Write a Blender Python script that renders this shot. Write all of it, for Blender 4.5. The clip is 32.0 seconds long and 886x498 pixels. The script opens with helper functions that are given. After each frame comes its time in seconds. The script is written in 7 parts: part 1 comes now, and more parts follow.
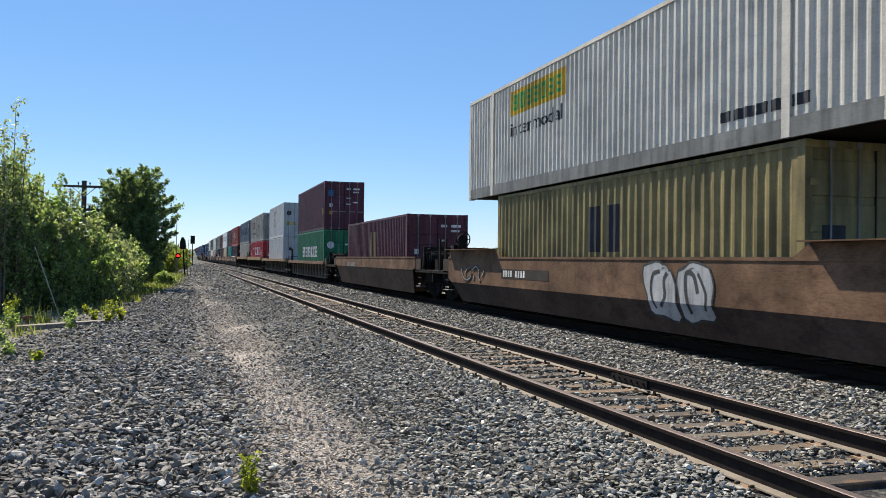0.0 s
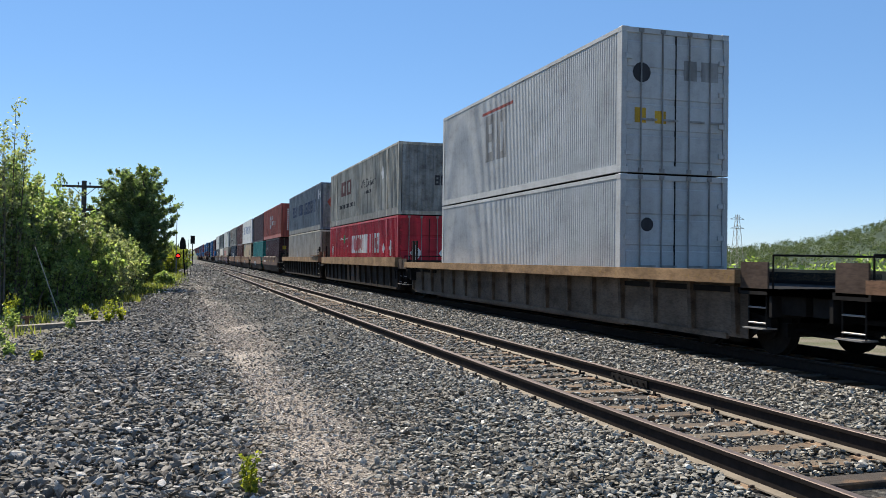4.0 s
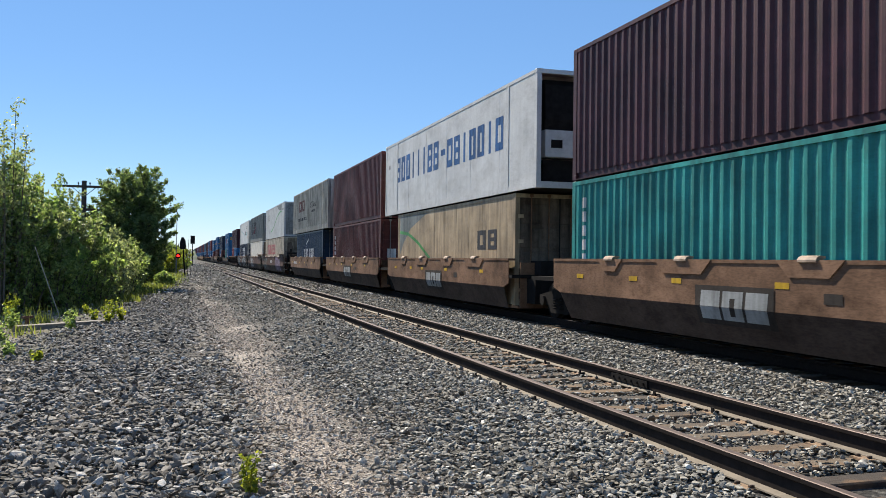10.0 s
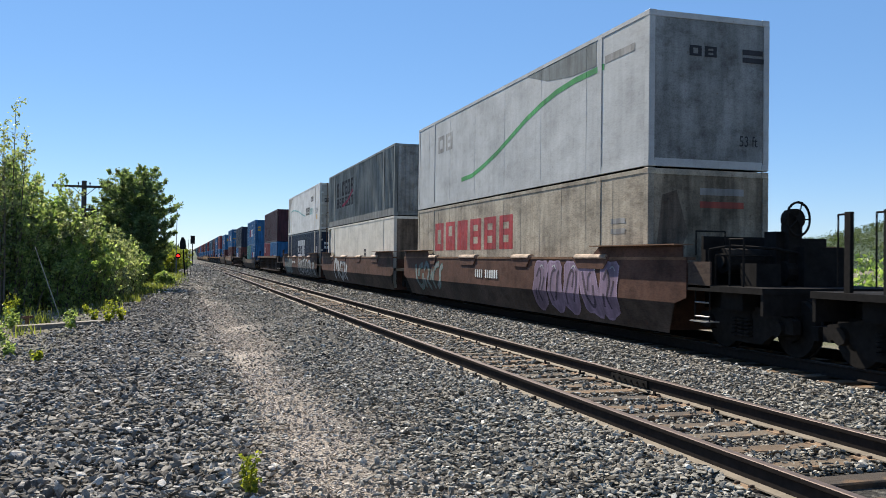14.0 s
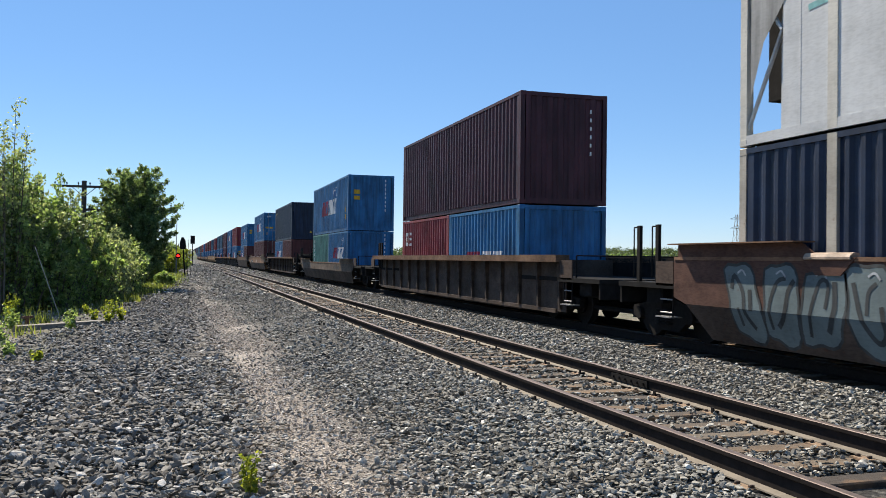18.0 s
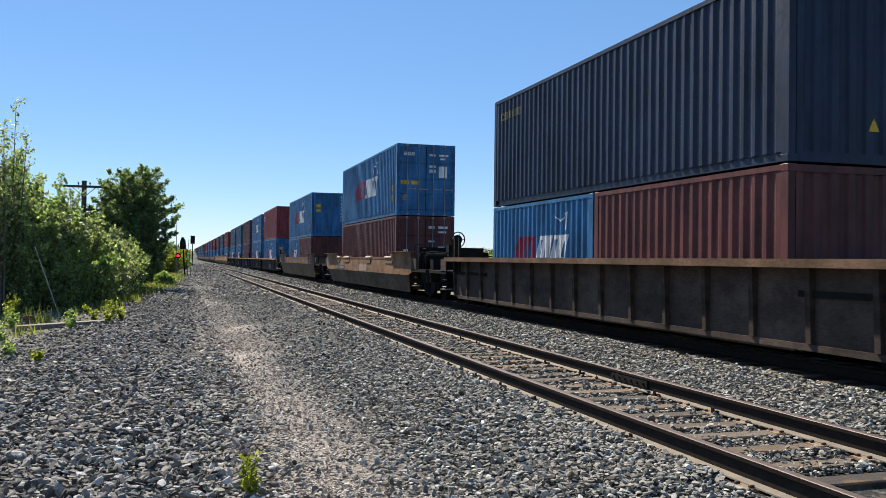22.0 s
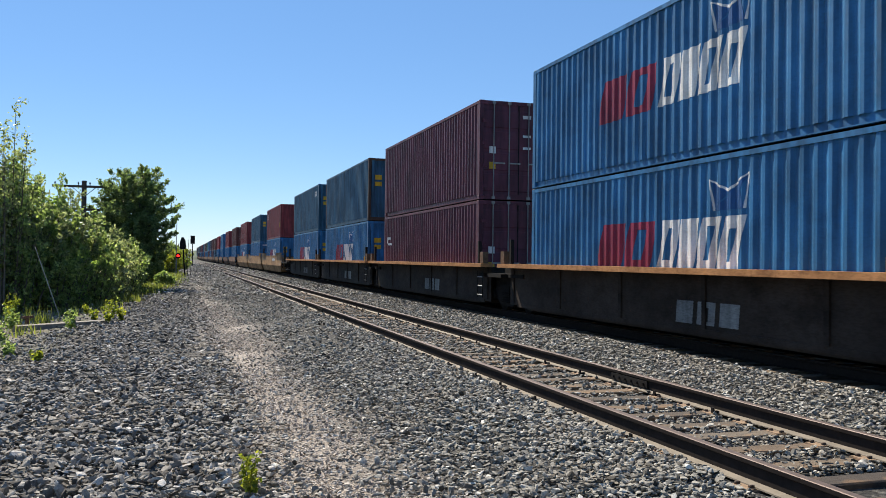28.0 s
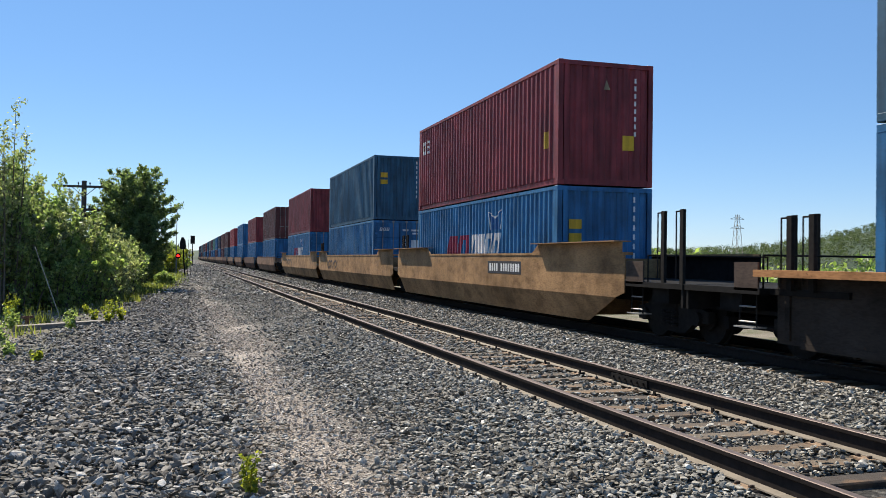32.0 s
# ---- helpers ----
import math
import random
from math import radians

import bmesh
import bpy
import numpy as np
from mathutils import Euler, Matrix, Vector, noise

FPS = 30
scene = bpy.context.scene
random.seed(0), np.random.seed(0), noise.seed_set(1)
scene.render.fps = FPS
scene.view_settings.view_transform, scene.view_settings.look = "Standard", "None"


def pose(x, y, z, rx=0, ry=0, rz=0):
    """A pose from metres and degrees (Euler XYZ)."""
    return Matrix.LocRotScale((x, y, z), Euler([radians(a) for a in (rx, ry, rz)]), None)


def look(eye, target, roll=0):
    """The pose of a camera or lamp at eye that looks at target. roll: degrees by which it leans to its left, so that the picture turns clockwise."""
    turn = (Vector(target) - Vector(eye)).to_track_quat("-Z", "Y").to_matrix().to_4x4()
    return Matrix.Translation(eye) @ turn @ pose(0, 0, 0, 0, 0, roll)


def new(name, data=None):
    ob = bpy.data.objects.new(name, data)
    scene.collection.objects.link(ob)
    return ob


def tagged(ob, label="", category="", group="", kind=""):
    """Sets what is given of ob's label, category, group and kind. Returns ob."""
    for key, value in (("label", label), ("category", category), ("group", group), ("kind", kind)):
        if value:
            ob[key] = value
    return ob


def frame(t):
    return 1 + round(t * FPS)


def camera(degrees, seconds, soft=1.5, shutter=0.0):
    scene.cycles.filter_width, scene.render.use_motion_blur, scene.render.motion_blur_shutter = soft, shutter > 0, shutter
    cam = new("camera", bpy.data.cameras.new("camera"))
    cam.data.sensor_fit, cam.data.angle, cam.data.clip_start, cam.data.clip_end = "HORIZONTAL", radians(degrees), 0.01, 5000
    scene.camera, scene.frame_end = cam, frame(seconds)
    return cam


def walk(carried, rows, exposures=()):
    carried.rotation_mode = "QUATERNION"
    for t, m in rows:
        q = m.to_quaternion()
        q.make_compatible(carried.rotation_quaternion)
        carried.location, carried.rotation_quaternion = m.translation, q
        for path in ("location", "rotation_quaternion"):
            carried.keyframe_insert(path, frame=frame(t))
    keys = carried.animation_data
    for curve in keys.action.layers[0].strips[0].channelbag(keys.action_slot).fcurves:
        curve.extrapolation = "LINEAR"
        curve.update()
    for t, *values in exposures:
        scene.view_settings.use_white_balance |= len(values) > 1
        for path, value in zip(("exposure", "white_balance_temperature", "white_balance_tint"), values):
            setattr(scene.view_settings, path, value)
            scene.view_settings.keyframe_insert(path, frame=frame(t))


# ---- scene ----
cam = camera(53.82, 32.0, soft=0.85, shutter=0.045)
EYE = (0.0, 0.0, 1.3773)
AIM = (math.sin(radians(16.7427)) * math.cos(radians(0.7042)), math.cos(radians(16.7427)) * math.cos(radians(0.7042)), 1.3773 + math.sin(radians(0.7042)))
walk(cam, [(0.0, look(EYE, AIM, 0.718)), (32.0, look(EYE, AIM, 0.718))], [(0.0, 0.84, 6480, 10), (32.0, 0.84, 6480, 10)])

# ---- light: clear afternoon sky, sun high and ahead, a little to the field side ----
SUN_AZ, SUN_EL = -17.5, 46.0          # degrees from the track's direction, degrees up
world = bpy.data.worlds.new("sky")
scene.world = world
world.use_nodes = True
wn = world.node_tree
wn.nodes.clear()
sky = wn.nodes.new("ShaderNodeTexSky")
sky.sky_type, sky.sun_disc = "NISHITA", False
sky.sun_elevation, sky.sun_rotation = radians(SUN_EL), radians(SUN_AZ)
sky.altitude, sky.air_density, sky.dust_density, sky.ozone_density = 1800, 1.0, 0.0, 1.6
bg = wn.nodes.new("ShaderNodeBackground")
bg.inputs["Strength"].default_value = 0.067
wo = wn.nodes.new("ShaderNodeOutputWorld")
hsv = wn.nodes.new("ShaderNodeHueSaturation")
hsv.inputs["Saturation"].default_value = 1.2
wn.links.new(sky.outputs[0], hsv.inputs["Color"])
even = wn.nodes.new("ShaderNodeMix")          # a clear northern sky: little change from horizon to zenith
even.data_type = "RGBA"
even.inputs[0].default_value = 0.42
even.inputs[7].default_value = (2.25, 4.4, 8.5, 1)
wn.links.new(hsv.outputs[0], even.inputs[6])
wn.links.new(even.outputs[2], bg.inputs[0])
wn.links.new(bg.outputs[0], wo.inputs[0])
sun_data = bpy.data.lights.new("sun", "SUN")
sun_data.energy, sun_data.angle, sun_data.color = 5.0, radians(0.53), (1.0, 0.91, 0.77)
sun = new("sun", sun_data)
sx, sy, sz = math.sin(radians(SUN_AZ)) * math.cos(radians(SUN_EL)), math.cos(radians(SUN_AZ)) * math.cos(radians(SUN_EL)), math.sin(radians(SUN_EL))
sun.matrix_world = look((sx * 100, sy * 100, sz * 100), (0, 0, 0))

# ---- plan ----
NEAR_RAIL, GAUGE = 3.889, 1.508       # centre of the near track's field rail, rail spacing
TRAIN_X = 9.477                       # centre of the train's track
RAIL_TOP = 0.0
TIE_TOP = -0.175
rng = random.Random(7)


# ---- geometry helpers ----
class Geo:
    """Collects plain polygons for one mesh."""
    def __init__(self):
        self.v, self.f = [], []

    def face(self, *pts):
        n = len(self.v)
        self.v += [tuple(p) for p in pts]
        self.f.append(tuple(range(n, n + len(pts))))

    def box(self, x0, x1, y0, y1, z0, z1):
        n = len(self.v)
        self.v += [(x, y, z) for z in (z0, z1) for y in (y0, y1) for x in (x0, x1)]
        self.f += [tuple(n + i for i in q) for q in ((0, 2, 3, 1), (4, 5, 7, 6), (0, 1, 5, 4), (2, 6, 7, 3), (0, 4, 6, 2), (1, 3, 7, 5))]
        return self

    def prism(self, prof, a, b, axis="y"):
        """Extrudes a profile: (x, z) pairs along y, (y, z) pairs along x, or (x, y) pairs along z."""
        def at(p, c):
            return {"y": (p[0], c, p[1]), "x": (c, p[0], p[1]), "z": (p[0], p[1], c)}[axis]
        n, k = len(self.v), len(prof)
        self.v += [at(p, a) for p in prof] + [at(p, b) for p in prof]
        self.f += [tuple(n + i for i in range(k)), tuple(n + k + i for i in reversed(range(k)))]
        self.f += [(n + i, n + k + i, n + k + (i + 1) % k, n + (i + 1) % k) for i in range(k)]
        return self

    def rod(self, p, q, r, k=8, r2=None):
        """A straight round bar from p to q."""
        p, q = Vector(p), Vector(q)
        d = (q - p).normalized()
        u = d.orthogonal().normalized()
        w = d.cross(u)
        r2 = r if r2 is None else r2
        n = len(self.v)
        for c, rr in ((p, r), (q, r2)):
            self.v += [tuple(c + (u * math.cos(2 * math.pi * i / k) + w * math.sin(2 * math.pi * i / k)) * rr) for i in range(k)]
        self.f += [(n + i, n + (i + 1) % k, n + k + (i + 1) % k, n + k + i) for i in range(k)]
        self.f += [tuple(n + i for i in reversed(range(k))), tuple(n + k + i for i in range(k))]
        return self

    def tube(self, pts, r, k=6):
        for a, b in zip(pts, pts[1:]):
            self.rod(a, b, r, k)
        return self

    def mesh(self, name, smooth=False, weld=False):
        me = bpy.data.meshes.new(name)
        if weld:
            seen, order, ids = {}, [], []
            for p in self.v:
                k = tuple(round(c, 4) for c in p)
                if k not in seen:
                    seen[k] = len(order)
                    order.append(p)
                ids.append(seen[k])
            faces = [tuple(dict.fromkeys(ids[i] for i in f)) for f in self.f]
            me.from_pydata(order, [], [f for f in faces if len(f) > 2])
        else:
            me.from_pydata(self.v, [], self.f)
        if smooth:
            me.polygons.foreach_set("use_smooth", [True] * len(me.polygons))
        me.update()
        return me


def dressed(me, material):
    if not me.materials:
        me.materials.append(material)
    return me


def part(name, geo, material, parent, label="", at=None):
    """One mesh object under a thing or a part. geo: a Geo or a finished mesh."""
    me = geo if isinstance(geo, bpy.types.Mesh) else geo.mesh(name)
    ob = new(name, dressed(me, material))
    ob.parent = parent
    if at is not None:
        ob.location = at
    if label:
        ob["label"] = label
    return ob


def thing(name, label, category, group="", kind="", at=(0, 0, 0)):
    ob = new(name)
    ob.empty_display_size = 0.2
    ob.location = at
    return tagged(ob, label, category, group, kind)


def structure(name, geo, material, label, category=""):
    me = geo if isinstance(geo, bpy.types.Mesh) else geo.mesh(name)
    return tagged(new(name, dressed(me, material)), label, category or name, "", "structure")


def bevelled(geo, name, width, segments=1):
    bm = bmesh.new()
    bm.from_mesh(geo.mesh(name))
    bmesh.ops.remove_doubles(bm, verts=bm.verts, dist=1e-5)
    bmesh.ops.bevel(bm, geom=bm.edges[:], offset=width, segments=segments, affect="EDGES", clamp_overlap=True)
    me = bpy.data.meshes.new(name)
    bm.to_mesh(me)
    bm.free()
    return me


# ---- materials ----
def shader(name):
    m = bpy.data.materials.new(name)
    m.use_nodes = True
    nt = m.node_tree
    b = nt.nodes["Principled BSDF"]
    return m, nt, b


def link(nt, a, b):
    nt.links.new(a, b)


def ramp(nt, fac, stops):
    r = nt.nodes.new("ShaderNodeValToRGB")
    el = r.color_ramp.elements
    while len(el) < len(stops):
        el.new(0.5)
    for e, (p, c) in zip(el, stops):
        e.position, e.color = p, (*c, 1) if len(c) == 3 else c
    link(nt, fac, r.inputs[0])
    return r.outputs[0]


def tex(nt, kind, scale, coord="Object", stretch=(1, 1, 1), detail=4.0, rough=0.55):
    tc = nt.nodes.new("ShaderNodeTexCoord")
    mp = nt.nodes.new("ShaderNodeMapping")
    mp.inputs["Scale"].default_value = stretch
    link(nt, tc.outputs[coord], mp.inputs[0])
    if kind == "noise":
        t = nt.nodes.new("ShaderNodeTexNoise")
        t.inputs["Scale"].default_value, t.inputs["Detail"].default_value, t.inputs["Roughness"].default_value = scale, detail, rough
    else:
        t = nt.nodes.new("ShaderNodeTexVoronoi")
        t.inputs["Scale"].default_value = scale
    link(nt, mp.outputs[0], t.inputs["Vector"])
    return t


def mix(nt, fac, a, b, mode="MIX"):
    m = nt.nodes.new("ShaderNodeMix")
    m.data_type, m.blend_type = "RGBA", mode
    for sock, val in ((m.inputs[0], fac), (m.inputs[6], a), (m.inputs[7], b)):
        if isinstance(val, (int, float)):
            sock.default_value = val
        elif isinstance(val, tuple):
            sock.default_value = (*val, 1)
        else:
            link(nt, val, sock)
    return m.outputs[2]


def bump(nt, b, height, strength, dist):
    n = nt.nodes.new("ShaderNodeBump")
    n.inputs["Strength"].default_value, n.inputs["Distance"].default_value = strength, dist
    link(nt, height, n.inputs["Height"])
    link(nt, n.outputs[0], b.inputs["Normal"])


def paint(name, colour, rough=0.5, wear=0.35, rust=(0.10, 0.045, 0.025), streak=1.0, fade=0.25, gloss=0.27, grime=0.3):
    """Weathered paint on steel: faded patches, dirt runs down the sheet, rust specks."""
    m, nt, b = shader(name)
    big = tex(nt, "noise", 0.7, detail=3)
    runs = tex(nt, "noise", 5.0, stretch=(1.0, 1.0, 0.12), detail=5)
    spots = tex(nt, "noise", 9.0, detail=8, rough=0.7)
    pale = tuple(min(1, c * (1 + fade) + 0.02 * fade) for c in colour)
    dark = tuple(c * (1 - fade) for c in colour)
    base = mix(nt, ramp(nt, big.outputs[0], [(0.3, (0, 0, 0)), (0.7, (1, 1, 1))]), dark, pale)
    dirt = mix(nt, 1.0, base, ramp(nt, runs.outputs[0], [(0.35, (1 - 0.45 * streak,) * 3), (0.62, (1, 1, 1))]), "MULTIPLY")
    stain = tex(nt, "noise", 1.7, stretch=(1.0, 0.6, 1.3), detail=9, rough=0.72)
    dirt = mix(nt, 1.0, dirt, ramp(nt, stain.outputs[0], [(0.36, (1 - 0.55 * grime, 1 - 0.58 * grime, 1 - 0.6 * grime)), (0.5, (1, 1, 1)), (0.66, (1 + 0.25 * grime,) * 3)]), "MULTIPLY")
    fine = tex(nt, "noise", 38.0, stretch=(1.0, 0.25, 1.0), detail=3)
    dirt = mix(nt, 1.0, dirt, ramp(nt, fine.outputs[0], [(0.38, (1 - 0.3 * grime,) * 3), (0.55, (1, 1, 1))]), "MULTIPLY")
    final = mix(nt, ramp(nt, spots.outputs[0], [(0.66 - 0.08 * wear, (0, 0, 0)), (0.74, (min(1, wear * 1.6),) * 3)]), dirt, rust)
    link(nt, final, b.inputs["Base Color"])
    link(nt, ramp(nt, spots.outputs[0], [(0.3, (rough - 0.1,) * 3), (0.8, (min(1, rough + 0.25),) * 3)]), b.inputs["Roughness"])
    bump(nt, b, spots.outputs[0], 0.12, 0.01)
    b.inputs["Specular IOR Level"].default_value = 0.06 if max(colour) < 0.03 else gloss
    return m


def plain(name, colour, rough=0.6, metal=0.0, vary=0.2, scale=6.0, bumpy=0.1):
    m, nt, b = shader(name)
    t = tex(nt, "noise", scale, detail=6, rough=0.65)
    c = ramp(nt, t.outputs[0], [(0.3, tuple(x * (1 - vary) for x in colour)), (0.7, tuple(min(1, x * (1 + vary)) for x in colour))])
    link(nt, c, b.inputs["Base Color"])
    b.inputs["Roughness"].default_value, b.inputs["Metallic"].default_value = rough, metal
    if max(colour) < 0.03:
        b.inputs["Specular IOR Level"].default_value = 0.08
    bump(nt, b, t.outputs[0], bumpy, 0.01)
    return m


def stone_mat(name, dark, mid, light, tint):
    m, nt, b = shader(name)
    g = nt.nodes.new("ShaderNodeNewGeometry")
    oi = nt.nodes.new("ShaderNodeObjectInfo")
    add = nt.nodes.new("ShaderNodeMath")
    add.operation = "ADD"
    fr = nt.nodes.new("ShaderNodeMath")
    fr.operation = "FRACT"
    link(nt, g.outputs["Random Per Island"], add.inputs[0])
    link(nt, oi.outputs["Random"], add.inputs[1])
    link(nt, add.outputs[0], fr.inputs[0])
    per = ramp(nt, fr.outputs[0], [(0.0, dark), (0.3, mid), (0.62, tint), (0.85, mid), (1.0, light)])
    grain = tex(nt, "noise", 45.0, detail=7, rough=0.75)
    dust = tex(nt, "noise", 1.3, detail=4)
    c = mix(nt, 1.0, per, ramp(nt, grain.outputs[0], [(0.32, (0.5,) * 3), (0.68, (1.55,) * 3)]), "MULTIPLY")
    c = mix(nt, ramp(nt, dust.outputs[0], [(0.42, (0, 0, 0)), (0.72, (0.45,) * 3)]), c, (0.27, 0.225, 0.17))
    link(nt, c, b.inputs["Base Color"])
    b.inputs["Roughness"].default_value = 0.9
    b.inputs["Specular IOR Level"].default_value = 0.2
    bump(nt, b, grain.outputs[0], 0.35, 0.006)
    return m


def gravel_mat():
    """Ground sheet: crushed stone, a trodden strip of tan fines, soil and grass further out."""
    m, nt, b = shader("gravel_ground")
    vor = tex(nt, "voronoi", 17.0)
    fine = tex(nt, "noise", 90.0, detail=4)
    patch = tex(nt, "noise", 0.8, detail=5)
    # cells kept dark and their rims darker: painted shade between the stones
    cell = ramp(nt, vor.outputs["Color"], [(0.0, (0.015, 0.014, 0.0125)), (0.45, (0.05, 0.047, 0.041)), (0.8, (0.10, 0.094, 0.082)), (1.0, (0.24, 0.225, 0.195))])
    gap_shade = ramp(nt, vor.outputs["Distance"], [(0.25, (1, 1, 1)), (0.75, (0.22, 0.21, 0.2))])
    stone = mix(nt, 1.0, cell, gap_shade, "MULTIPLY")
    tc = nt.nodes.new("ShaderNodeTexCoord")
    sep = nt.nodes.new("ShaderNodeSeparateXYZ")
    link(nt, tc.outputs["Object"], sep.inputs[0])
    wob = nt.nodes.new("ShaderNodeMath")
    wob.operation = "MULTIPLY_ADD"
    link(nt, patch.outputs[0], wob.inputs[0])
    wob.inputs[1].default_value = 0.9
    link(nt, sep.outputs[0], wob.inputs[2])

    def band(lo, hi, soft):
        up = nt.nodes.new("ShaderNodeMapRange")
        up.inputs[1].default_value, up.inputs[2].default_value = lo, lo + soft
        dn = nt.nodes.new("ShaderNodeMapRange")
        dn.inputs[1].default_value, dn.inputs[2].default_value, dn.inputs[3].default_value, dn.inputs[4].default_value = hi - soft, hi, 1.0, 0.0
        mu = nt.nodes.new("ShaderNodeMath")
        mu.operation = "MULTIPLY"
        link(nt, wob.outputs[0], up.inputs[0])
        link(nt, wob.outputs[0], dn.inputs[0])
        link(nt, up.outputs[0], mu.inputs[0])
        link(nt, dn.outputs[0], mu.inputs[1])
        return mu.outputs[0]
    fines = ramp(nt, fine.outputs[0], [(0.36, (0.15, 0.122, 0.097)), (0.5, (0.34, 0.288, 0.232)), (0.64, (0.56, 0.48, 0.40))])
    fade = nt.nodes.new("ShaderNodeMapRange")
    fade.inputs[1].default_value, fade.inputs[2].default_value, fade.inputs[3].default_value, fade.inputs[4].default_value = 20.0, 55.0, 1.0, 0.25
    link(nt, sep.outputs[1], fade.inputs[0])
    worn = nt.nodes.new("ShaderNodeMath")
    worn.operation = "MULTIPLY"
    link(nt, band(0.6, 2.5, 0.8), worn.inputs[0])
    link(nt, fade.outputs[0], worn.inputs[1])
    c = mix(nt, worn.outputs[0], stone, mix(nt, 0.75, stone, fines))
    soil = ramp(nt, patch.outputs[0], [(0.35, (0.085, 0.095, 0.035)), (0.55, (0.16, 0.135, 0.09)), (0.8, (0.26, 0.225, 0.17))])
    c = mix(nt, band(-400.0, -1.5, 1.4), c, soil)
    c = mix(nt, band(12.8, 900.0, 1.5), c, soil)
    link(nt, c, b.inputs["Base Color"])
    b.inputs["Roughness"].default_value = 0.95
    h = mix(nt, 0.3, vor.outputs["Distance"], fine.outputs[0])
    n = nt.nodes.new("ShaderNodeBump")
    n.invert = True
    n.inputs["Strength"].default_value, n.inputs["Distance"].default_value = 0.9, 0.05
    link(nt, h, n.inputs["Height"])
    link(nt, n.outputs[0], b.inputs["Normal"])
    return m


def leaf_mat(name, dark, light):
    m, nt, b = shader(name)
    g = nt.nodes.new("ShaderNodeNewGeometry")
    big = tex(nt, "noise", 0.6, detail=2)
    c = ramp(nt, g.outputs["Random Per Island"], [(0.0, dark), (0.55, tuple((a + l) / 2 for a, l in zip(dark, light))), (1.0, light)])
    c = mix(nt, 1.0, c, ramp(nt, big.outputs[0], [(0.3, (0.75,) * 3), (0.7, (1.15,) * 3)]), "MULTIPLY")
    link(nt, c, b.inputs["Base Color"])
    b.inputs["Roughness"].default_value = 0.4
    tr = nt.nodes.new("ShaderNodeBsdfTranslucent")
    link(nt, mix(nt, 1.0, c, (1.45, 1.4, 0.8), "MULTIPLY"), tr.inputs["Color"])
    ms = nt.nodes.new("ShaderNodeMixShader")
    ms.inputs[0].default_value = 0.62
    link(nt, b.outputs[0], ms.inputs[1])
    link(nt, tr.outputs[0], ms.inputs[2])
    link(nt, ms.outputs[0], nt.nodes["Material Output"].inputs["Surface"])
    return m


GRAVEL = gravel_mat()
STONE = stone_mat("ballast_stone", (0.030, 0.0285, 0.0245), (0.172, 0.164, 0.144), (0.58, 0.555, 0.49), (0.325, 0.306, 0.26))
STONE_DARK = stone_mat("coarse_stone", (0.021, 0.0195, 0.018), (0.138, 0.131, 0.119), (0.56, 0.53, 0.48), (0.30, 0.283, 0.252))
# web colour: dark rust, deepened by the shade under the rail head
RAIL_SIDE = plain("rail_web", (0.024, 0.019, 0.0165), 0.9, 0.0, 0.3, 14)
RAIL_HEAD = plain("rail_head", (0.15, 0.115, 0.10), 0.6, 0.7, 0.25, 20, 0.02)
RAIL_SHADED = plain("shaded_rail_head", (0.05, 0.045, 0.042), 0.75, 0.3, 0.2, 20, 0.02)
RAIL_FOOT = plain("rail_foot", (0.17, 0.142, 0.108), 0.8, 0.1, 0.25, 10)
PLATE = plain("rusty_tie_plate", (0.22, 0.145, 0.088), 0.9, 0.0, 0.45, 14, 0.2)
RUST = plain("rusty_iron", (0.15, 0.082, 0.045), 0.85, 0.2, 0.4, 18, 0.2)
SPIKE = plain("brown_spike_iron", (0.07, 0.045, 0.03), 0.85, 0.0, 0.3, 12)
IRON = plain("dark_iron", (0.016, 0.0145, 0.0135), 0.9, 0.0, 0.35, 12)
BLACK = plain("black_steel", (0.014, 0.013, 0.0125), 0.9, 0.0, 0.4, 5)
STEEL_EDGE = plain("worn_step_edge", (0.24, 0.23, 0.22), 0.55, 0.3, 0.3)
TREAD = plain("wheel_tread", (0.30, 0.29, 0.28), 0.35, 0.9, 0.1)
WHITE_INK = paint("white_lettering", (0.72, 0.72, 0.70), 0.6, 0.3)
BARK = plain("bark", (0.10, 0.085, 0.065), 0.9, 0.0, 0.4, 12, 0.4)
LEAF = leaf_mat("leaf", (0.083, 0.140, 0.046), (0.353, 0.450, 0.185))
LEAF_DARK = leaf_mat("leaf_dark", (0.083, 0.147, 0.043), (0.297, 0.406, 0.139))
LEAF_GREY = leaf_mat("leaf_grey", (0.104, 0.147, 0.074), (0.369, 0.417, 0.254))
LEAF_POPLAR = leaf_mat("leaf_poplar", (0.063, 0.107, 0.043), (0.227, 0.305, 0.143))
LEAF_FAR = leaf_mat("leaf_far", (0.035, 0.055, 0.025), (0.09, 0.125, 0.055))
LEAF_YELLOW = leaf_mat("leaf_yellow", (0.12, 0.17, 0.025), (0.36, 0.38, 0.06))
GRASS = leaf_mat("grass_blade", (0.06, 0.085, 0.02), (0.22, 0.25, 0.08))


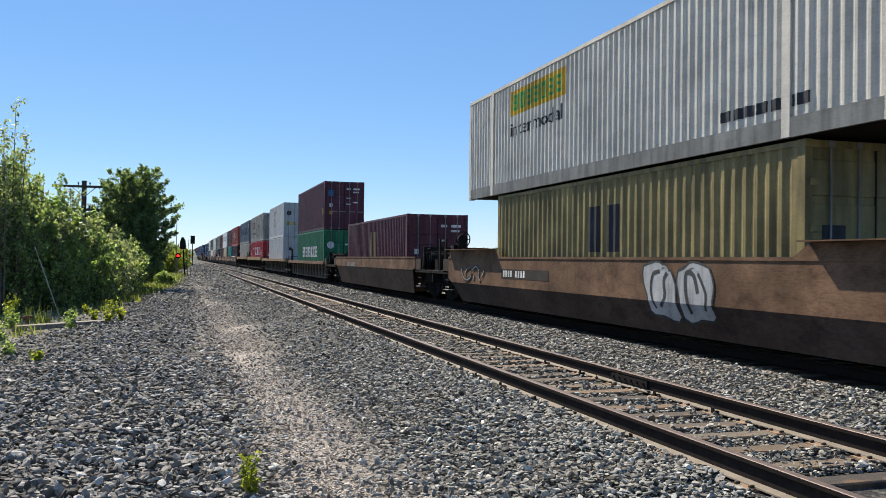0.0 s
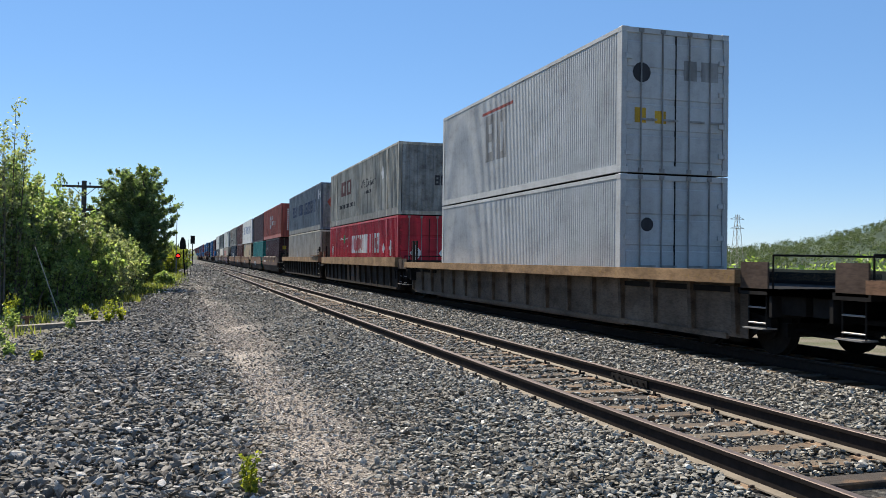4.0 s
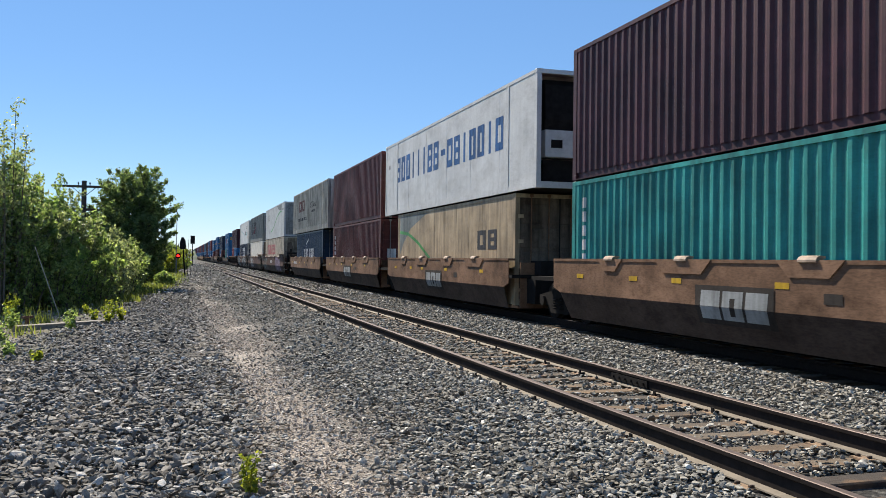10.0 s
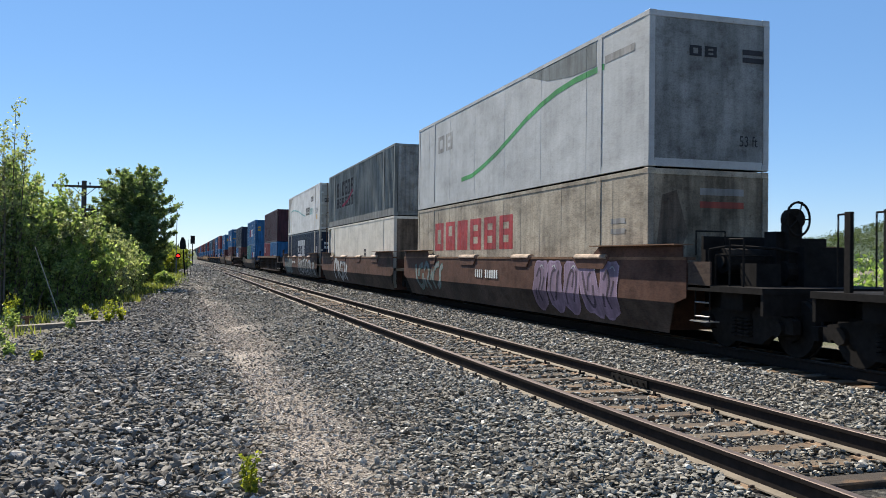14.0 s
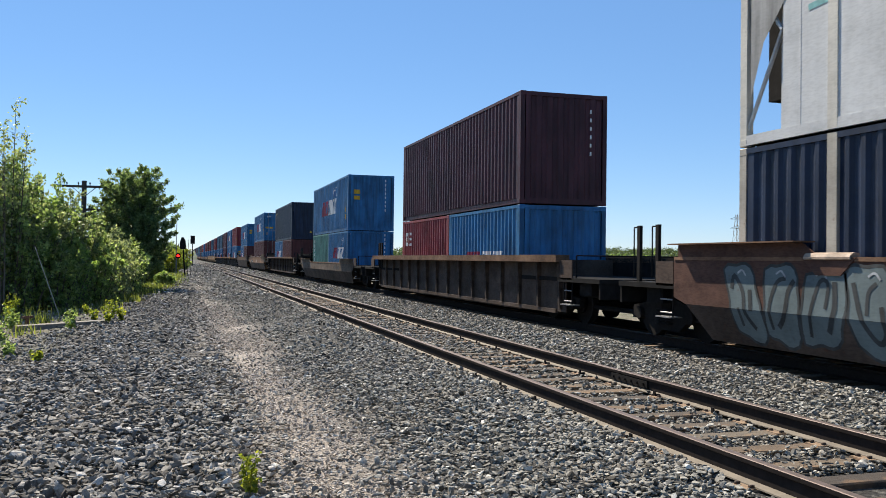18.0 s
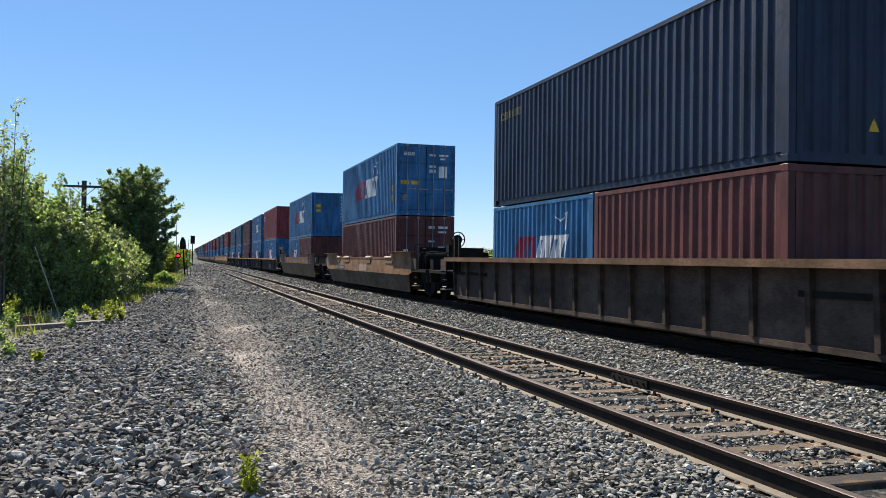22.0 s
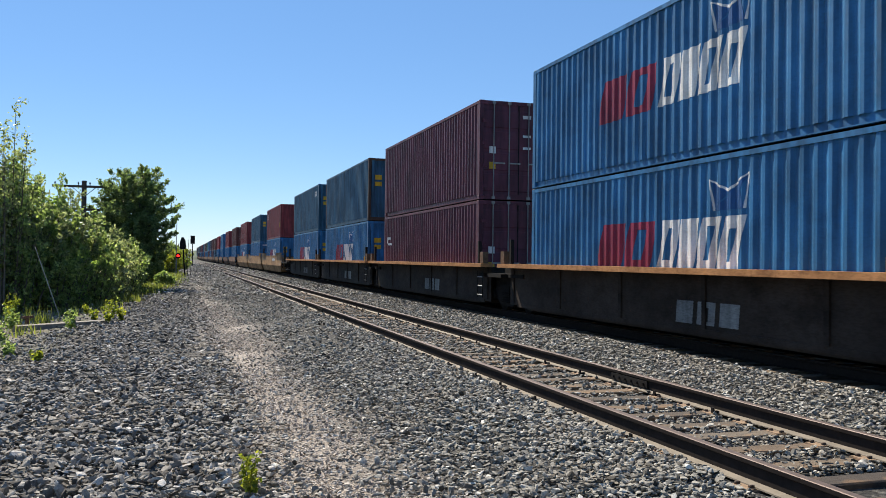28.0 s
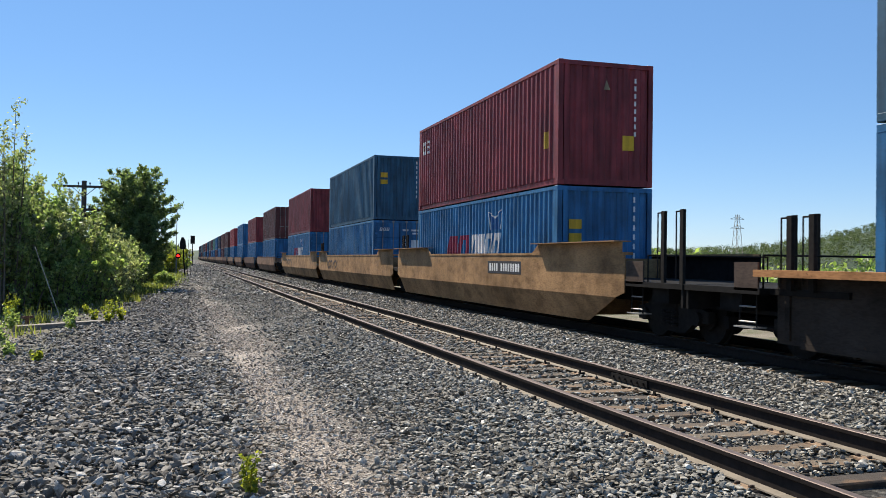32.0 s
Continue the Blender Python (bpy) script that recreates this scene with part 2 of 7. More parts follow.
def tie_mat():
    m, nt, b = shader("weathered_tie")
    grain = tex(nt, "noise", 6.0, stretch=(0.5, 9.0, 9.0), detail=7, rough=0.7)
    oi = nt.nodes.new("ShaderNodeObjectInfo")
    tone = ramp(nt, oi.outputs["Random"], [(0.0, (0.05, 0.038, 0.029)), (0.5, (0.098, 0.074, 0.052)), (0.8, (0.155, 0.10, 0.056)), (1.0, (0.135, 0.108, 0.078))])
    c = mix(nt, 1.0, tone, ramp(nt, grain.outputs[0], [(0.3, (0.45,) * 3), (0.7, (1.3,) * 3)]), "MULTIPLY")
    rusty = tex(nt, "noise", 2.2, detail=4)
    c = mix(nt, ramp(nt, rusty.outputs[0], [(0.52, (0, 0, 0)), (0.68, (0.65,) * 3)]), c, (0.26, 0.14, 0.06))
    link(nt, c, b.inputs["Base Color"])
    b.inputs["Roughness"].default_value = 0.9
    bump(nt, b, grain.outputs[0], 0.5, 0.02)
    return m


TIE = tie_mat()


# ---- fast meshes for what comes in thousands ----
def fast_mesh(name, verts, faces, flat=True):
    """verts: n x 3, faces: m x k, as arrays."""
    verts, faces = np.asarray(verts, np.float32), np.asarray(faces, np.int32)
    me = bpy.data.meshes.new(name)
    m, k = faces.shape
    me.vertices.add(len(verts))
    me.vertices.foreach_set("co", verts.ravel())
    me.loops.add(m * k)
    me.loops.foreach_set("vertex_index", faces.ravel())
    me.polygons.add(m)
    me.polygons.foreach_set("loop_start", np.arange(0, m * k, k, dtype=np.int32))
    if flat:
        me.polygons.foreach_set("use_smooth", np.zeros(m, dtype=bool))
    me.update(calc_edges=True)
    return me


def rotations(n, r):
    """n random rotation matrices."""
    q = r.normal(size=(n, 4))
    q /= np.linalg.norm(q, axis=1)[:, None]
    w, x, y, z = q.T
    return np.stack([np.stack([1 - 2 * (y * y + z * z), 2 * (x * y - z * w), 2 * (x * z + y * w)], -1),
                     np.stack([2 * (x * y + z * w), 1 - 2 * (x * x + z * z), 2 * (y * z - x * w)], -1),
                     np.stack([2 * (x * z - y * w), 2 * (y * z + x * w), 1 - 2 * (x * x + y * y)], -1)], 1)


def lying(n, r, tilt):
    """n rotations of things that lie about: any heading, tilted by some degrees."""
    a, b, c = r.uniform(0, 2 * math.pi, n), r.uniform(0, 2 * math.pi, n), np.radians(np.abs(r.normal(0, tilt, n)))
    x, y, z0 = np.cos(b), np.sin(b), np.zeros(n)
    cc, ss, k = np.cos(c), np.sin(c), 1 - np.cos(c)
    lean = np.stack([np.stack([cc + x * x * k, x * y * k, y * ss], -1), np.stack([x * y * k, cc + y * y * k, -x * ss], -1), np.stack([-y * ss, x * ss, cc], -1)], 1)
    spin = np.stack([np.stack([np.cos(a), -np.sin(a), z0], -1), np.stack([np.sin(a), np.cos(a), z0], -1), np.stack([z0, z0, z0 + 1], -1)], 1)
    return lean @ spin


def stone_shapes(count, r):
    """Angular broken stones: hulls of a few points, all with the same number of triangles."""
    out = []
    while len(out) < count:
        p = r.normal(size=(12, 3))
        p /= np.linalg.norm(p, axis=1)[:, None]
        p *= r.uniform(0.8, 1.1, size=(12, 1)) * np.array([1.25, 0.85, 0.48])
        bm = bmesh.new()
        for q in p:
            bm.verts.new(q)
        hull = bmesh.ops.convex_hull(bm, input=bm.verts[:])
        bmesh.ops.delete(bm, geom=[v for v in bm.verts if not v.link_faces], context="VERTS")
        bm.verts.index_update()
        if len(bm.verts) == 12 and len(bm.faces) == 20:
            out.append((np.array([v.co[:] for v in bm.verts]), np.array([[v.index for v in f.verts] for f in bm.faces])))
        bm.free()
    return [a for a, _ in out], np.array([b for _, b in out])


nr = np.random.RandomState(11)
STONES, STONE_TRIS = stone_shapes(24, nr)
GX = [-1500, -60, -9, -5, -2.5, 0.5, 1.6, 2.4, 3.0, 3.7, 3.95, 5.3, 5.55, 6.3, 6.9, 7.7, 8.3, 11.3, 13.0, 18.0, 60, 1500]
GZ = [-1.2, -0.9, -0.62, -0.46, -0.38, -0.34, -0.34, -0.28, -0.165, -0.160, -0.205, -0.205, -0.160, -0.155, -0.14, -0.16, -0.225, -0.225, -0.75, -1.0, -1.2, -1.2]


def ground_z(x):
    return np.interp(x, GX, GZ)


def stone_field(name, n, x0, x1, y0, y1, lo, hi, material, label, thin=None, lift=0.0, sink=0.25):
    x = nr.uniform(x0, x1, n)
    y = y0 + (y1 - y0) * nr.uniform(0, 1, n) ** 1.25
    if thin is not None:
        keep = thin(x, y)
        x, y = x[keep], y[keep]
    n = len(x)
    size = lo + (hi - lo) * nr.uniform(0, 1, n) ** 1.6
    rot = lying(n, nr, 46)
    which = nr.randint(0, len(STONES), n)
    v = np.array(STONES)[which] * (size / 2)[:, None, None]
    v = np.einsum("nij,nkj->nki", rot, v)
    v[:, :, 2] *= 0.8
    z = ground_z(x) + size * nr.uniform(-0.1, 0.75, n) + lift
    v += np.stack([x, y, z], -1)[:, None, :]
    k = len(STONES[0])
    f = (STONE_TRIS[which] + (np.arange(n) * k)[:, None, None]).reshape(-1, 3)
    ob = new(name, dressed(fast_mesh(name, v.reshape(-1, 3), f), material))
    return tagged(ob, label, "ballast", "", "stuff")


# ---- ground sheet ----
def build_ground():
    xs = np.unique(np.concatenate([[-1500, -500, -200, -100, -60, -40, -25, -15, -11, -9], np.arange(-8, 14.01, 0.25), [3.7, 3.95, 5.3, 5.55, 6.3], [15, 18, 24, 35, 60, 120, 300, 700, 1500]]))
    ys = np.unique(np.concatenate([[-400, -100, -40, -15, -5], np.arange(0, 30, 0.5), np.arange(30, 90, 3), [100, 130, 170, 220, 300, 450, 700, 1100, 1800, 3500]]))
    X, Y = np.meshgrid(xs, ys, indexing="ij")
    Z = ground_z(X)
    for i in range(X.shape[0]):
        for j in range(X.shape[1]):
            if -9 < X[i, j] < 14 and 0 < Y[i, j] < 60:
                amp = 0.015 if X[i, j] > 2.8 else 0.06
                Z[i, j] += amp * noise.noise((X[i, j] * 0.5, Y[i, j] * 0.35, 0)) - 0.01
    nx, ny = X.shape
    idx = np.arange(nx * ny).reshape(nx, ny)
    f = np.stack([idx[:-1, :-1], idx[1:, :-1], idx[1:, 1:], idx[:-1, 1:]], -1).reshape(-1, 4)
    me = fast_mesh("ground", np.stack([X, Y, Z], -1).reshape(-1, 3), f, False)
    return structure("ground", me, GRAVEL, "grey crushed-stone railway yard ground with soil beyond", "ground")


build_ground()


# ---- tracks ----
def rail_profile(x):
    """Cross-section of a rail, head at the top, as three outlines: head, web, foot."""
    web = [(x - 0.010, -0.150), (x + 0.010, -0.150), (x + 0.010, -0.045), (x + 0.034, -0.034), (x + 0.036, -0.006), (x - 0.036, -0.006), (x - 0.034, -0.034), (x - 0.010, -0.045)]
    head = [(x - 0.034, -0.0055), (x + 0.034, -0.0055), (x + 0.030, 0.0), (x - 0.030, 0.0)]
    foot = [(x - 0.072, -0.172), (x + 0.072, -0.172), (x + 0.070, -0.162), (x + 0.012, -0.148), (x - 0.012, -0.148), (x - 0.070, -0.162)]
    return web, head, foot


def build_track(name, label, xl, y0, y1, tie_count, tie_far, fine):
    track = thing(name, label, "railway track")
    for k in (0, 1):
        web, head, foot = rail_profile(xl + k * GAUGE)
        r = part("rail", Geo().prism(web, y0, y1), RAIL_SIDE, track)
        # train track: head and foot coloured darker for the train's shade on them
        part("running_surface", Geo().prism(head, y0, y1), RAIL_HEAD if fine else RAIL_SHADED, r, "steel running surface")
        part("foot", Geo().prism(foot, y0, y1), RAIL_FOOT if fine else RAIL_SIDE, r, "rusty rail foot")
    mid = xl + GAUGE / 2
    tie_me = dressed(bevelled(Geo().box(-1.3, 1.3, -0.11, 0.11, -0.18, 0), "tie", 0.012), TIE)
    plate_me = dressed(Geo().box(-0.18, 0.18, -0.095, 0.095, 0, 0.014).box(-0.175, -0.082, -0.09, 0.09, 0.014, 0.020).box(0.082, 0.175, -0.09, 0.09, 0.014, 0.020).mesh("tie_plate"), PLATE)
    spike_me = dressed(bevelled(Geo().box(-0.024, 0.018, -0.013, 0.013, 0.0, 0.022), "spike", 0.005), SPIKE)
    rest, rest_pl = Geo(), Geo()
    y = y0 + 0.26
    made = 0
    while y < tie_far:
        dy, dz, rz = rng.uniform(-0.05, 0.05), rng.uniform(-0.012, 0.006), rng.uniform(-0.02, 0.02)
        if made < tie_count and y > 4:
            t = part("tie", tie_me, TIE, track, at=(mid + rng.uniform(-0.06, 0.06), y + dy, TIE_TOP + dz))
            t.rotation_euler = (0, 0, rz)
            made += 1
            if fine and y < 45:
                for k in (0, 1):
                    rx, pz = xl + k * GAUGE - t.location.x, 0.001 - dz - 0.012
                    part("tie_plate", plate_me, PLATE, t, at=(rx, 0, pz))
                    if y < 22:
                        for sx, sy in ((-0.098, -0.05), (-0.125, 0.055)):
                            part("spike", spike_me, SPIKE, t, "dark iron spike", at=(rx + sx, sy + rng.uniform(-0.015, 0.015), pz + 0.018))
        else:
            rest.box(mid - 1.3, mid + 1.3, y + dy - 0.11, y + dy + 0.11, -0.3, TIE_TOP + dz)
        y += 0.53
    if rest.v:
        tagged(part("tie_row", rest, TIE, track, "weathered wooden ties further along"), kind="stuff")
    if fine:
        anchor = dressed(Geo().box(-0.05, 0.02, -0.02, 0.02, -0.03, 0.02).box(-0.055, -0.035, -0.018, 0.018, 0.0, 0.055).mesh("rail_anchor"), IRON)
        y = 6.8
        while y < 30:
            for k in (0, 1):
                if rng.random() < 0.7:
                    part("rail_anchor", anchor, IRON, track, at=(xl + k * GAUGE - 0.075, y + rng.uniform(-0.1, 0.1), -0.165))
            y += 1.06
        for k, yj in ((1, 9.75), (0, 25.0)):
            j = Geo().box(xl + k * GAUGE - 0.036, xl + k * GAUGE - 0.012, yj - 0.45, yj + 0.45, -0.135, -0.05)
            for b in range(6):
                j.rod((xl + k * GAUGE - 0.06, yj - 0.38 + b * 0.15, -0.09), (xl + k * GAUGE - 0.03, yj - 0.38 + b * 0.15, -0.09), 0.016, 6)
            part("joint_bar", j, IRON, track, "dark bolted joint bar")
    return track


build_track("near_track", "empty railway track, dark rails on weathered wooden ties", NEAR_RAIL, -30, 215, 150, 190, True)
build_track("train_track", "railway track under the freight train", TRAIN_X - GAUGE / 2, -60, 900, 120, 120, False)


# ---- train: paint ----
PAINT = {
    "maroon": paint("maroon_paint", (0.095, 0.022, 0.038), 0.5, 0.3),
    "maroon2": paint("brown_red_paint", (0.115, 0.030, 0.026), 0.5, 0.4),
    "plum": paint("plum_paint", (0.062, 0.017, 0.025), 0.5, 0.2),
    "red": paint("red_paint", (0.36, 0.035, 0.035), 0.45, 0.3),
    "crimson": paint("crimson_paint", (0.45, 0.012, 0.030), 0.45, 0.15),
    "brick": paint("brick_red_paint", (0.32, 0.064, 0.042), 0.5, 0.3),
    "cai": paint("faded_red_paint", (0.22, 0.030, 0.035), 0.5, 0.4),
    "blue": paint("blue_paint", (0.020, 0.135, 0.30), 0.45, 0.25),
    "blue2": paint("weathered_blue_paint", (0.022, 0.090, 0.155), 0.5, 0.5),
    "navy": paint("navy_paint", (0.010, 0.021, 0.050), 0.45, 0.25),
    "ink_blue": paint("ink_blue_paint", (0.012, 0.035, 0.075), 0.45, 0.3),
    "green": paint("green_paint", (0.012, 0.16, 0.065), 0.45, 0.2),
    "teal": paint("teal_paint", (0.02, 0.24, 0.22), 0.5, 0.25),
    "sea": paint("sea_green_paint", (0.085, 0.225, 0.19), 0.55, 0.4),
    "olive": paint("olive_yellow_paint", (0.25, 0.20, 0.08), 0.55, 0.4),
    "tan": paint("tan_paint", (0.40, 0.305, 0.19), 0.55, 0.4),
    "white": paint("white_paint", (0.53, 0.535, 0.525), 0.5, 0.2, fade=0.1, streak=0.2),
    "cream": paint("dirty_white_paint", (0.58, 0.55, 0.48), 0.55, 0.3, fade=0.10, streak=0.3),
    "lightgrey": paint("light_grey_paint", (0.41, 0.425, 0.425), 0.55, 0.3, fade=0.12, streak=0.25),
    "grey": paint("grey_paint", (0.40, 0.385, 0.33), 0.6, 0.4, streak=1.2),
    "bluegrey": paint("blue_grey_paint", (0.135, 0.17, 0.205), 0.55, 0.35),
    "darkgrey": paint("dark_grey_paint", (0.17, 0.19, 0.185), 0.55, 0.4),
    "car_brown": paint("well_car_brown", (0.19, 0.108, 0.064), 0.65, 0.8, rust=(0.07, 0.042, 0.03), fade=0.4, streak=0.22, gloss=0.12, grime=0.75),
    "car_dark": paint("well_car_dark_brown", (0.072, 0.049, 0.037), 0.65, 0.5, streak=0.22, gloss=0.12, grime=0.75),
    "car_tan": paint("well_car_tan", (0.26, 0.147, 0.08), 0.65, 0.7, rust=(0.10, 0.06, 0.04), fade=0.3, streak=0.22, gloss=0.12, grime=0.75),
    "stencil_panel": paint("stencil_panel", (0.035, 0.026, 0.02), 0.7, 0.3, grime=0.75),
    # the next two mix real dirt with the shade on the box ends
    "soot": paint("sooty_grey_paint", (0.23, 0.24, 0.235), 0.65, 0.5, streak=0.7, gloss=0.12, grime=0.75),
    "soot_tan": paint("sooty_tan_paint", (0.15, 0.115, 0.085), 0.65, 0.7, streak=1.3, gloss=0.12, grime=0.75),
    "soot_violet": paint("dull_violet_spray", (0.085, 0.062, 0.085), 0.65, 0.4, gloss=0.2, grime=0.75),
    "violet": paint("violet_paint", (0.24, 0.17, 0.24), 0.6, 0.3),
    "dull_cream": paint("dull_cream_paint", (0.43, 0.395, 0.33), 0.6, 0.5, fade=0.15, streak=0.45),
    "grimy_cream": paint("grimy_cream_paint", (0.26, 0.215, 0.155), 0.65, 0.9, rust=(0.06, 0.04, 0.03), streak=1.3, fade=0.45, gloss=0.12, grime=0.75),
    "car_oxide_dark": paint("well_car_dark_oxide", (0.105, 0.062, 0.046), 0.65, 0.7, fade=0.3, streak=0.25, gloss=0.12, grime=0.75),
    "tan_cream": paint("grimy_tan_cream_paint", (0.37, 0.325, 0.25), 0.6, 0.6, fade=0.2, streak=0.7, grime=0.75),
    "lip": paint("guide_lip_tan", (0.43, 0.32, 0.235), 0.6, 0.5, grime=0.75),
    "car_worn": paint("well_car_worn_brown", (0.15, 0.087, 0.05), 0.65, 0.9, fade=0.45, streak=0.22, gloss=0.12, grime=0.75),
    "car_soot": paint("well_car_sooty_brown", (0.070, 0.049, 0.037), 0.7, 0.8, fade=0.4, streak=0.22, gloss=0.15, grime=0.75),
    "car_umber": paint("well_car_umber", (0.125, 0.092, 0.066), 0.7, 0.6, fade=0.3, streak=0.22, gloss=0.15, grime=0.75),
    "rail_grey": paint("shaded_grey_rail", (0.15, 0.16, 0.158), 0.65, 0.5),
    "charcoal": paint("charcoal_spray", (0.060, 0.063, 0.062), 0.7, 0.2, gloss=0.2),
    "pale_line": paint("pale_spray_line", (0.36, 0.37, 0.36), 0.6, 0.3, gloss=0.2),
    "car_yellow": paint("well_car_yellow", (0.32, 0.185, 0.085), 0.65, 0.8, rust=(0.12, 0.07, 0.04), fade=0.35, streak=0.22, gloss=0.12, grime=0.75),
    "car_rust": paint("well_car_oxide", (0.095, 0.048, 0.034), 0.65, 0.6, streak=0.22, gloss=0.12, grime=0.75),
    "car_black": paint("well_car_black", (0.034, 0.025, 0.019), 0.8, 0.5, streak=0.22, gloss=0.12, grime=0.75),
    "sill_orange": paint("sill_orange", (0.40, 0.19, 0.075), 0.65, 0.7, streak=0.22, gloss=0.12, grime=0.75),
    "sill_yellow": paint("sill_yellow", (0.27, 0.17, 0.088), 0.65, 1.0, rust=(0.32, 0.20, 0.035), fade=0.4, streak=0.22, gloss=0.12, grime=0.75),
    "ink_dark": paint("dark_lettering", (0.03, 0.03, 0.035), 0.6, 0.2),
    "ink_red": paint("red_lettering", (0.27, 0.02, 0.055), 0.5, 0.7, rust=(0.05, 0.09, 0.17)),
    "faded_red": paint("faded_red_lettering", (0.17, 0.075, 0.068), 0.6, 0.6, rust=(0.3, 0.28, 0.24)),
    "faded_navy": paint("faded_navy_lettering", (0.025, 0.05, 0.11), 0.6, 0.5, rust=(0.13, 0.16, 0.19)),
    "graffiti_teal": paint("teal_grey_spray", (0.135, 0.17, 0.17), 0.65, 0.4, gloss=0.2, streak=0.3),
    "ink_navy": paint("navy_lettering", (0.012, 0.085, 0.25), 0.5, 0.2),
    "ink_yellow": paint("yellow_label", (0.60, 0.36, 0.02), 0.5, 0.2),
    "ink_green": paint("green_lettering", (0.06, 0.30, 0.08), 0.5, 0.2),
    "ink_teal": paint("teal_lettering", (0.20, 0.45, 0.44), 0.5, 0.2),
    "ink_grey": paint("grey_lettering", (0.28, 0.28, 0.27), 0.6, 0.2),
    "ink_pink": paint("violet_spray", (0.30, 0.22, 0.30), 0.6, 0.2),
    "ink_spray": paint("silver_spray", (0.45, 0.46, 0.46), 0.5, 0.3),
}
MESHES = {}


def shared(key, make, material):
    """One mesh per key, shared by all alike pieces."""
    if key not in MESHES:
        MESHES[key] = dressed(make(), material)
    return MESHES[key]


# ---- containers: local x across, y from the near end to the far end, z up from the floor ----
RIB = {"iso": (0.278, 0.038, 0.072, 0.064), "wide": (0.225, 0.034, 0.055, 0.045), "fine": (0.10, 0.010, 0.05, 0.012), "smooth": None, "panel": None}


def side_profile(style, length):
    """Breakpoints (y, depth) of the side sheet between the corner posts."""
    y0, y1 = 0.17, length - 0.17
    if RIB[style] is None:
        step, out, y = (2.44 if style == "smooth" else 1.22), [(y0, 0.012)], y0
        while y + step < y1 - 0.2:
            y += step
            out += [(y - 0.012, 0.012), (y - 0.008, 0.008), (y + 0.008, 0.008), (y + 0.012, 0.012)]
        return out + [(y1, 0.012)]
    pitch, deep, flat, slope = RIB[style]
    n = int((y1 - y0 - flat) / pitch)
    y, out = y0 + (y1 - y0 - n * pitch - flat) / 2, [(y0, 0.012)]
    for _ in range(n):
        out += [(y, 0.012), (y + flat, 0.012), (y + flat + slope, 0.012 + deep), (y + pitch - slope, 0.012 + deep)]
        y += pitch
    return out + [(y, 0.012), (y1, 0.012)]


def side_mesh(style, length, width, height, side):
    g, x, s = Geo(), width / 2, side
    z0, z1 = 0.155, height - 0.085
    pr = side_profile(style, length)
    for (a, da), (b, db) in zip(pr, pr[1:]):
        if b - a < 1e-6:
            continue
        p = [(s * (x - da), a, z0), (s * (x - db), b, z0), (s * (x - db), b, z1), (s * (x - da), a, z1)]
        g.face(*(p if s > 0 else reversed(p)))
    return g.mesh("side_panel", weld=True)


def end_mesh(width, height):
    """Corrugated front wall at y = 0."""
    g, w = Geo(), width / 2 - 0.15
    n = 7
    pitch = 2 * w / n
    for i in range(n):
        a = -w + i * pitch
        q = [(a, 0.02), (a + pitch * 0.42, 0.02), (a + pitch * 0.55, 0.055), (a + pitch * 0.87, 0.055), (a + pitch, 0.02)]
        for (u, d), (v, e) in zip(q, q[1:]):
            g.face((u, d, 0.16), (v, e, 0.16), (v, e, height - 0.11), (u, d, height - 0.11))
    return g.mesh("end_panel", weld=True)


def clip_strip(poly, a, b):
    """The part of a convex (u, v) polygon between u = a and u = b."""
    for edge, sign in ((a, 1), (b, -1)):
        out = []
        for i, p in enumerate(poly):
            q = poly[(i + 1) % len(poly)]
            ip, iq = sign * (p[0] - edge) >= 0, sign * (q[0] - edge) >= 0
            if ip:
                out.append(p)
            if ip != iq:
                k = (edge - p[0]) / (q[0] - p[0])
                out.append((edge, p[1] + k * (q[1] - p[1])))
        poly = out
        if len(poly) < 3:
            return []
    return poly


def on_side(polys, style, length, width, proud=0.003):
    """Lays flat shapes on the near side's sheet. u runs from the far end to the near end, v is the height."""
    g, pr = Geo(), side_profile(style, length)
    pr = [(0.0, 0.0), (0.1699, 0.0)] + pr + [(length - 0.1699, 0.0), (length, 0.0)]
    for poly in polys:
        poly = [(length - u, v) for u, v in poly]
        lo, hi = min(p[0] for p in poly), max(p[0] for p in poly)
        for (a, da), (b, db) in zip(pr, pr[1:]):
            if b < lo or a > hi or b - a < 1e-4:
                continue
            c = clip_strip(poly, a, b)
            if len(c) > 2:
                pts = [(-(width / 2 - (da + (db - da) * (p[0] - a) / (b - a)) + proud), p[0], p[1]) for p in c]
                n = (Vector(pts[1]) - Vector(pts[0])).cross(Vector(pts[2]) - Vector(pts[0]))
                g.face(*(pts if n.x < 0 else reversed(pts)))
    return g


def rect(u0, u1, v0, v1, lean=0.0):
    s = lean * (v1 - v0)
    return [(u0, v0), (u1, v0), (u1 + s, v1), (u0 + s, v1)]


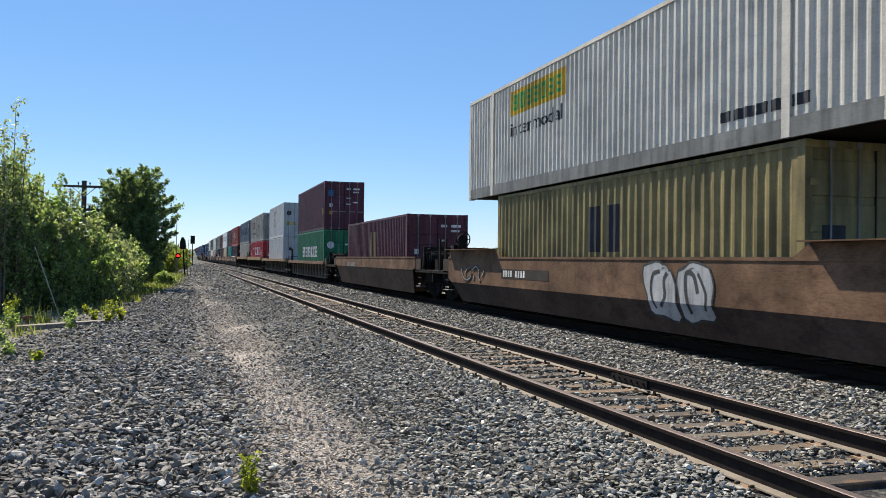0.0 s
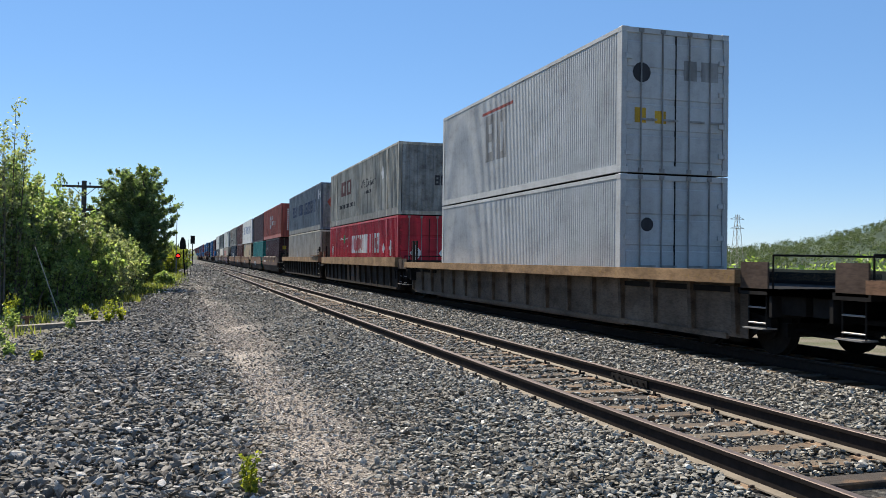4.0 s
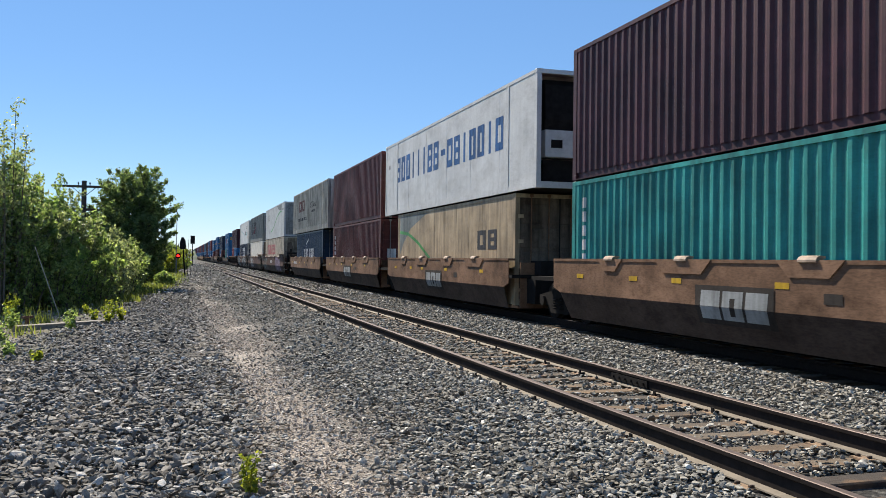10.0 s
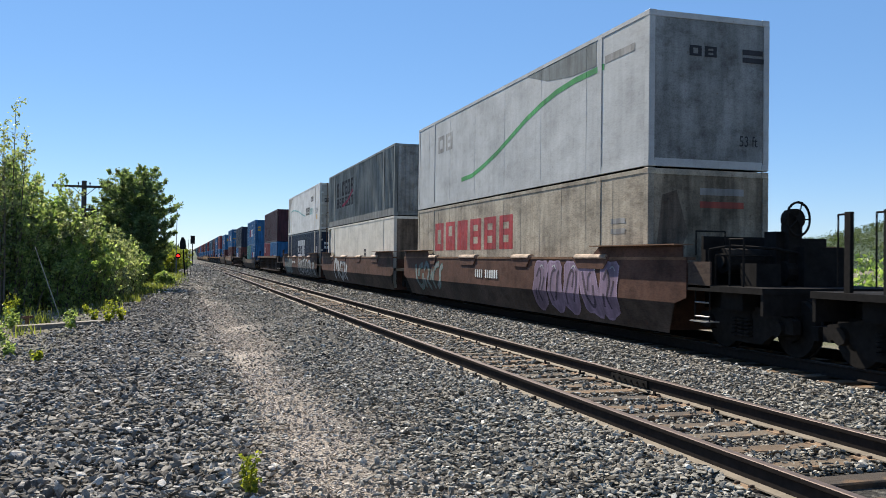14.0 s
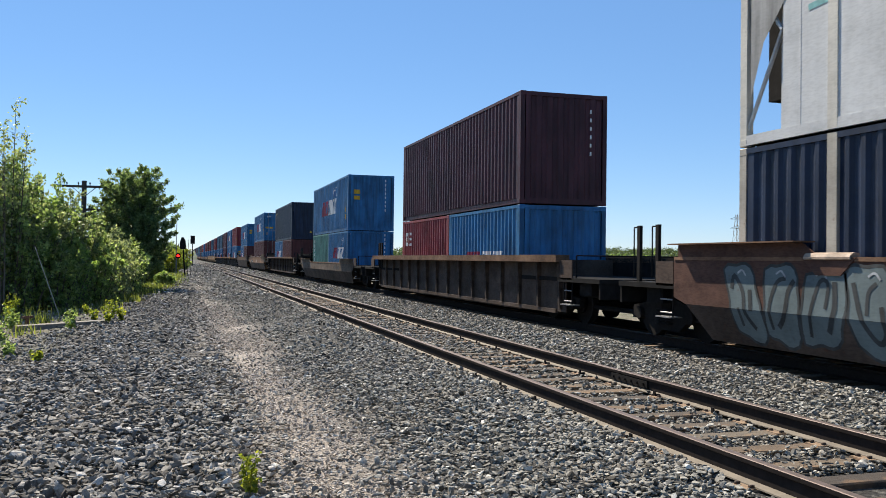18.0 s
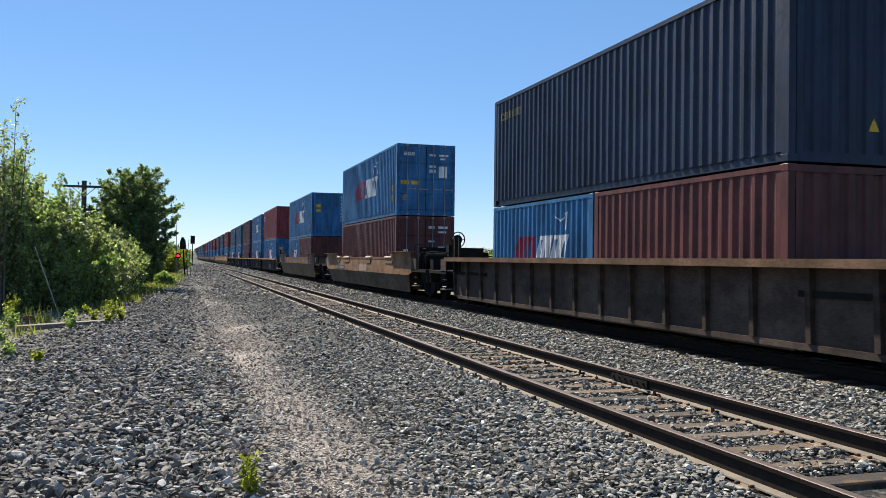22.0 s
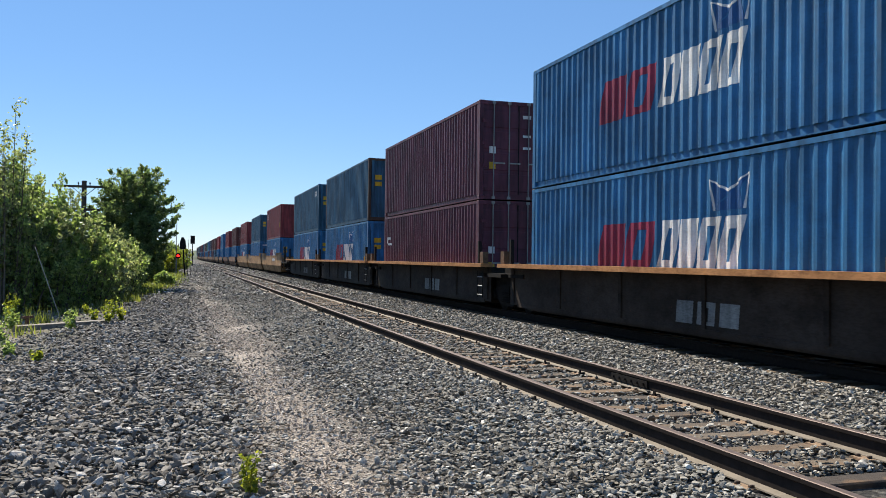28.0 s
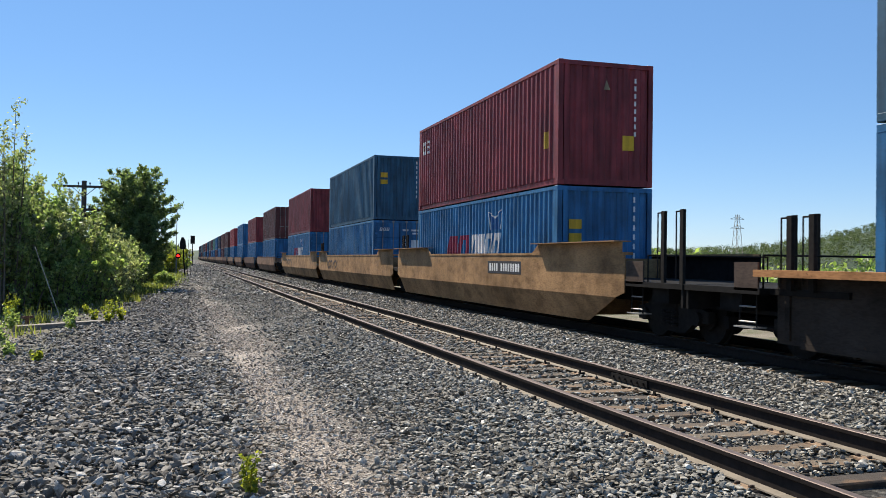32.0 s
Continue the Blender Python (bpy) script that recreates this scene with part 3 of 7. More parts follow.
def blocks(u0, u1, v0, v1, n, kinds="roe", lean=0.0, fill=0.8):
    """A word's worth of plain blocks: solid, ringed or slotted, one for each character."""
    out, w = [], (u1 - u0) / n
    h = v1 - v0
    for i in range(n):
        a, b = u0 + i * w, u0 + (i + fill) * w
        k = kinds[i % len(kinds)]
        t, e = (b - a) * 0.30, h * 0.24

        def add(x0, x1, z0, z1):
            s = lean * (z0 - v0)
            out.append(rect(x0 + s, x1 + s, z0, z1, lean))
        if k == "s":
            add(a, b, v0, v1)
        elif k == "r":      # a ring
            add(a, a + t, v0, v1), add(b - t, b, v0, v1), add(a + t, b - t, v0, v0 + e), add(a + t, b - t, v1 - e, v1)
        elif k == "o":      # a ring with a narrow slot
            add(a, a + 1.25 * t, v0, v1), add(b - 1.25 * t, b, v0, v1), add(a + 1.25 * t, b - 1.25 * t, v1 - e, v1), add(a + 1.25 * t, b - 1.25 * t, v0, v0 + 0.6 * e)
        elif k in "en":      # a ring with a crossbar
            add(a, a + t, v0, v1), add(b - t, b, v0, v1)
            for z0, z1 in ((0.0, 0.2), (0.42, 0.6), (0.8, 1.0)):
                add(a + t, b - t, v0 + z0 * h, v0 + z1 * h)
        elif k == "u":      # two uprights
            add(a, a + 1.2 * t, v0, v1), add(b - 1.2 * t, b, v0, v1)
        elif k == "l":      # a ring with a heavy foot
            add(a, a + t, v0, v1), add(b - t, b, v0, v1), add(a + t, b - t, v0, v0 + 0.5 * h), add(a + t, b - t, v1 - 0.6 * e, v1)
        elif k == "i":
            add((a + b - t) / 2, (a + b + t) / 2, v0, v1)
        elif k == "k":      # a ring with thin top and foot
            add(a, a + 1.1 * t, v0, v1), add(b - 1.1 * t, b, v0, v1), add(a + 1.1 * t, b - 1.1 * t, v0, v0 + 0.7 * e), add(a + 1.1 * t, b - 1.1 * t, v1 - 0.7 * e, v1)
    return out


def words(text, u0, u1, v0, v1):
    """Readable words as triangles, fitted into the given field."""
    cu = bpy.data.curves.new("text", "FONT")
    cu.body, cu.resolution_u = text, 2
    tmp = new("text", cu)
    me = tmp.to_mesh()
    co = np.array([v.co[:2] for v in me.vertices])
    tri = []
    me.calc_loop_triangles()
    for t in me.loop_triangles:
        tri.append([tuple(co[i]) for i in t.vertices])
    tmp.to_mesh_clear()
    bpy.data.objects.remove(tmp)
    bpy.data.curves.remove(cu)
    (x0, y0), (x1, y1) = co.min(0), co.max(0)
    return [[(u0 + (p[0] - x0) / (x1 - x0) * (u1 - u0), v0 + (p[1] - y0) / (y1 - y0) * (v1 - v0)) for p in t] for t in tri]


def ribbon(pts, w):
    """A band of width w along points in (u, v), mitred at the bends."""
    n, off = len(pts), []
    for i in range(n):
        (a, b), (c, d) = pts[max(0, i - 1)], pts[min(n - 1, i + 1)]
        if i in (0, n - 1) and n > 2 and pts[0] == pts[-1]:
            (a, b), (c, d) = pts[-2], pts[1]
        l = math.hypot(c - a, d - b) or 1
        off.append((-(d - b) / l * w / 2, (c - a) / l * w / 2))
    left = [(p[0] + o[0], p[1] + o[1]) for p, o in zip(pts, off)]
    right = [(p[0] - o[0], p[1] - o[1]) for p, o in zip(pts, off)]
    return [[left[i], right[i], right[i + 1], left[i + 1]] for i in range(n - 1)]


def smooth_line(pts, k=4):
    """More points on a soft curve through the given ones."""
    out = []
    for i in range(len(pts) - 1):
        p0, p1, p2, p3 = pts[max(0, i - 1)], pts[i], pts[i + 1], pts[min(len(pts) - 1, i + 2)]
        for j in range(k):
            t = j / k
            out.append(tuple(0.5 * (2 * p1[c] + (p2[c] - p0[c]) * t + (2 * p0[c] - 5 * p1[c] + 4 * p2[c] - p3[c]) * t * t + (3 * p1[c] - p0[c] - 3 * p2[c] + p3[c]) * t ** 3) for c in (0, 1)))
    return out + [tuple(pts[-1])]


def disc(u, v, r, k=14, ry=None):
    ry = ry or r
    return [(u + r * math.cos(2 * math.pi * i / k), v + ry * math.sin(2 * math.pi * i / k)) for i in range(k)]


def pieces(polys):
    """Groups shapes that touch, so that each character or badge is a piece of its own."""
    groups = []
    for p in polys:
        box = [min(q[0] for q in p) - 0.004, max(q[0] for q in p) + 0.004, min(q[1] for q in p) - 0.004, max(q[1] for q in p) + 0.004]
        hit = [g for g in groups if any(box[0] < b[1] and b[0] < box[1] and box[2] < b[3] and b[2] < box[3] for b in g[1])]
        new_group = ([p], [box])
        for g in hit:
            new_group[0].extend(g[0])
            new_group[1].extend(g[1])
            groups.remove(g)
        groups.append(new_group)
    return [g[0] for g in groups]


MOVING = []          # (thing, place along the train, height)


def container(near, base, length, height, colour, label, style="iso", front="wall", marks=(), end_marks=(), width=None, simple=False, post=None, end_colour=None, far_frame=0.0):
    """A freight container. marks: (name, paint, shapes on the side); end_marks: (name, paint, shapes on the end)."""
    width = width or (2.591 if length > 13 else 2.438)
    m, x = PAINT[colour], width / 2
    pm = PAINT[post] if post else m
    ob = thing("shipping_container", label, "container", "containers of the freight train", at=(TRAIN_X, near, base))
    MOVING.append((ob, near, base))
    key = (length, height, width, style, colour)
    skin = length - far_frame
    part("side_panel", shared(("sl", skin) + key, lambda: side_mesh(style, skin, width, height, -1), m), m, ob)
    part("side_panel", shared(("sr", skin) + key, lambda: side_mesh("smooth" if simple else style, skin, width, height, 1), m), m, ob)
    if far_frame:
        for s in (-1, 1):
            part("frame_brace", Geo().rod((s * (x - 0.06), skin - 0.1, 1.6), (s * (x - 0.06), length - 0.1, 0.2), 0.035, 6).rod((s * (x - 0.06), skin - 0.1, 1.6), (s * (x - 0.06), length - 0.1, height - 0.3), 0.03, 6), m, ob, "white diagonal frame brace")
        part("refrigeration_unit", Geo().box(-x + 0.4, x - 0.4, skin - 0.02, length - 0.15, 0.7, height - 0.3), BLACK, ob, "dark refrigeration unit")
    part("roof", shared(("rf",) + key, lambda: Geo().box(-x + 0.03, x - 0.03, 0.03, length - 0.03, height - 0.05, height - 0.012).mesh("roof"), m), m, ob)
    part("floor", shared(("fl",) + key, lambda: Geo().box(-x + 0.06, x - 0.06, 0.03, length - 0.03, 0.03, 0.14).mesh("floor"), BLACK), BLACK, ob)
    part("far_end_panel", shared(("fe", skin) + key, lambda: Geo().box(-x + 0.1, x - 0.1, skin - 0.07, skin - 0.03, 0.1, height - 0.05).mesh("far_end_panel"), m), m, ob)

    def rail(z0, z1, s):
        return lambda: Geo().box(*sorted((s * x, s * (x - 0.06))), 0.16, length - 0.16, z0, z1).mesh("rail")
    for s in (-1, 1):
        part("top_rail", shared(("tr", s) + key, rail(height - 0.09, height - 0.01, s), m), m, ob)
        # wide boxes: the set-back rail's shade is painted on as darker grey
        low = PAINT["rail_grey"] if style == "wide" and colour in ("grey", "bluegrey", "darkgrey", "dull_cream", "cream") else m
        if style == "iso" and not simple:      # a channel: set-back web over a bottom flange
            web = shared(("bw", s) + key, lambda: Geo().box(*sorted((s * (x - 0.058), s * (x - 0.075))), 0.16, length - 0.16, 0.03, 0.165).box(*sorted((s * x, s * (x - 0.075))), 0.16, length - 0.16, 0.012, 0.03).mesh("bottom_rail"), low)
            part("bottom_rail", web, low, ob)
        else:
            part("bottom_rail", shared(("br", s) + key, rail(0.015, 0.30 if style == "wide" else 0.165, s), low), low, ob)
    postg = shared(("po", height, post or colour), lambda: Geo().box(-0.06, 0.06, -0.08, 0.08, 0.11, height - 0.11).mesh("corner_post"), pm)
    cast = shared(("ca", post or colour), lambda: bevelled(Geo().box(-0.082, 0.082, -0.09, 0.09, 0, 0.118), "corner_casting", 0.012), pm)
    ends = [0.0, length]
    for y in ends:
        for s in (-1, 1):
            yy = 0.08 if y == 0 else length - 0.08
            part("corner_post", postg, pm, ob, at=(s * (x - 0.061), yy, 0))
            for z in (0.0, height - 0.118):
                part("corner_casting", cast, pm, ob, at=(s * (x - 0.079), yy + (0.006 if y == 0 else -0.006), z))
    if length > 13.5 and not simple:      # lifting posts of a long box at the forty-foot positions
        o = (length - 12.192) / 2
        lp = shared(("lp", height, post or colour), lambda: Geo().box(-0.045, 0.05, -0.09, 0.09, 0.02, height - 0.012).mesh("lifting_post"), pm)
        for y in (o, length - o):
            for s in (-1, 1):
                part("lifting_post", lp, pm, ob, at=(s * (x - 0.042), y, 0))
    part("header", shared(("he", width, height, post or colour), lambda: Geo().box(-x + 0.14, x - 0.14, 0.005, 0.10, height - 0.115, height - 0.01).mesh("header"), pm), pm, ob)
    part("sill", shared(("si", width, post or colour), lambda: Geo().box(-x + 0.14, x - 0.14, 0.005, 0.10, 0.01, 0.16).mesh("sill"), pm), pm, ob)
    # sooty end colours: dirt, plus the near end's shade put into the paint
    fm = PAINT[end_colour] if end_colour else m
    if front == "unit":      # refrigeration unit in an open end frame
        part("refrigeration_unit", Geo().prism([(0.62, 1.45), (0.20, 1.45), (0.16, 1.7), (0.20, height - 0.35), (0.34, height - 0.2), (0.62, height - 0.2)], -x + 0.3, x - 0.3, "x"), BLACK, ob, "black refrigeration unit")
        part("service_panel", Geo().box(-x + 0.3, x - 0.3, 0.16, 0.62, 0.78, 1.44), m, ob)
        part("panel_hatch", Geo().box(-x + 0.45, -x + 0.75, 0.150, 0.159, 1.0, 1.2), BLACK, ob, "small dark hatch")
        # added black block standing in for the dark opening below the panel
        part("fuel_tank", Geo().box(-x + 0.3, x - 0.3, 0.3, 0.62, 0.2, 0.72), BLACK, ob)
        part("bulkhead", Geo().box(-x + 0.05, x - 0.05, 0.64, 0.68, 0.1, height - 0.05), m, ob)
        part("frame_brace", Geo().rod((-x + 0.1, 0.08, 0.3), (-x + 0.1, 0.6, 1.5), 0.03, 6).rod((-x + 0.1, 0.08, height - 0.3), (-x + 0.1, 0.6, 1.5), 0.03, 6), m, ob)
    elif front == "wall":
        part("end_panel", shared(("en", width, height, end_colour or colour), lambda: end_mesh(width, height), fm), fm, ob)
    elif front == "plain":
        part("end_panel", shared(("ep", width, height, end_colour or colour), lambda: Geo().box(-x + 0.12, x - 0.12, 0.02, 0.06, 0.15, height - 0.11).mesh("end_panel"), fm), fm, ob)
    else:
        w = x - 0.13
        prof = [(0.07, 0.16), (0.03, 0.16)] + [q for z in (0.24, 0.86, 1.48, 2.10) for q in ((0.03, z), (0.016, z + 0.02), (0.016, min(z + 0.5, height - 0.16)), (0.03, min(z + 0.52, height - 0.14)))] + [(0.03, height - 0.115), (0.07, height - 0.115)]
        door = shared(("do", width, height, end_colour or colour), lambda: Geo().prism(prof, 0.008, w, "x").mesh("door"), fm)
        hinge = shared(("hinge", colour), lambda: Geo().box(-0.05, 0.10, -0.02, 0.02, -0.045, 0.045).rod((-0.03, -0.02, -0.05), (-0.03, -0.02, 0.05), 0.02, 6).mesh("hinge"), pm)
        if not simple:
            part("door_seal", shared(("seal", height), lambda: Geo().box(-0.014, 0.014, 0.012, 0.03, 0.16, height - 0.12).mesh("door_seal"), BLACK), BLACK, ob)
        rod = shared(("rod", height, bool(end_colour)), lambda: Geo().rod((0, 0, 0.05), (0, 0, height - 0.05), 0.017, 6).box(-0.05, 0.05, -0.012, 0.012, 0.02, 0.10).box(-0.05, 0.05, -0.012, 0.012, height - 0.1, height - 0.02).box(-0.02, 0.35, -0.018, 0.0, 1.05, 1.09).mesh("lock_rod"), RUST if end_colour else PAINT["ink_grey"])
        for s in (-1, 1):
            d = part("door", door, fm, ob)
            if s < 0:
                d.rotation_euler = (0, 0, 0)
                d.location = (-w - 0.004, 0, 0)
            if not simple:
                for zz in (0.4, 1.0, 1.65, 2.3):
                    h = part("hinge", hinge, pm, d, at=(w if s > 0 else 0.0, 0.0, zz))
                    h.scale = (-1 if s > 0 else 1, 1, 1)
                for k in (0.28, 0.72):
                    part("lock_rod", rod, RUST if end_colour else PAINT["ink_grey"], ob, "rusty lock rod" if end_colour else "galvanised lock rod", at=(s * k * w, -0.004, 0))
    lift = 0.002
    for nm, ink, polys in marks:
        lift += 0.001
        for piece in pieces(polys):
            part(nm, on_side(piece, style, length, width, lift).mesh(nm, weld=True), PAINT[ink], ob, PAINT[ink].name.replace("_", " ") + " on the side")
    for nm, ink, polys in end_marks:
        for piece in pieces(polys):
            g = Geo()
            for p in piece:
                g.face(*[(u - x, 0.012, v) for u, v in p])
            part(nm, g.mesh(nm, weld=True), PAINT[ink], ob, PAINT[ink].name.replace("_", " ") + " on the end")
    return ob


# ---- well cars ----
BOGIES = []          # every bogie's leading and trailing wheelset, for the rolling


def wheelset_mesh():
    g = Geo().rod((-0.95, 0, 0), (0.95, 0, 0), 0.075, 10)
    for s in (-1, 1):
        x = s * GAUGE / 2
        g.rod((x - 0.06, 0, 0), (x + 0.07, 0, 0), 0.43, 24).rod((x - s * 0.06 - 0.015, 0, 0), (x - s * 0.06 + 0.015, 0, 0), 0.455, 24)
        g.rod((s * 0.86, 0, 0), (s * 0.9, 0, 0), 0.20, 12)
        for k in range(3):
            a = k * 2 * math.pi / 3
            g.rod((s * 0.895, 0.10 * math.cos(a), 0.10 * math.sin(a)), (s * 0.95, 0.10 * math.cos(a), 0.10 * math.sin(a)), 0.025, 6)
    return g.mesh("wheelset")


def side_frame_mesh():
    prof = [(-1.15, 0.36), (-1.15, 0.56), (-0.55, 0.66), (-0.35, 0.72), (0.35, 0.72), (0.55, 0.66), (1.15, 0.56), (1.15, 0.36), (0.75, 0.36), (0.45, 0.16), (-0.45, 0.16), (-0.75, 0.36)]
    g = Geo().prism(prof, -0.06, 0.06, "x")
    for y in (-0.86, 0.86):
        g.rod((-0.13, y, 0.43), (0.10, y, 0.43), 0.12, 10)
    for y in (-0.17, 0.0, 0.17):
        for z in (0.26, 0.32, 0.38, 0.44, 0.50):
            g.rod((-0.085, y, z), (-0.085, y, z + 0.03), 0.07, 8)
    return g.mesh("side_frame")


WHEELSET = wheelset_mesh()
SIDE_FRAME = side_frame_mesh()


def add_bogie(car, y):
    b = part("bogie", shared("bolster", lambda: Geo().box(-1.1, 1.1, -0.2, 0.2, 0.45, 0.7).box(-0.2, 0.2, -0.9, 0.9, 0.32, 0.4).mesh("bogie"), IRON), IRON, car, "dark cast-iron bogie", at=(0, y, 0))
    for s in (-1, 1):
        part("side_frame", SIDE_FRAME, IRON, b, at=(s * 1.02, 0, 0))
    ws = [part("wheelset", WHEELSET, IRON, b, at=(0, k * 0.865, 0.43)) for k in (-1, 1)]
    BOGIES.append(ws)


def add_ladder(car, x, y, z0, z1, w=0.42, rungs=4, m=None):
    g = Geo()
    for s in (0, w):
        g.rod((x, y + s, z0), (x, y + s, z1), 0.013, 6)
    part("ladder", g, m or IRON, car)
    for i in range(rungs):
        z = z0 + (z1 - z0) * (i + 0.3) / rungs
        part("rung", shared(("rung", w), lambda: Geo().rod((0, 0, 0), (0, w, 0), 0.014, 6).mesh("rung"), STEEL_EDGE), STEEL_EDGE, car, "worn steel rung", at=(x, y, z))


def add_stanchion(car, x, y, z0, z1):
    part("stanchion", Geo().box(x - 0.03, x + 0.03, y - 0.05, y + 0.05, z0, z1).tube([(x - 0.02, y + 0.06, z1 - 0.03), (x - 0.02, y + 0.17, z1 - 0.03), (x - 0.02, y + 0.17, z0 + 0.1)], 0.013), IRON, car, "upright dark steel guide post with grab iron")


def add_brake_wheel(car, x, y, z):
    g = Geo()
    k, r = 20, 0.27
    ring = [(x + r * math.cos(2 * math.pi * i / k) * 0.97, y + r * math.cos(2 * math.pi * i / k) * 0.18, z + r * math.sin(2 * math.pi * i / k)) for i in range(k + 1)]
    g.tube(ring, 0.02)
    for i in range(0, k, 4):
        g.rod((x, y, z), ring[i], 0.013, 5)
    g.rod((x, y - 0.03, z), (x, y + 0.03, z), 0.05, 10)
    part("brake_wheel", g, IRON, car, "spoked hand-brake wheel")
    part("brake_stand", Geo().rod((x, y + 0.04, z), (x, y + 0.22, z), 0.17, 14).box(x - 0.14, x + 0.12, y + 0.05, y + 0.24, 0.95, z), IRON, car)


def well_car(kind, colour, sill, top, a, b, well_a, well_b, bogies=(True, True), raised=0.0, mark=None, label="", brake=False, posts=False, plate_marks=(), simple=False, links=(False, False), lips=True, sill_h=0.12, fold=0.70, lower=None, flat_ribs=False, chord=1.57, far_raised=True, lip_at=(0.14, 0.35, 0.56, 0.77), cut=0.85):
    """One well-car unit. a..b: the ends of its side sheets along the train; well_a..well_b: the boxes' bay."""
    m, sm = PAINT[colour], PAINT[sill]
    car = thing("well_car", label, "rail car", "well cars of the freight train", at=(TRAIN_X, a, 0))
    MOVING.append((car, a, 0.0))
    n = b - a
    wa, wb = well_a - a, well_b - a
    outer = m
    sx = 1.312 if well_b - well_a > 13 else 1.235      # the sides stand clear of the boxes
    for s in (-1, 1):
        m = outer if s < 0 else BLACK      # far-side sheets are plain black; only their inner faces show

        def xs(u, v):
            return sorted((s * u, s * v))
        if kind == "smooth":
            up = Geo().prism([(0.0, fold + 0.1), (0.35, fold), (n - 0.35, fold), (n, fold + 0.1), (n, top), (0.0, top)], *xs(1.48, 1.50), axis="x")
            if raised and (s < 0 or far_raised):
                for r0, r1 in ((0.12, raised), (n - 0.12, n - raised)):
                    q0 = 1 if r1 > r0 else -1
                    up.prism([(r0, top + 0.001), (r1, top + 0.001), (r1 - q0 * 0.35, top + 0.2), (r0, top + 0.2)][::q0], *xs(1.48, 1.50), axis="x")
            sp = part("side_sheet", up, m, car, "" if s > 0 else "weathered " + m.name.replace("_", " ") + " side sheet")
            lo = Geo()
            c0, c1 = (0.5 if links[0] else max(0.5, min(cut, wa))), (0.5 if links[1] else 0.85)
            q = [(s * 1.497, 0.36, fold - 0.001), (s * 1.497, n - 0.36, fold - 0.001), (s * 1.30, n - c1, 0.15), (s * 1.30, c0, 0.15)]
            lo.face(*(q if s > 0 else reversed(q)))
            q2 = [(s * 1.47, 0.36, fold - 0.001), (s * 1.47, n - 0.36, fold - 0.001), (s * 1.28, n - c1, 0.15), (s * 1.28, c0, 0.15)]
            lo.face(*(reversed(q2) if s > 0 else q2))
            # lower: a darker brown, with the inward-sloping sheet's shade painted in
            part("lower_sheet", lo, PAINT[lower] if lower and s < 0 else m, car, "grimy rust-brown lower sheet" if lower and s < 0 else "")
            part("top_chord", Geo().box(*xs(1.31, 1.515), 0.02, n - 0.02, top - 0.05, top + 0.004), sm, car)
            if raised and (s < 0 or far_raised):
                for r0, r1 in ((0.08, raised - 0.3), (n - raised + 0.3, n - 0.08)):
                    part("raised_ledge", Geo().box(*xs(1.32, 1.68), r0, r1, top + 0.202, top + 0.222), sm, car)
            if lips and not simple:
                for i in range(4):
                    y, w = n * lip_at[i], (1.7, 1.35, 1.7, 1.0)[i]
                    lip = Geo().prism([(0, 0.0), (w, 0.0), (w - 0.28, -0.24), (0.28, -0.24)], *xs(1.503, 1.525), axis="x")
                    gl = part("guide_plate", lip, m, car, at=(0, y, top + 0.005))
                    lw = 0.18 if len(plate_marks) > 2 and not brake and not raised else w * 0.42
                    roll = shared(("lip", s, lw), lambda: Geo().prism([(s * 1.40, 0.05), (s * 1.40, 0.02), (s * 1.535, -0.04), (s * 1.555, -0.03), (s * 1.555, 0.0), (s * 1.53, 0.04), (s * 1.48, 0.058)], -lw, lw).mesh("guide_lip"), PAINT["lip"])
                    part("guide_lip", roll, PAINT["lip"], gl, "pale worn rounded guide lip", at=(0, w * 0.5, 0))
        else:
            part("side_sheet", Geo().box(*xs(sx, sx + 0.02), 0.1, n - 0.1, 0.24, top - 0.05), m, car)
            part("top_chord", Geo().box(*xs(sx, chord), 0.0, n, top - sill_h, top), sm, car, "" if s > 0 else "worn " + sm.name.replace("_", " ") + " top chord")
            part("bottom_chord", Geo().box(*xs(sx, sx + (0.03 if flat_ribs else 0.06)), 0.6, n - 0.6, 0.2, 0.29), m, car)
            if raised:
                part("raised_ledge", Geo().box(*xs(1.32, 1.68), 0.1, raised, top + 0.07, top + 0.10).box(*xs(1.32, 1.5), 0.15, raised - 0.1, top + 0.002, top + 0.07), sm, car)
            d0, d1 = (0.05, 0.06) if flat_ribs else (0.09, 0.13)
            rib = shared(("rib", sx, top, s, colour, sill_h, m.name, d0), lambda: Geo().prism([(s * (sx + 0.021), 0.30), (s * (sx + d0), 0.30), (s * (sx + d1), top - sill_h - 0.01), (s * (sx + 0.021), top - sill_h - 0.01)], -0.05, 0.05).mesh("side_rib"), m)
            k = max(4, int(n / (2.9 if flat_ribs else 1.25)))
            for i in range(k + 1):
                if simple and i % 3:
                    continue
                part("side_rib", rib, m, car, at=(0, 0.35 + (n - 0.7) * i / k, 0))
    m = outer
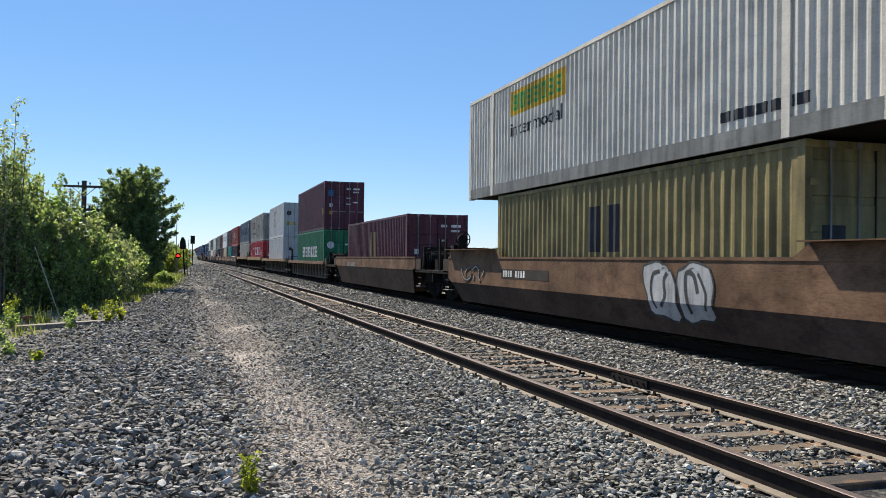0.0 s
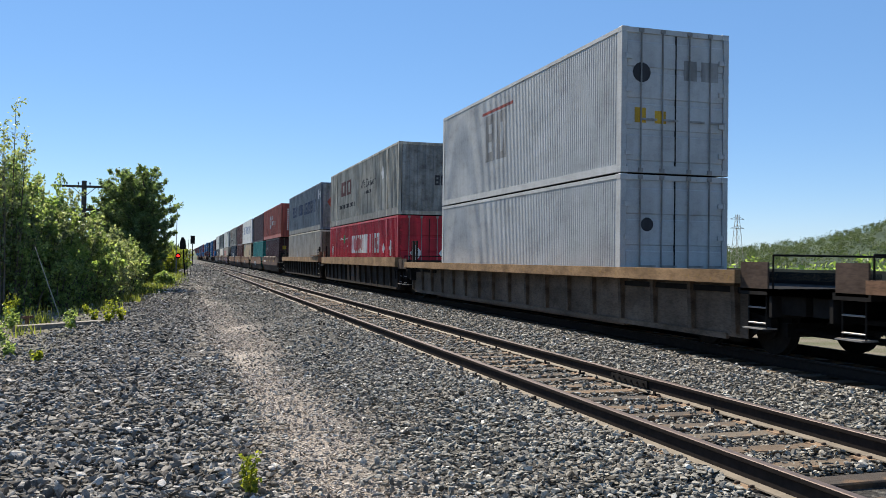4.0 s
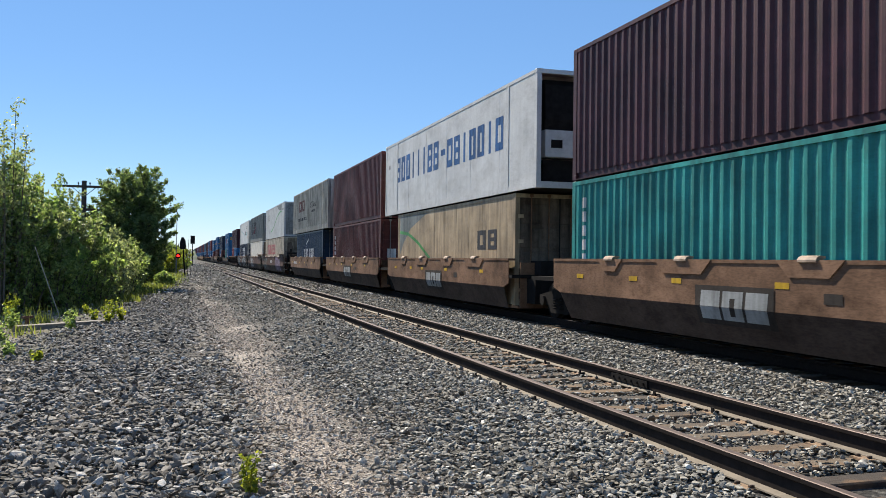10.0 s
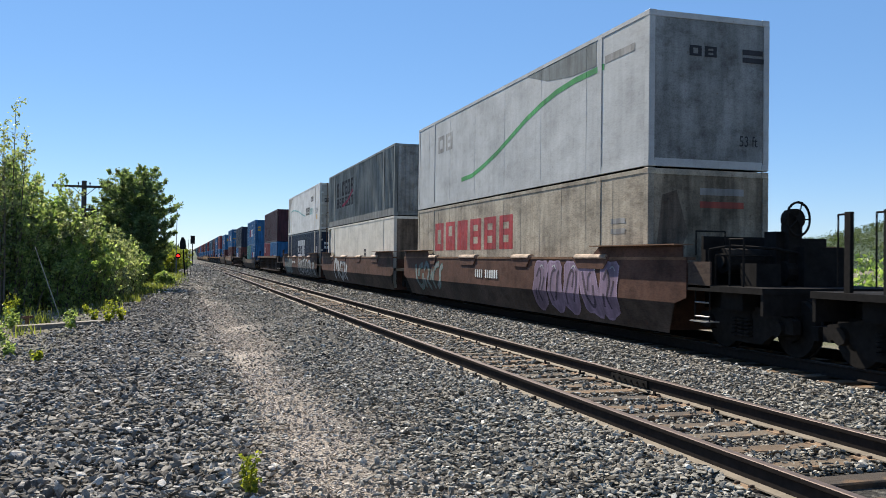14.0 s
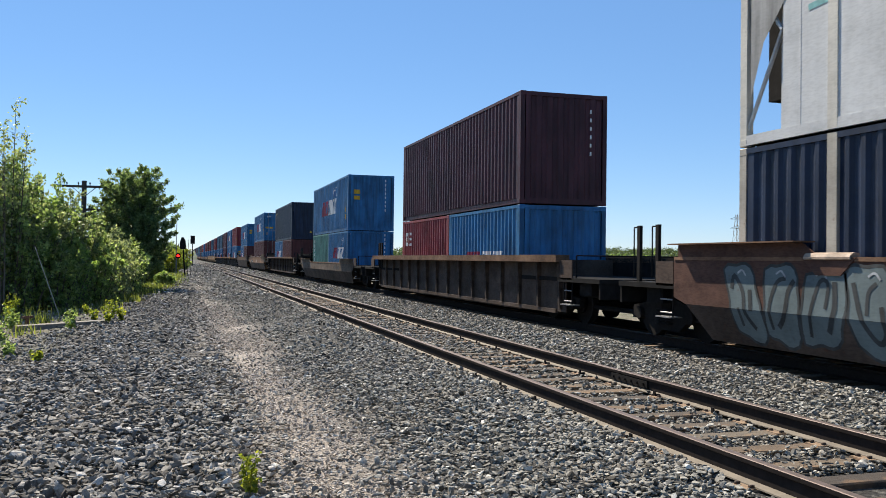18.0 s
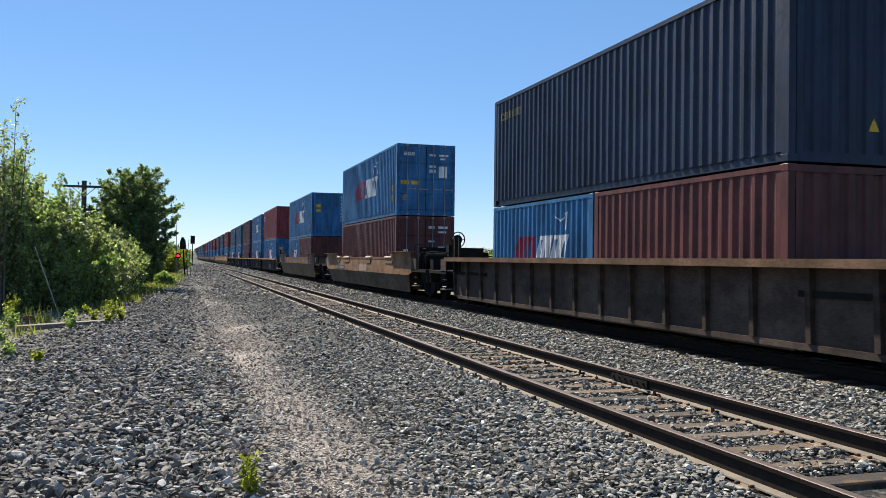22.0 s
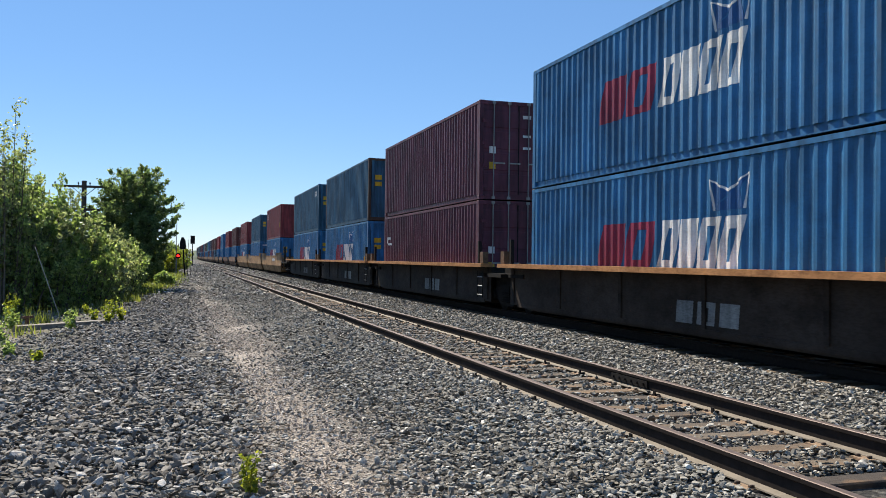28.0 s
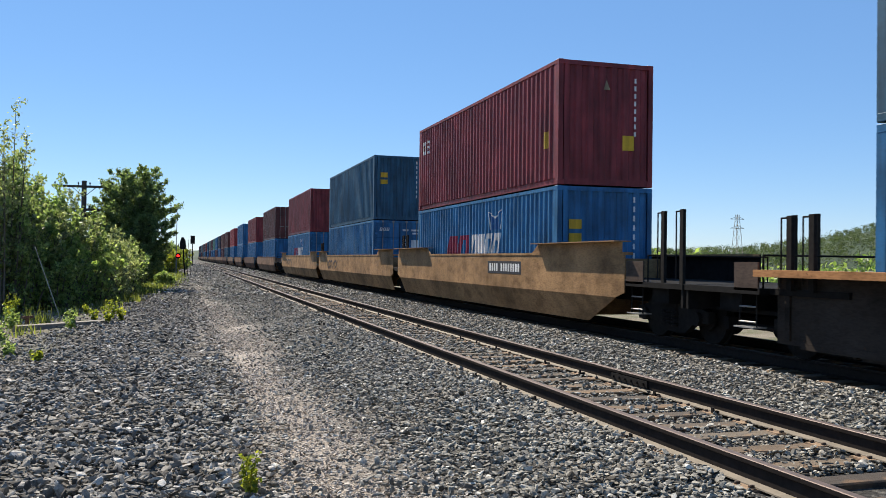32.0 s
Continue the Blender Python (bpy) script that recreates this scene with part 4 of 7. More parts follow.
    for k, y in ((0, -0.25), (1, n + 0.2)):
        if links[k]:
            if kind == "ribbed" and not simple:
                ya, yp = ((0.05, 0.55) if k == 0 else (n - 0.30, n - 0.65))
                if k == 0:
                    add_ladder(car, -1.5, 0.1, 0.35, top - 0.2, 0.42, 3)
                part("corner_guide", Geo().box(-1.52, -1.36, ya, ya + 0.25, top + 0.002, top + 0.32), PAINT["car_worn"], car)
                part("guide_post", Geo().box(-1.47, -1.38, yp, yp + 0.09, top + 0.002, top + 0.62), IRON, car)
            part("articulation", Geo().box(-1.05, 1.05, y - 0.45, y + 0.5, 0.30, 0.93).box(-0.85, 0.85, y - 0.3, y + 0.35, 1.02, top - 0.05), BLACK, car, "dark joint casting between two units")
        elif not simple:
            ys = (-0.66, -0.04) if k == 0 else (n + 0.04, n + 0.6)
            part("end_plate", Geo().box(-1.49, -1.46, *ys, 0.98, 1.40), PAINT["car_dark"], car, "worn plate under the end ledge")
    part("well_floor", Geo().box(-1.23, 1.23, wa - 0.2, wb + 0.2, 0.16, 0.228), m, car)
    for y in (wa - 0.35, wb + 0.3):
        part("bulkhead", Geo().box(-1.23, 1.23, y, y + 0.05, 0.17, top - 0.1), m, car)
    e0, e1 = (-1.9 if bogies[0] else -0.9), n + (1.9 if bogies[1] else 0.9)
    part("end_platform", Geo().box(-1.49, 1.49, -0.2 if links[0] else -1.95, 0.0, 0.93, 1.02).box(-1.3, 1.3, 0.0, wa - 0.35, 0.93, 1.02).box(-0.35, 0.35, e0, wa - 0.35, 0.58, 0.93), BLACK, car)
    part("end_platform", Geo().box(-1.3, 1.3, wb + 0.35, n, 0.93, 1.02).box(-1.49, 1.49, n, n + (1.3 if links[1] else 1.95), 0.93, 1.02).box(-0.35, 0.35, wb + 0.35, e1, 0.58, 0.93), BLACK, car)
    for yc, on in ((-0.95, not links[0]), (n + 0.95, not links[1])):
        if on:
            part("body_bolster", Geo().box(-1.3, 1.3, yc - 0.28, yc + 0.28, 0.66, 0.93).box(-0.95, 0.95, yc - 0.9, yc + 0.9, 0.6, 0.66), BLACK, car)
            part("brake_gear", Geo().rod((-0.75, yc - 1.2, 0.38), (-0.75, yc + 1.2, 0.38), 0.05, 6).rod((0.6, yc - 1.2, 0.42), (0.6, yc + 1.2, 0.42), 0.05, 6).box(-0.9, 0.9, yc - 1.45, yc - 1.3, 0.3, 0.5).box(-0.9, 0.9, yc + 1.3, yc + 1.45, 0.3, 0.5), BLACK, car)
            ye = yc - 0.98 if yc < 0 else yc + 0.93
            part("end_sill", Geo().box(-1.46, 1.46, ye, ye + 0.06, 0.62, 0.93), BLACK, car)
    if bogies[0]:
        add_bogie(car, -0.95 if kind == "smooth" and not links[0] else (0.95 if not links[0] else -0.6))
    if bogies[1]:
        add_bogie(car, n + 0.95 if kind == "smooth" and not links[1] else (n - 0.95 if not links[1] else n + 0.6))
    if not simple:
        for near, yb in ((True, -0.55), (False, n + 0.15)):
            if links[0 if near else 1]:
                continue
            add_ladder(car, -1.42, yb, 0.45, 1.35, 0.40)
            part("end_step", Geo().box(-1.5, -1.25, yb - 0.02, yb + 0.44, 0.43, 0.45), STEEL_EDGE, car, "bare steel step")
            part("hand_rail", Geo().tube([(-1.35, yb - 0.05, 1.02), (-1.35, yb - 0.05, 1.5), (1.2, yb - 0.05, 1.5), (1.2, yb - 0.05, 1.02)], 0.016), IRON, car)
            part("coupler", Geo().box(-0.12, 0.12, *( (e0 - 0.35, e0) if near else (e1, e1 + 0.35)), 0.66, 0.9).box(-0.2, 0.2, *((e0 - 0.55, e0 - 0.3) if near else (e1 + 0.3, e1 + 0.55)), 0.62, 0.94), RUST, car)
            part("air_hose", Geo().tube([(-0.3, e0 if near else e1, 0.7), (-0.34, (e0 - 0.2) if near else e1 + 0.2, 0.45), (-0.3, (e0 - 0.5) if near else e1 + 0.5, 0.4)], 0.025), IRON, car)
        if brake:
            zb = 1.95 if kind == "ribbed" else 2.1
            add_brake_wheel(car, 0.0, -0.85, zb)
            part("air_tank", Geo().rod((-1.05, -0.35, 1.42), (0.5, -0.35, 1.42), 0.21, 14).rod((-1.10, -0.35, 1.42), (-1.05, -0.35, 1.42), 0.12, 12), IRON, car, "dark air tank of the brake")
            part("brake_cabinet", Geo().box(0.0, 0.9, -1.0, -0.55, 1.02, zb - 0.45), BLACK, car)
            part("end_screen", Geo().box(-1.22, 1.22, -0.06, 0.0, 1.02, zb - 0.28).box(-1.22, -0.9, -0.12, -0.06, 1.02, zb - 0.5), BLACK, car, "sooty plate between the brake gear and the boxes")
            part("grab_iron", Geo().tube([(-1.4, -0.12, 1.5), (-1.4, -0.12, zb - 0.2), (-0.85, -0.12, zb - 0.2), (-0.85, -0.12, 1.5)], 0.014), IRON, car)
            part("valve_box", Geo().box(-1.0, -0.55, -1.15, -0.75, 1.02, 1.38), BLACK, car)
            part("gear_case", Geo().box(-0.3, 0.1, -0.7, -0.4, 1.021, zb - 0.2), BLACK, car)
            part("brake_pipe", Geo().tube([(-1.2, -0.2, 1.02), (-1.2, -0.2, 1.6), (-0.9, -0.35, 1.66), (-0.4, -0.8, 1.62), (0.3, -0.9, 1.5)], 0.025), IRON, car)
            part("grab_iron", Geo().tube([(-1.3, -0.9, 1.02), (-1.3, -0.9, 1.75), (-1.3, -1.25, 1.75), (-1.3, -1.25, 1.02)], 0.018), IRON, car)
            part("brake_cylinder", Geo().rod((-0.2, -0.7, 1.25), (0.5, -0.7, 1.25), 0.18, 12), IRON, car)
        if posts in (True, "both"):
            for y in ((-0.5, -0.95) if kind == "ribbed" else (0.75, 1.4)):
                add_stanchion(car, -1.36, n + y, 1.0, 2.05)
                add_stanchion(car, 1.36, n + y, 1.0, 2.05)
        if posts in ("near", "both"):
            for y in (-1.15, -1.75):
                add_stanchion(car, -1.36, y, 1.0, 2.28)
                add_stanchion(car, 1.36, y, 1.0, 2.28)
    xm = -1.503 if kind == "smooth" else -(sx + 0.023)
    for nm, ink, polys in plate_marks:
        xm -= 0.002
        for piece in pieces(polys):
          g = Geo()
          for p in piece:
            pts = [(xm if v >= fold or kind != "smooth" else xm + (fold - v) * 0.197 / (fold - 0.15) + 0.001, n - u, v) for u, v in p]
            g.face(*pts)
          part(nm, g.mesh(nm, weld=True), PAINT[ink], car, PAINT[ink].name.replace("_", " ") + " on the side sheet")
    return car


def folded(polys, at=0.70):
    """Cuts shapes where the side sheet bends."""
    out = []
    for p in polys:
        q = [(v, u) for u, v in p]
        for a, b in ((-9.0, at - 0.001), (at + 0.001, 9.0)):
            c = clip_strip(q, a, b)
            if len(c) > 2:
                out.append([(u, v) for v, u in c])
    return out


def scrawl(u0, u1, v0, v1, seed, ink="charcoal", edge="pale_line", line="charcoal"):
    """Big sprayed bubble shapes: a dull body with a soft edge, dark strokes inside and a few pale gleams."""
    r = random.Random(seed)
    body, outline, inner, gleam = [], [], [], []
    n = max(1, round((u1 - u0) / 0.9))
    w, h = (u1 - u0) / n, v1 - v0
    for i in range(n):
        u, v = u0 + w * (i + 0.5), v0 + h * 0.5
        k, lean, ph = 26, r.uniform(-0.3, 0.3), r.uniform(0, 6)
        loop = []
        for j in range(k):
            a = 2 * math.pi * j / k
            sq = 1 / max(abs(math.cos(a)), abs(math.sin(a))) ** 0.75
            rad = sq * (0.90 + 0.08 * math.sin(2 * a + ph) + 0.06 * math.sin(5 * a + 2 * ph))
            dv = max(-0.5, min(0.5, math.sin(a) * 0.5 * rad))
            loop.append((u + math.cos(a) * w * 0.52 * rad + lean * dv, v + dv * h))
        for j in range(k):
            body.append([(u, v), loop[j], loop[(j + 1) % k]])
        outline += ribbon(loop + loop[:1], 0.045)
        for path in STROKES[(i + seed) % len(STROKES)]:
            q = [(u + w * 0.62 * (a - 0.5) + lean * (b - 0.5), v + h * 0.66 * (b - 0.5)) for a, b in path]
            inner += ribbon(smooth_line(q), r.uniform(0.05, 0.09))
        g = r.uniform(-0.3, 0.2)
        gleam += ribbon(smooth_line([(u + w * g, v + h * 0.36), (u + w * (g + 0.13), v + h * 0.40), (u + w * (g + 0.24), v + h * 0.33)]), 0.03)
    return [("graffiti", ink, folded(body)), ("graffiti_outline", edge, folded(outline)), ("graffiti_stroke", line, folded(inner)), ("graffiti_gleam", "ink_spray", folded(gleam))]


STROKES = [[[(0.08, 0.0), (0.12, 0.55), (0.3, 0.95), (0.6, 0.9), (0.62, 0.5)], [(0.75, 0.1), (0.95, 0.5), (0.8, 0.95)]], [[(0.1, 0.95), (0.22, 0.35), (0.5, 0.03), (0.85, 0.2), (0.9, 0.6)], [(0.4, 0.45), (0.55, 0.8), (0.85, 0.95)]],
           [[(0.05, 0.75), (0.3, 1.0), (0.55, 0.7), (0.45, 0.3), (0.65, 0.02)], [(0.75, 0.35), (0.9, 0.75)], [(0.1, 0.05), (0.2, 0.4)]], [[(0.15, 0.05), (0.05, 0.5), (0.25, 0.9), (0.6, 0.98)], [(0.4, 0.1), (0.7, 0.35), (0.75, 0.75), (0.95, 0.95)]]]


def strokes(u0, u1, v0, v1, seed, ink, edge, thick=0.2):
    """Sprayed letters of broad strokes with a thin outline; no real writing."""
    r = random.Random(seed)
    n = max(1, round((u1 - u0) / 1.3))
    w, h = (u1 - u0) / n, v1 - v0
    broad, rim = [], []
    for i in range(n):
        for line in STROKES[(i + seed) % len(STROKES)]:
            q = [(u0 + w * (i + a * 1.05) + r.uniform(-0.04, 0.04), v0 + 0.1 + (h - 0.2) * b) for a, b in line]
            rim += ribbon(smooth_line(q), thick + 0.07)
            broad += ribbon(smooth_line(q), thick)
    return [("graffiti_outline", edge, folded(rim)), ("graffiti", ink, folded(broad))]


# ---- marks that come again and again ----
def mark_line(v0, length=12.192):
    """Red and white block lettering with a bird badge above, as on the blue boxes."""
    return [("red_emblem", "ink_red", blocks(3.5, 5.7, v0, v0 + 0.85, 2, "sk", 0.25, 0.9)),
            ("white_emblem", "white_ink", blocks(5.85, 8.3, v0, v0 + 0.85, 4, "ksko", 0.25, 0.88)),
            ("badge", "ink_navy", [[(7.6, v0 + 0.95), (8.4, v0 + 0.95), (8.3, v0 + 1.25), (8.5, v0 + 1.5), (8.0, v0 + 1.25), (7.55, v0 + 1.45), (7.7, v0 + 1.2)][:4], [(7.6, v0 + 0.95), (8.0, v0 + 1.25), (7.55, v0 + 1.45)]]),
            ("badge_edge", "white_ink", ribbon([(7.6, v0 + 0.95), (7.5, v0 + 1.45), (8.0, v0 + 1.25), (8.5, v0 + 1.5), (8.4, v0 + 0.95)], 0.05)),
            ("yellow_label", "ink_yellow", [rect(11.2, 11.45, 1.0, 1.25), rect(11.2, 11.45, 0.6, 0.85)])]


PAINT["white_ink"] = WHITE_INK
DOOR_MARKS = [("white_emblem", "white_ink", blocks(0.28, 0.75, 2.42, 2.56, 3, "ern", 0.2)), ("number_bar", "white_ink", [rect(1.35, 1.62, 2.42, 2.5), rect(1.75, 2.15, 2.42, 2.5), rect(1.8, 2.05, 2.28, 2.35), rect(1.35, 1.62, 1.95, 2.05), rect(1.35, 1.62, 1.75, 1.88), rect(1.75, 2.1, 1.55, 2.02)]),
              ("yellow_label", "ink_yellow", [rect(0.17, 0.52, 1.25, 1.42), rect(0.58, 0.95, 1.25, 1.40)]), ("grey_label", "ink_grey", [rect(0.25, 0.42, 0.6, 0.85)])]
WALL_MARKS = [("number_bar", "white_ink", [rect(1.95, 2.0, 2.55 - 0.22 * i, 2.68 - 0.22 * i) for i in range(8)]), ("yellow_label", "ink_yellow", [rect(0.3, 0.62, 1.9, 2.12), rect(0.3, 0.62, 1.6, 1.8)])]
PLAIN_DOOR = [("number_bar", "white_ink", [rect(1.35, 1.6, 2.4, 2.5), rect(1.75, 2.15, 2.4, 2.5), rect(1.75, 2.1, 2.22, 2.3), rect(1.35, 1.6, 1.85, 1.92), rect(1.75, 2.05, 1.6, 1.68), rect(1.35, 1.6, 1.5, 1.57)]),
              ("yellow_label", "ink_yellow", [rect(0.3, 0.5, 0.9, 1.1)]), ("white_label", "white_ink", [rect(0.3, 0.5, 1.35, 1.55)])]
HC, STD = 2.896, 2.591
Z0 = 0.229
B40, B53, B20 = 12.192, 16.154, 6.058


def stack(near, top, bottom):
    """An upper box on a lower box; each (colour, label, options)."""
    h = bottom[2].pop("height", HC)
    nb = bottom[2].pop("near", near)
    container(nb, Z0, bottom[2].pop("length", B40), h, bottom[0], bottom[1], **bottom[2])
    if top:
        container(top[2].pop("near", near), Z0 + h + 0.021, top[2].pop("length", B40), top[2].pop("height", HC), top[0], top[1], **top[2])


def pair(near, far_box, near_box):
    """Two twenty-foot boxes end to end in one well."""
    for c, at in ((near_box, near), (far_box, near + 6.13)):
        container(at, Z0, B20, STD, c[0], c[1], **c[2])


SHORT_LINE = [("red_emblem", "ink_red", blocks(1.6, 2.9, 1.15, 1.75, 2, "sk", 0.25, 0.9)), ("white_emblem", "white_ink", blocks(3.0, 4.7, 1.15, 1.75, 4, "ksko", 0.25, 0.88)), ("badge_edge", "white_ink", ribbon([(4.1, 1.85), (4.05, 2.2), (4.4, 2.05), (4.75, 2.25), (4.7, 1.85)], 0.04))]

# stacks from the head of the visible train to its tail
stack(8.45, ("cream", "white corrugated 53-foot container with a yellow name panel", dict(length=B53, style="wide", marks=[
        ("name_panel", "ink_yellow", [rect(3.3, 6.75, 1.98, 2.62)]), ("name_emblem", "ink_green", blocks(3.5, 6.6, 2.1, 2.5, 7, "eon")), ("word", "ink_dark", words("intermodal", 3.35, 6.55, 1.45, 1.8)), ("number_bar", "ink_dark", [rect(12.6 + 0.3 * i, 12.85 + 0.3 * i, 0.45, 0.62) for i in range(7)])])),
      ("olive", "olive-yellow corrugated container with dark emblem in a brown well car", dict(near=10.11, front="door", marks=[("emblem", "ink_dark", blocks(5.5, 7.1, 1.35, 2.3, 1, "u"))], end_marks=[("emblem", "ink_dark", [rect(0.3, 0.7, 1.3, 1.7)]), ("number_bar", "white_ink", [rect(1.5, 1.8, 1.3, 1.45)])])))
stack(32.23, None, ("maroon", "single maroon corrugated container with a gold emblem", dict(front="door", end_marks=PLAIN_DOOR, marks=[("emblem", "olive", blocks(5.35, 6.9, 1.15, 2.35, 1, "u") + ribbon([(5.3, 0.95), (5.7, 1.1), (6.1, 0.95), (6.5, 1.1), (6.95, 0.95)], 0.08))])))
stack(52.38, ("maroon", "maroon corrugated 40-foot container with a blue door sticker", dict(front="door", end_marks=PLAIN_DOOR + [("blue_label", "blue", [rect(0.24, 0.55, 2.0, 2.35)])], marks=[("yellow_label", "ink_yellow", [rect(11.4, 11.7, 0.9, 1.3)])])),
      ("green", "green corrugated container with white block lettering on its side", dict(front="door", end_marks=[("emblem", "white_ink", [disc(0.42, 1.95, 0.22)]), ("number_bar", "white_ink", [rect(1.3, 1.6, 1.95, 2.05), rect(1.65, 2.1, 1.95, 2.05), rect(1.4, 1.6, 1.4, 1.45), rect(1.4, 1.6, 1.2, 1.27), rect(1.75, 2.0, 1.2, 1.45)])], marks=[("white_emblem", "white_ink", blocks(2.77, 9.58, 1.22, 1.9, 9, "eneresroen"[:9]))])))
stack(74.0, ("lightgrey", "dirty pale grey ribbed refrigerated container on another white one", dict(style="fine", front="door", marks=[("emblem", "ink_grey", blocks(4.2, 6.0, 1.0, 2.3, 2, "no")), ("orange_bar", "brick", [rect(3.9, 6.3, 2.35, 2.43)])], end_marks=[("emblem", "ink_dark", [disc(0.45, 2.0, 0.2)]), ("yellow_label", "ink_yellow", [rect(0.3, 0.55, 1.0, 1.3), rect(0.75, 1.0, 1.0, 1.25)]), ("number_bar", "ink_grey", [rect(1.4, 1.7, 1.9, 2.3), rect(1.8, 2.2, 1.9, 2.3)])])),
      ("lightgrey", "pale grey ribbed refrigerated container in a ribbed well car", dict(style="fine", front="door", end_marks=[("emblem", "ink_dark", [disc(0.6, 1.9, 0.14)])])))
CN_SIDE = [("red_emblem", "faded_red", blocks(3.3, 6.3, 1.5, 2.25, 2, "rk", 0, 0.85)), ("slogan", "ink_dark", words("We Deliver!", 8.6, 11.9, 1.55, 1.95)), ("dark_lettering", "ink_dark", blocks(2.75, 7.16, 0.85, 1.05, 12, "noe")), ("dark_lettering", "ink_dark", blocks(9.3, 10.9, 1.25, 1.38, 8, "noe")), ("diamond_label", "white_ink", [[(13.0, 1.9), (13.25, 1.6), (13.5, 1.9), (13.25, 2.2)]])]
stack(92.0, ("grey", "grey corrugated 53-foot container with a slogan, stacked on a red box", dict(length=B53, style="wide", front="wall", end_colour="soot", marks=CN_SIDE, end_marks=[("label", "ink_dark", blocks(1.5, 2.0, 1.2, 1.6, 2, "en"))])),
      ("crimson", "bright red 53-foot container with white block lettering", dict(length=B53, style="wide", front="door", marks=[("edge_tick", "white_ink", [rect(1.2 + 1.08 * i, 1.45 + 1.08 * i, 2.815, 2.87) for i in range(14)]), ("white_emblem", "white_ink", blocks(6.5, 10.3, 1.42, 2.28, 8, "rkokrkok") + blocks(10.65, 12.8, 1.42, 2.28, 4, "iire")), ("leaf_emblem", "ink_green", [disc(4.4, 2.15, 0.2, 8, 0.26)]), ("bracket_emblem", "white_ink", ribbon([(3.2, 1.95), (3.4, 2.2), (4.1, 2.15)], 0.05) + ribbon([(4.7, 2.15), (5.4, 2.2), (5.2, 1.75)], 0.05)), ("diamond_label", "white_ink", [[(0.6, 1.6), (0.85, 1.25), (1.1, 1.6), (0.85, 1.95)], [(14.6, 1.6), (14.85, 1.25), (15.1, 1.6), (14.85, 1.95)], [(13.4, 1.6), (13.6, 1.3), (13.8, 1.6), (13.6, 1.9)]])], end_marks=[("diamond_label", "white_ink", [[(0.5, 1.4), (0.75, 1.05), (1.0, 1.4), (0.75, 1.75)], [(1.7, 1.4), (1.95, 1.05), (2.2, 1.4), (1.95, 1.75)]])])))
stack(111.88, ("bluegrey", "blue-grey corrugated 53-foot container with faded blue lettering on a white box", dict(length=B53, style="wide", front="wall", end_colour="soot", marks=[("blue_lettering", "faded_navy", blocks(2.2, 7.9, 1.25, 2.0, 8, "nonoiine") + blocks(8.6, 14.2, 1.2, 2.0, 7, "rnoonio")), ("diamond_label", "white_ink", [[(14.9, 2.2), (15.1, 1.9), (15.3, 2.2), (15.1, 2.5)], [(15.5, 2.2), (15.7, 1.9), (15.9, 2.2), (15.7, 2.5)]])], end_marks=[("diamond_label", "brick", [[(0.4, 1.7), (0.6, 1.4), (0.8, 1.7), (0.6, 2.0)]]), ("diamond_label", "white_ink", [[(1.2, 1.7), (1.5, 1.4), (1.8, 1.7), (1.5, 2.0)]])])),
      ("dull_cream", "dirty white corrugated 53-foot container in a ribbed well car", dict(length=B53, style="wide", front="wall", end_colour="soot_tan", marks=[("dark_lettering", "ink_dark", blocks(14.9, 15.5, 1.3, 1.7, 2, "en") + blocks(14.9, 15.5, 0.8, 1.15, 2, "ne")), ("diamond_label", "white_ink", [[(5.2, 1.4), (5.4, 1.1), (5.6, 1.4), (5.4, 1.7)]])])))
stack(133.75, ("brick", "brick-red corrugated 53-foot container with a white hexagon emblem", dict(length=B53, style="wide", front="plain", marks=[("hexagon_emblem", "lightgrey", [[(6.9, 0.9), (7.55, 1.2), (7.55, 1.9), (6.9, 2.2), (6.25, 1.9), (6.25, 1.2)]]), ("hexagon_mark", "brick", blocks(6.6, 7.2, 1.3, 1.8, 1, "o")), ("grey_lettering", "lightgrey", blocks(7.9, 8.9, 1.75, 2.1, 3, "noe") + blocks(7.9, 9.9, 1.25, 1.6, 5, "neonr") + blocks(10.4, 11.2, 1.25, 1.55, 3, "ino"))],
        end_marks=[("hexagon_emblem", "white_ink", [disc(1.0, 2.3, 0.24, 6)]), ("number_bar", "white_ink", [rect(0.52, 0.62, 2.3 - 0.17 * i, 2.42 - 0.17 * i) for i in range(11)] + [rect(1.3, 1.75, 2.3, 2.38), rect(1.3, 1.9, 2.15, 2.23)]), ("size_mark", "white_ink", words("53'", 1.1, 1.45, 1.25, 1.5)), ("plate", "white_ink", [rect(1.05, 1.5, 0.6, 0.85)])])),
      ("plum", "dark maroon corrugated container in a brown well car", dict(near=135.81, front="door", marks=[("sticker", "white_ink", [rect(1.0, 1.35, 1.9, 2.15)]), ("sticker", "ink_navy", [rect(1.0, 1.35, 2.15, 2.4)])], end_marks=[("yellow_label", "ink_yellow", [rect(0.3, 0.6, 1.9, 2.2)])])))
stack(151.58, ("plum", "dark maroon corrugated container stacked on a teal box", dict(front="wall")),
      ("teal", "teal corrugated container with white lettering near its end", dict(front="door", marks=[("white_lettering", "white_ink", [rect(0.42, 0.62, 2.3 - 0.3 * i, 2.52 - 0.3 * i) for i in range(7)])], end_marks=[("label", "ink_grey", [rect(0.3, 0.8, 1.6, 2.1)])])))
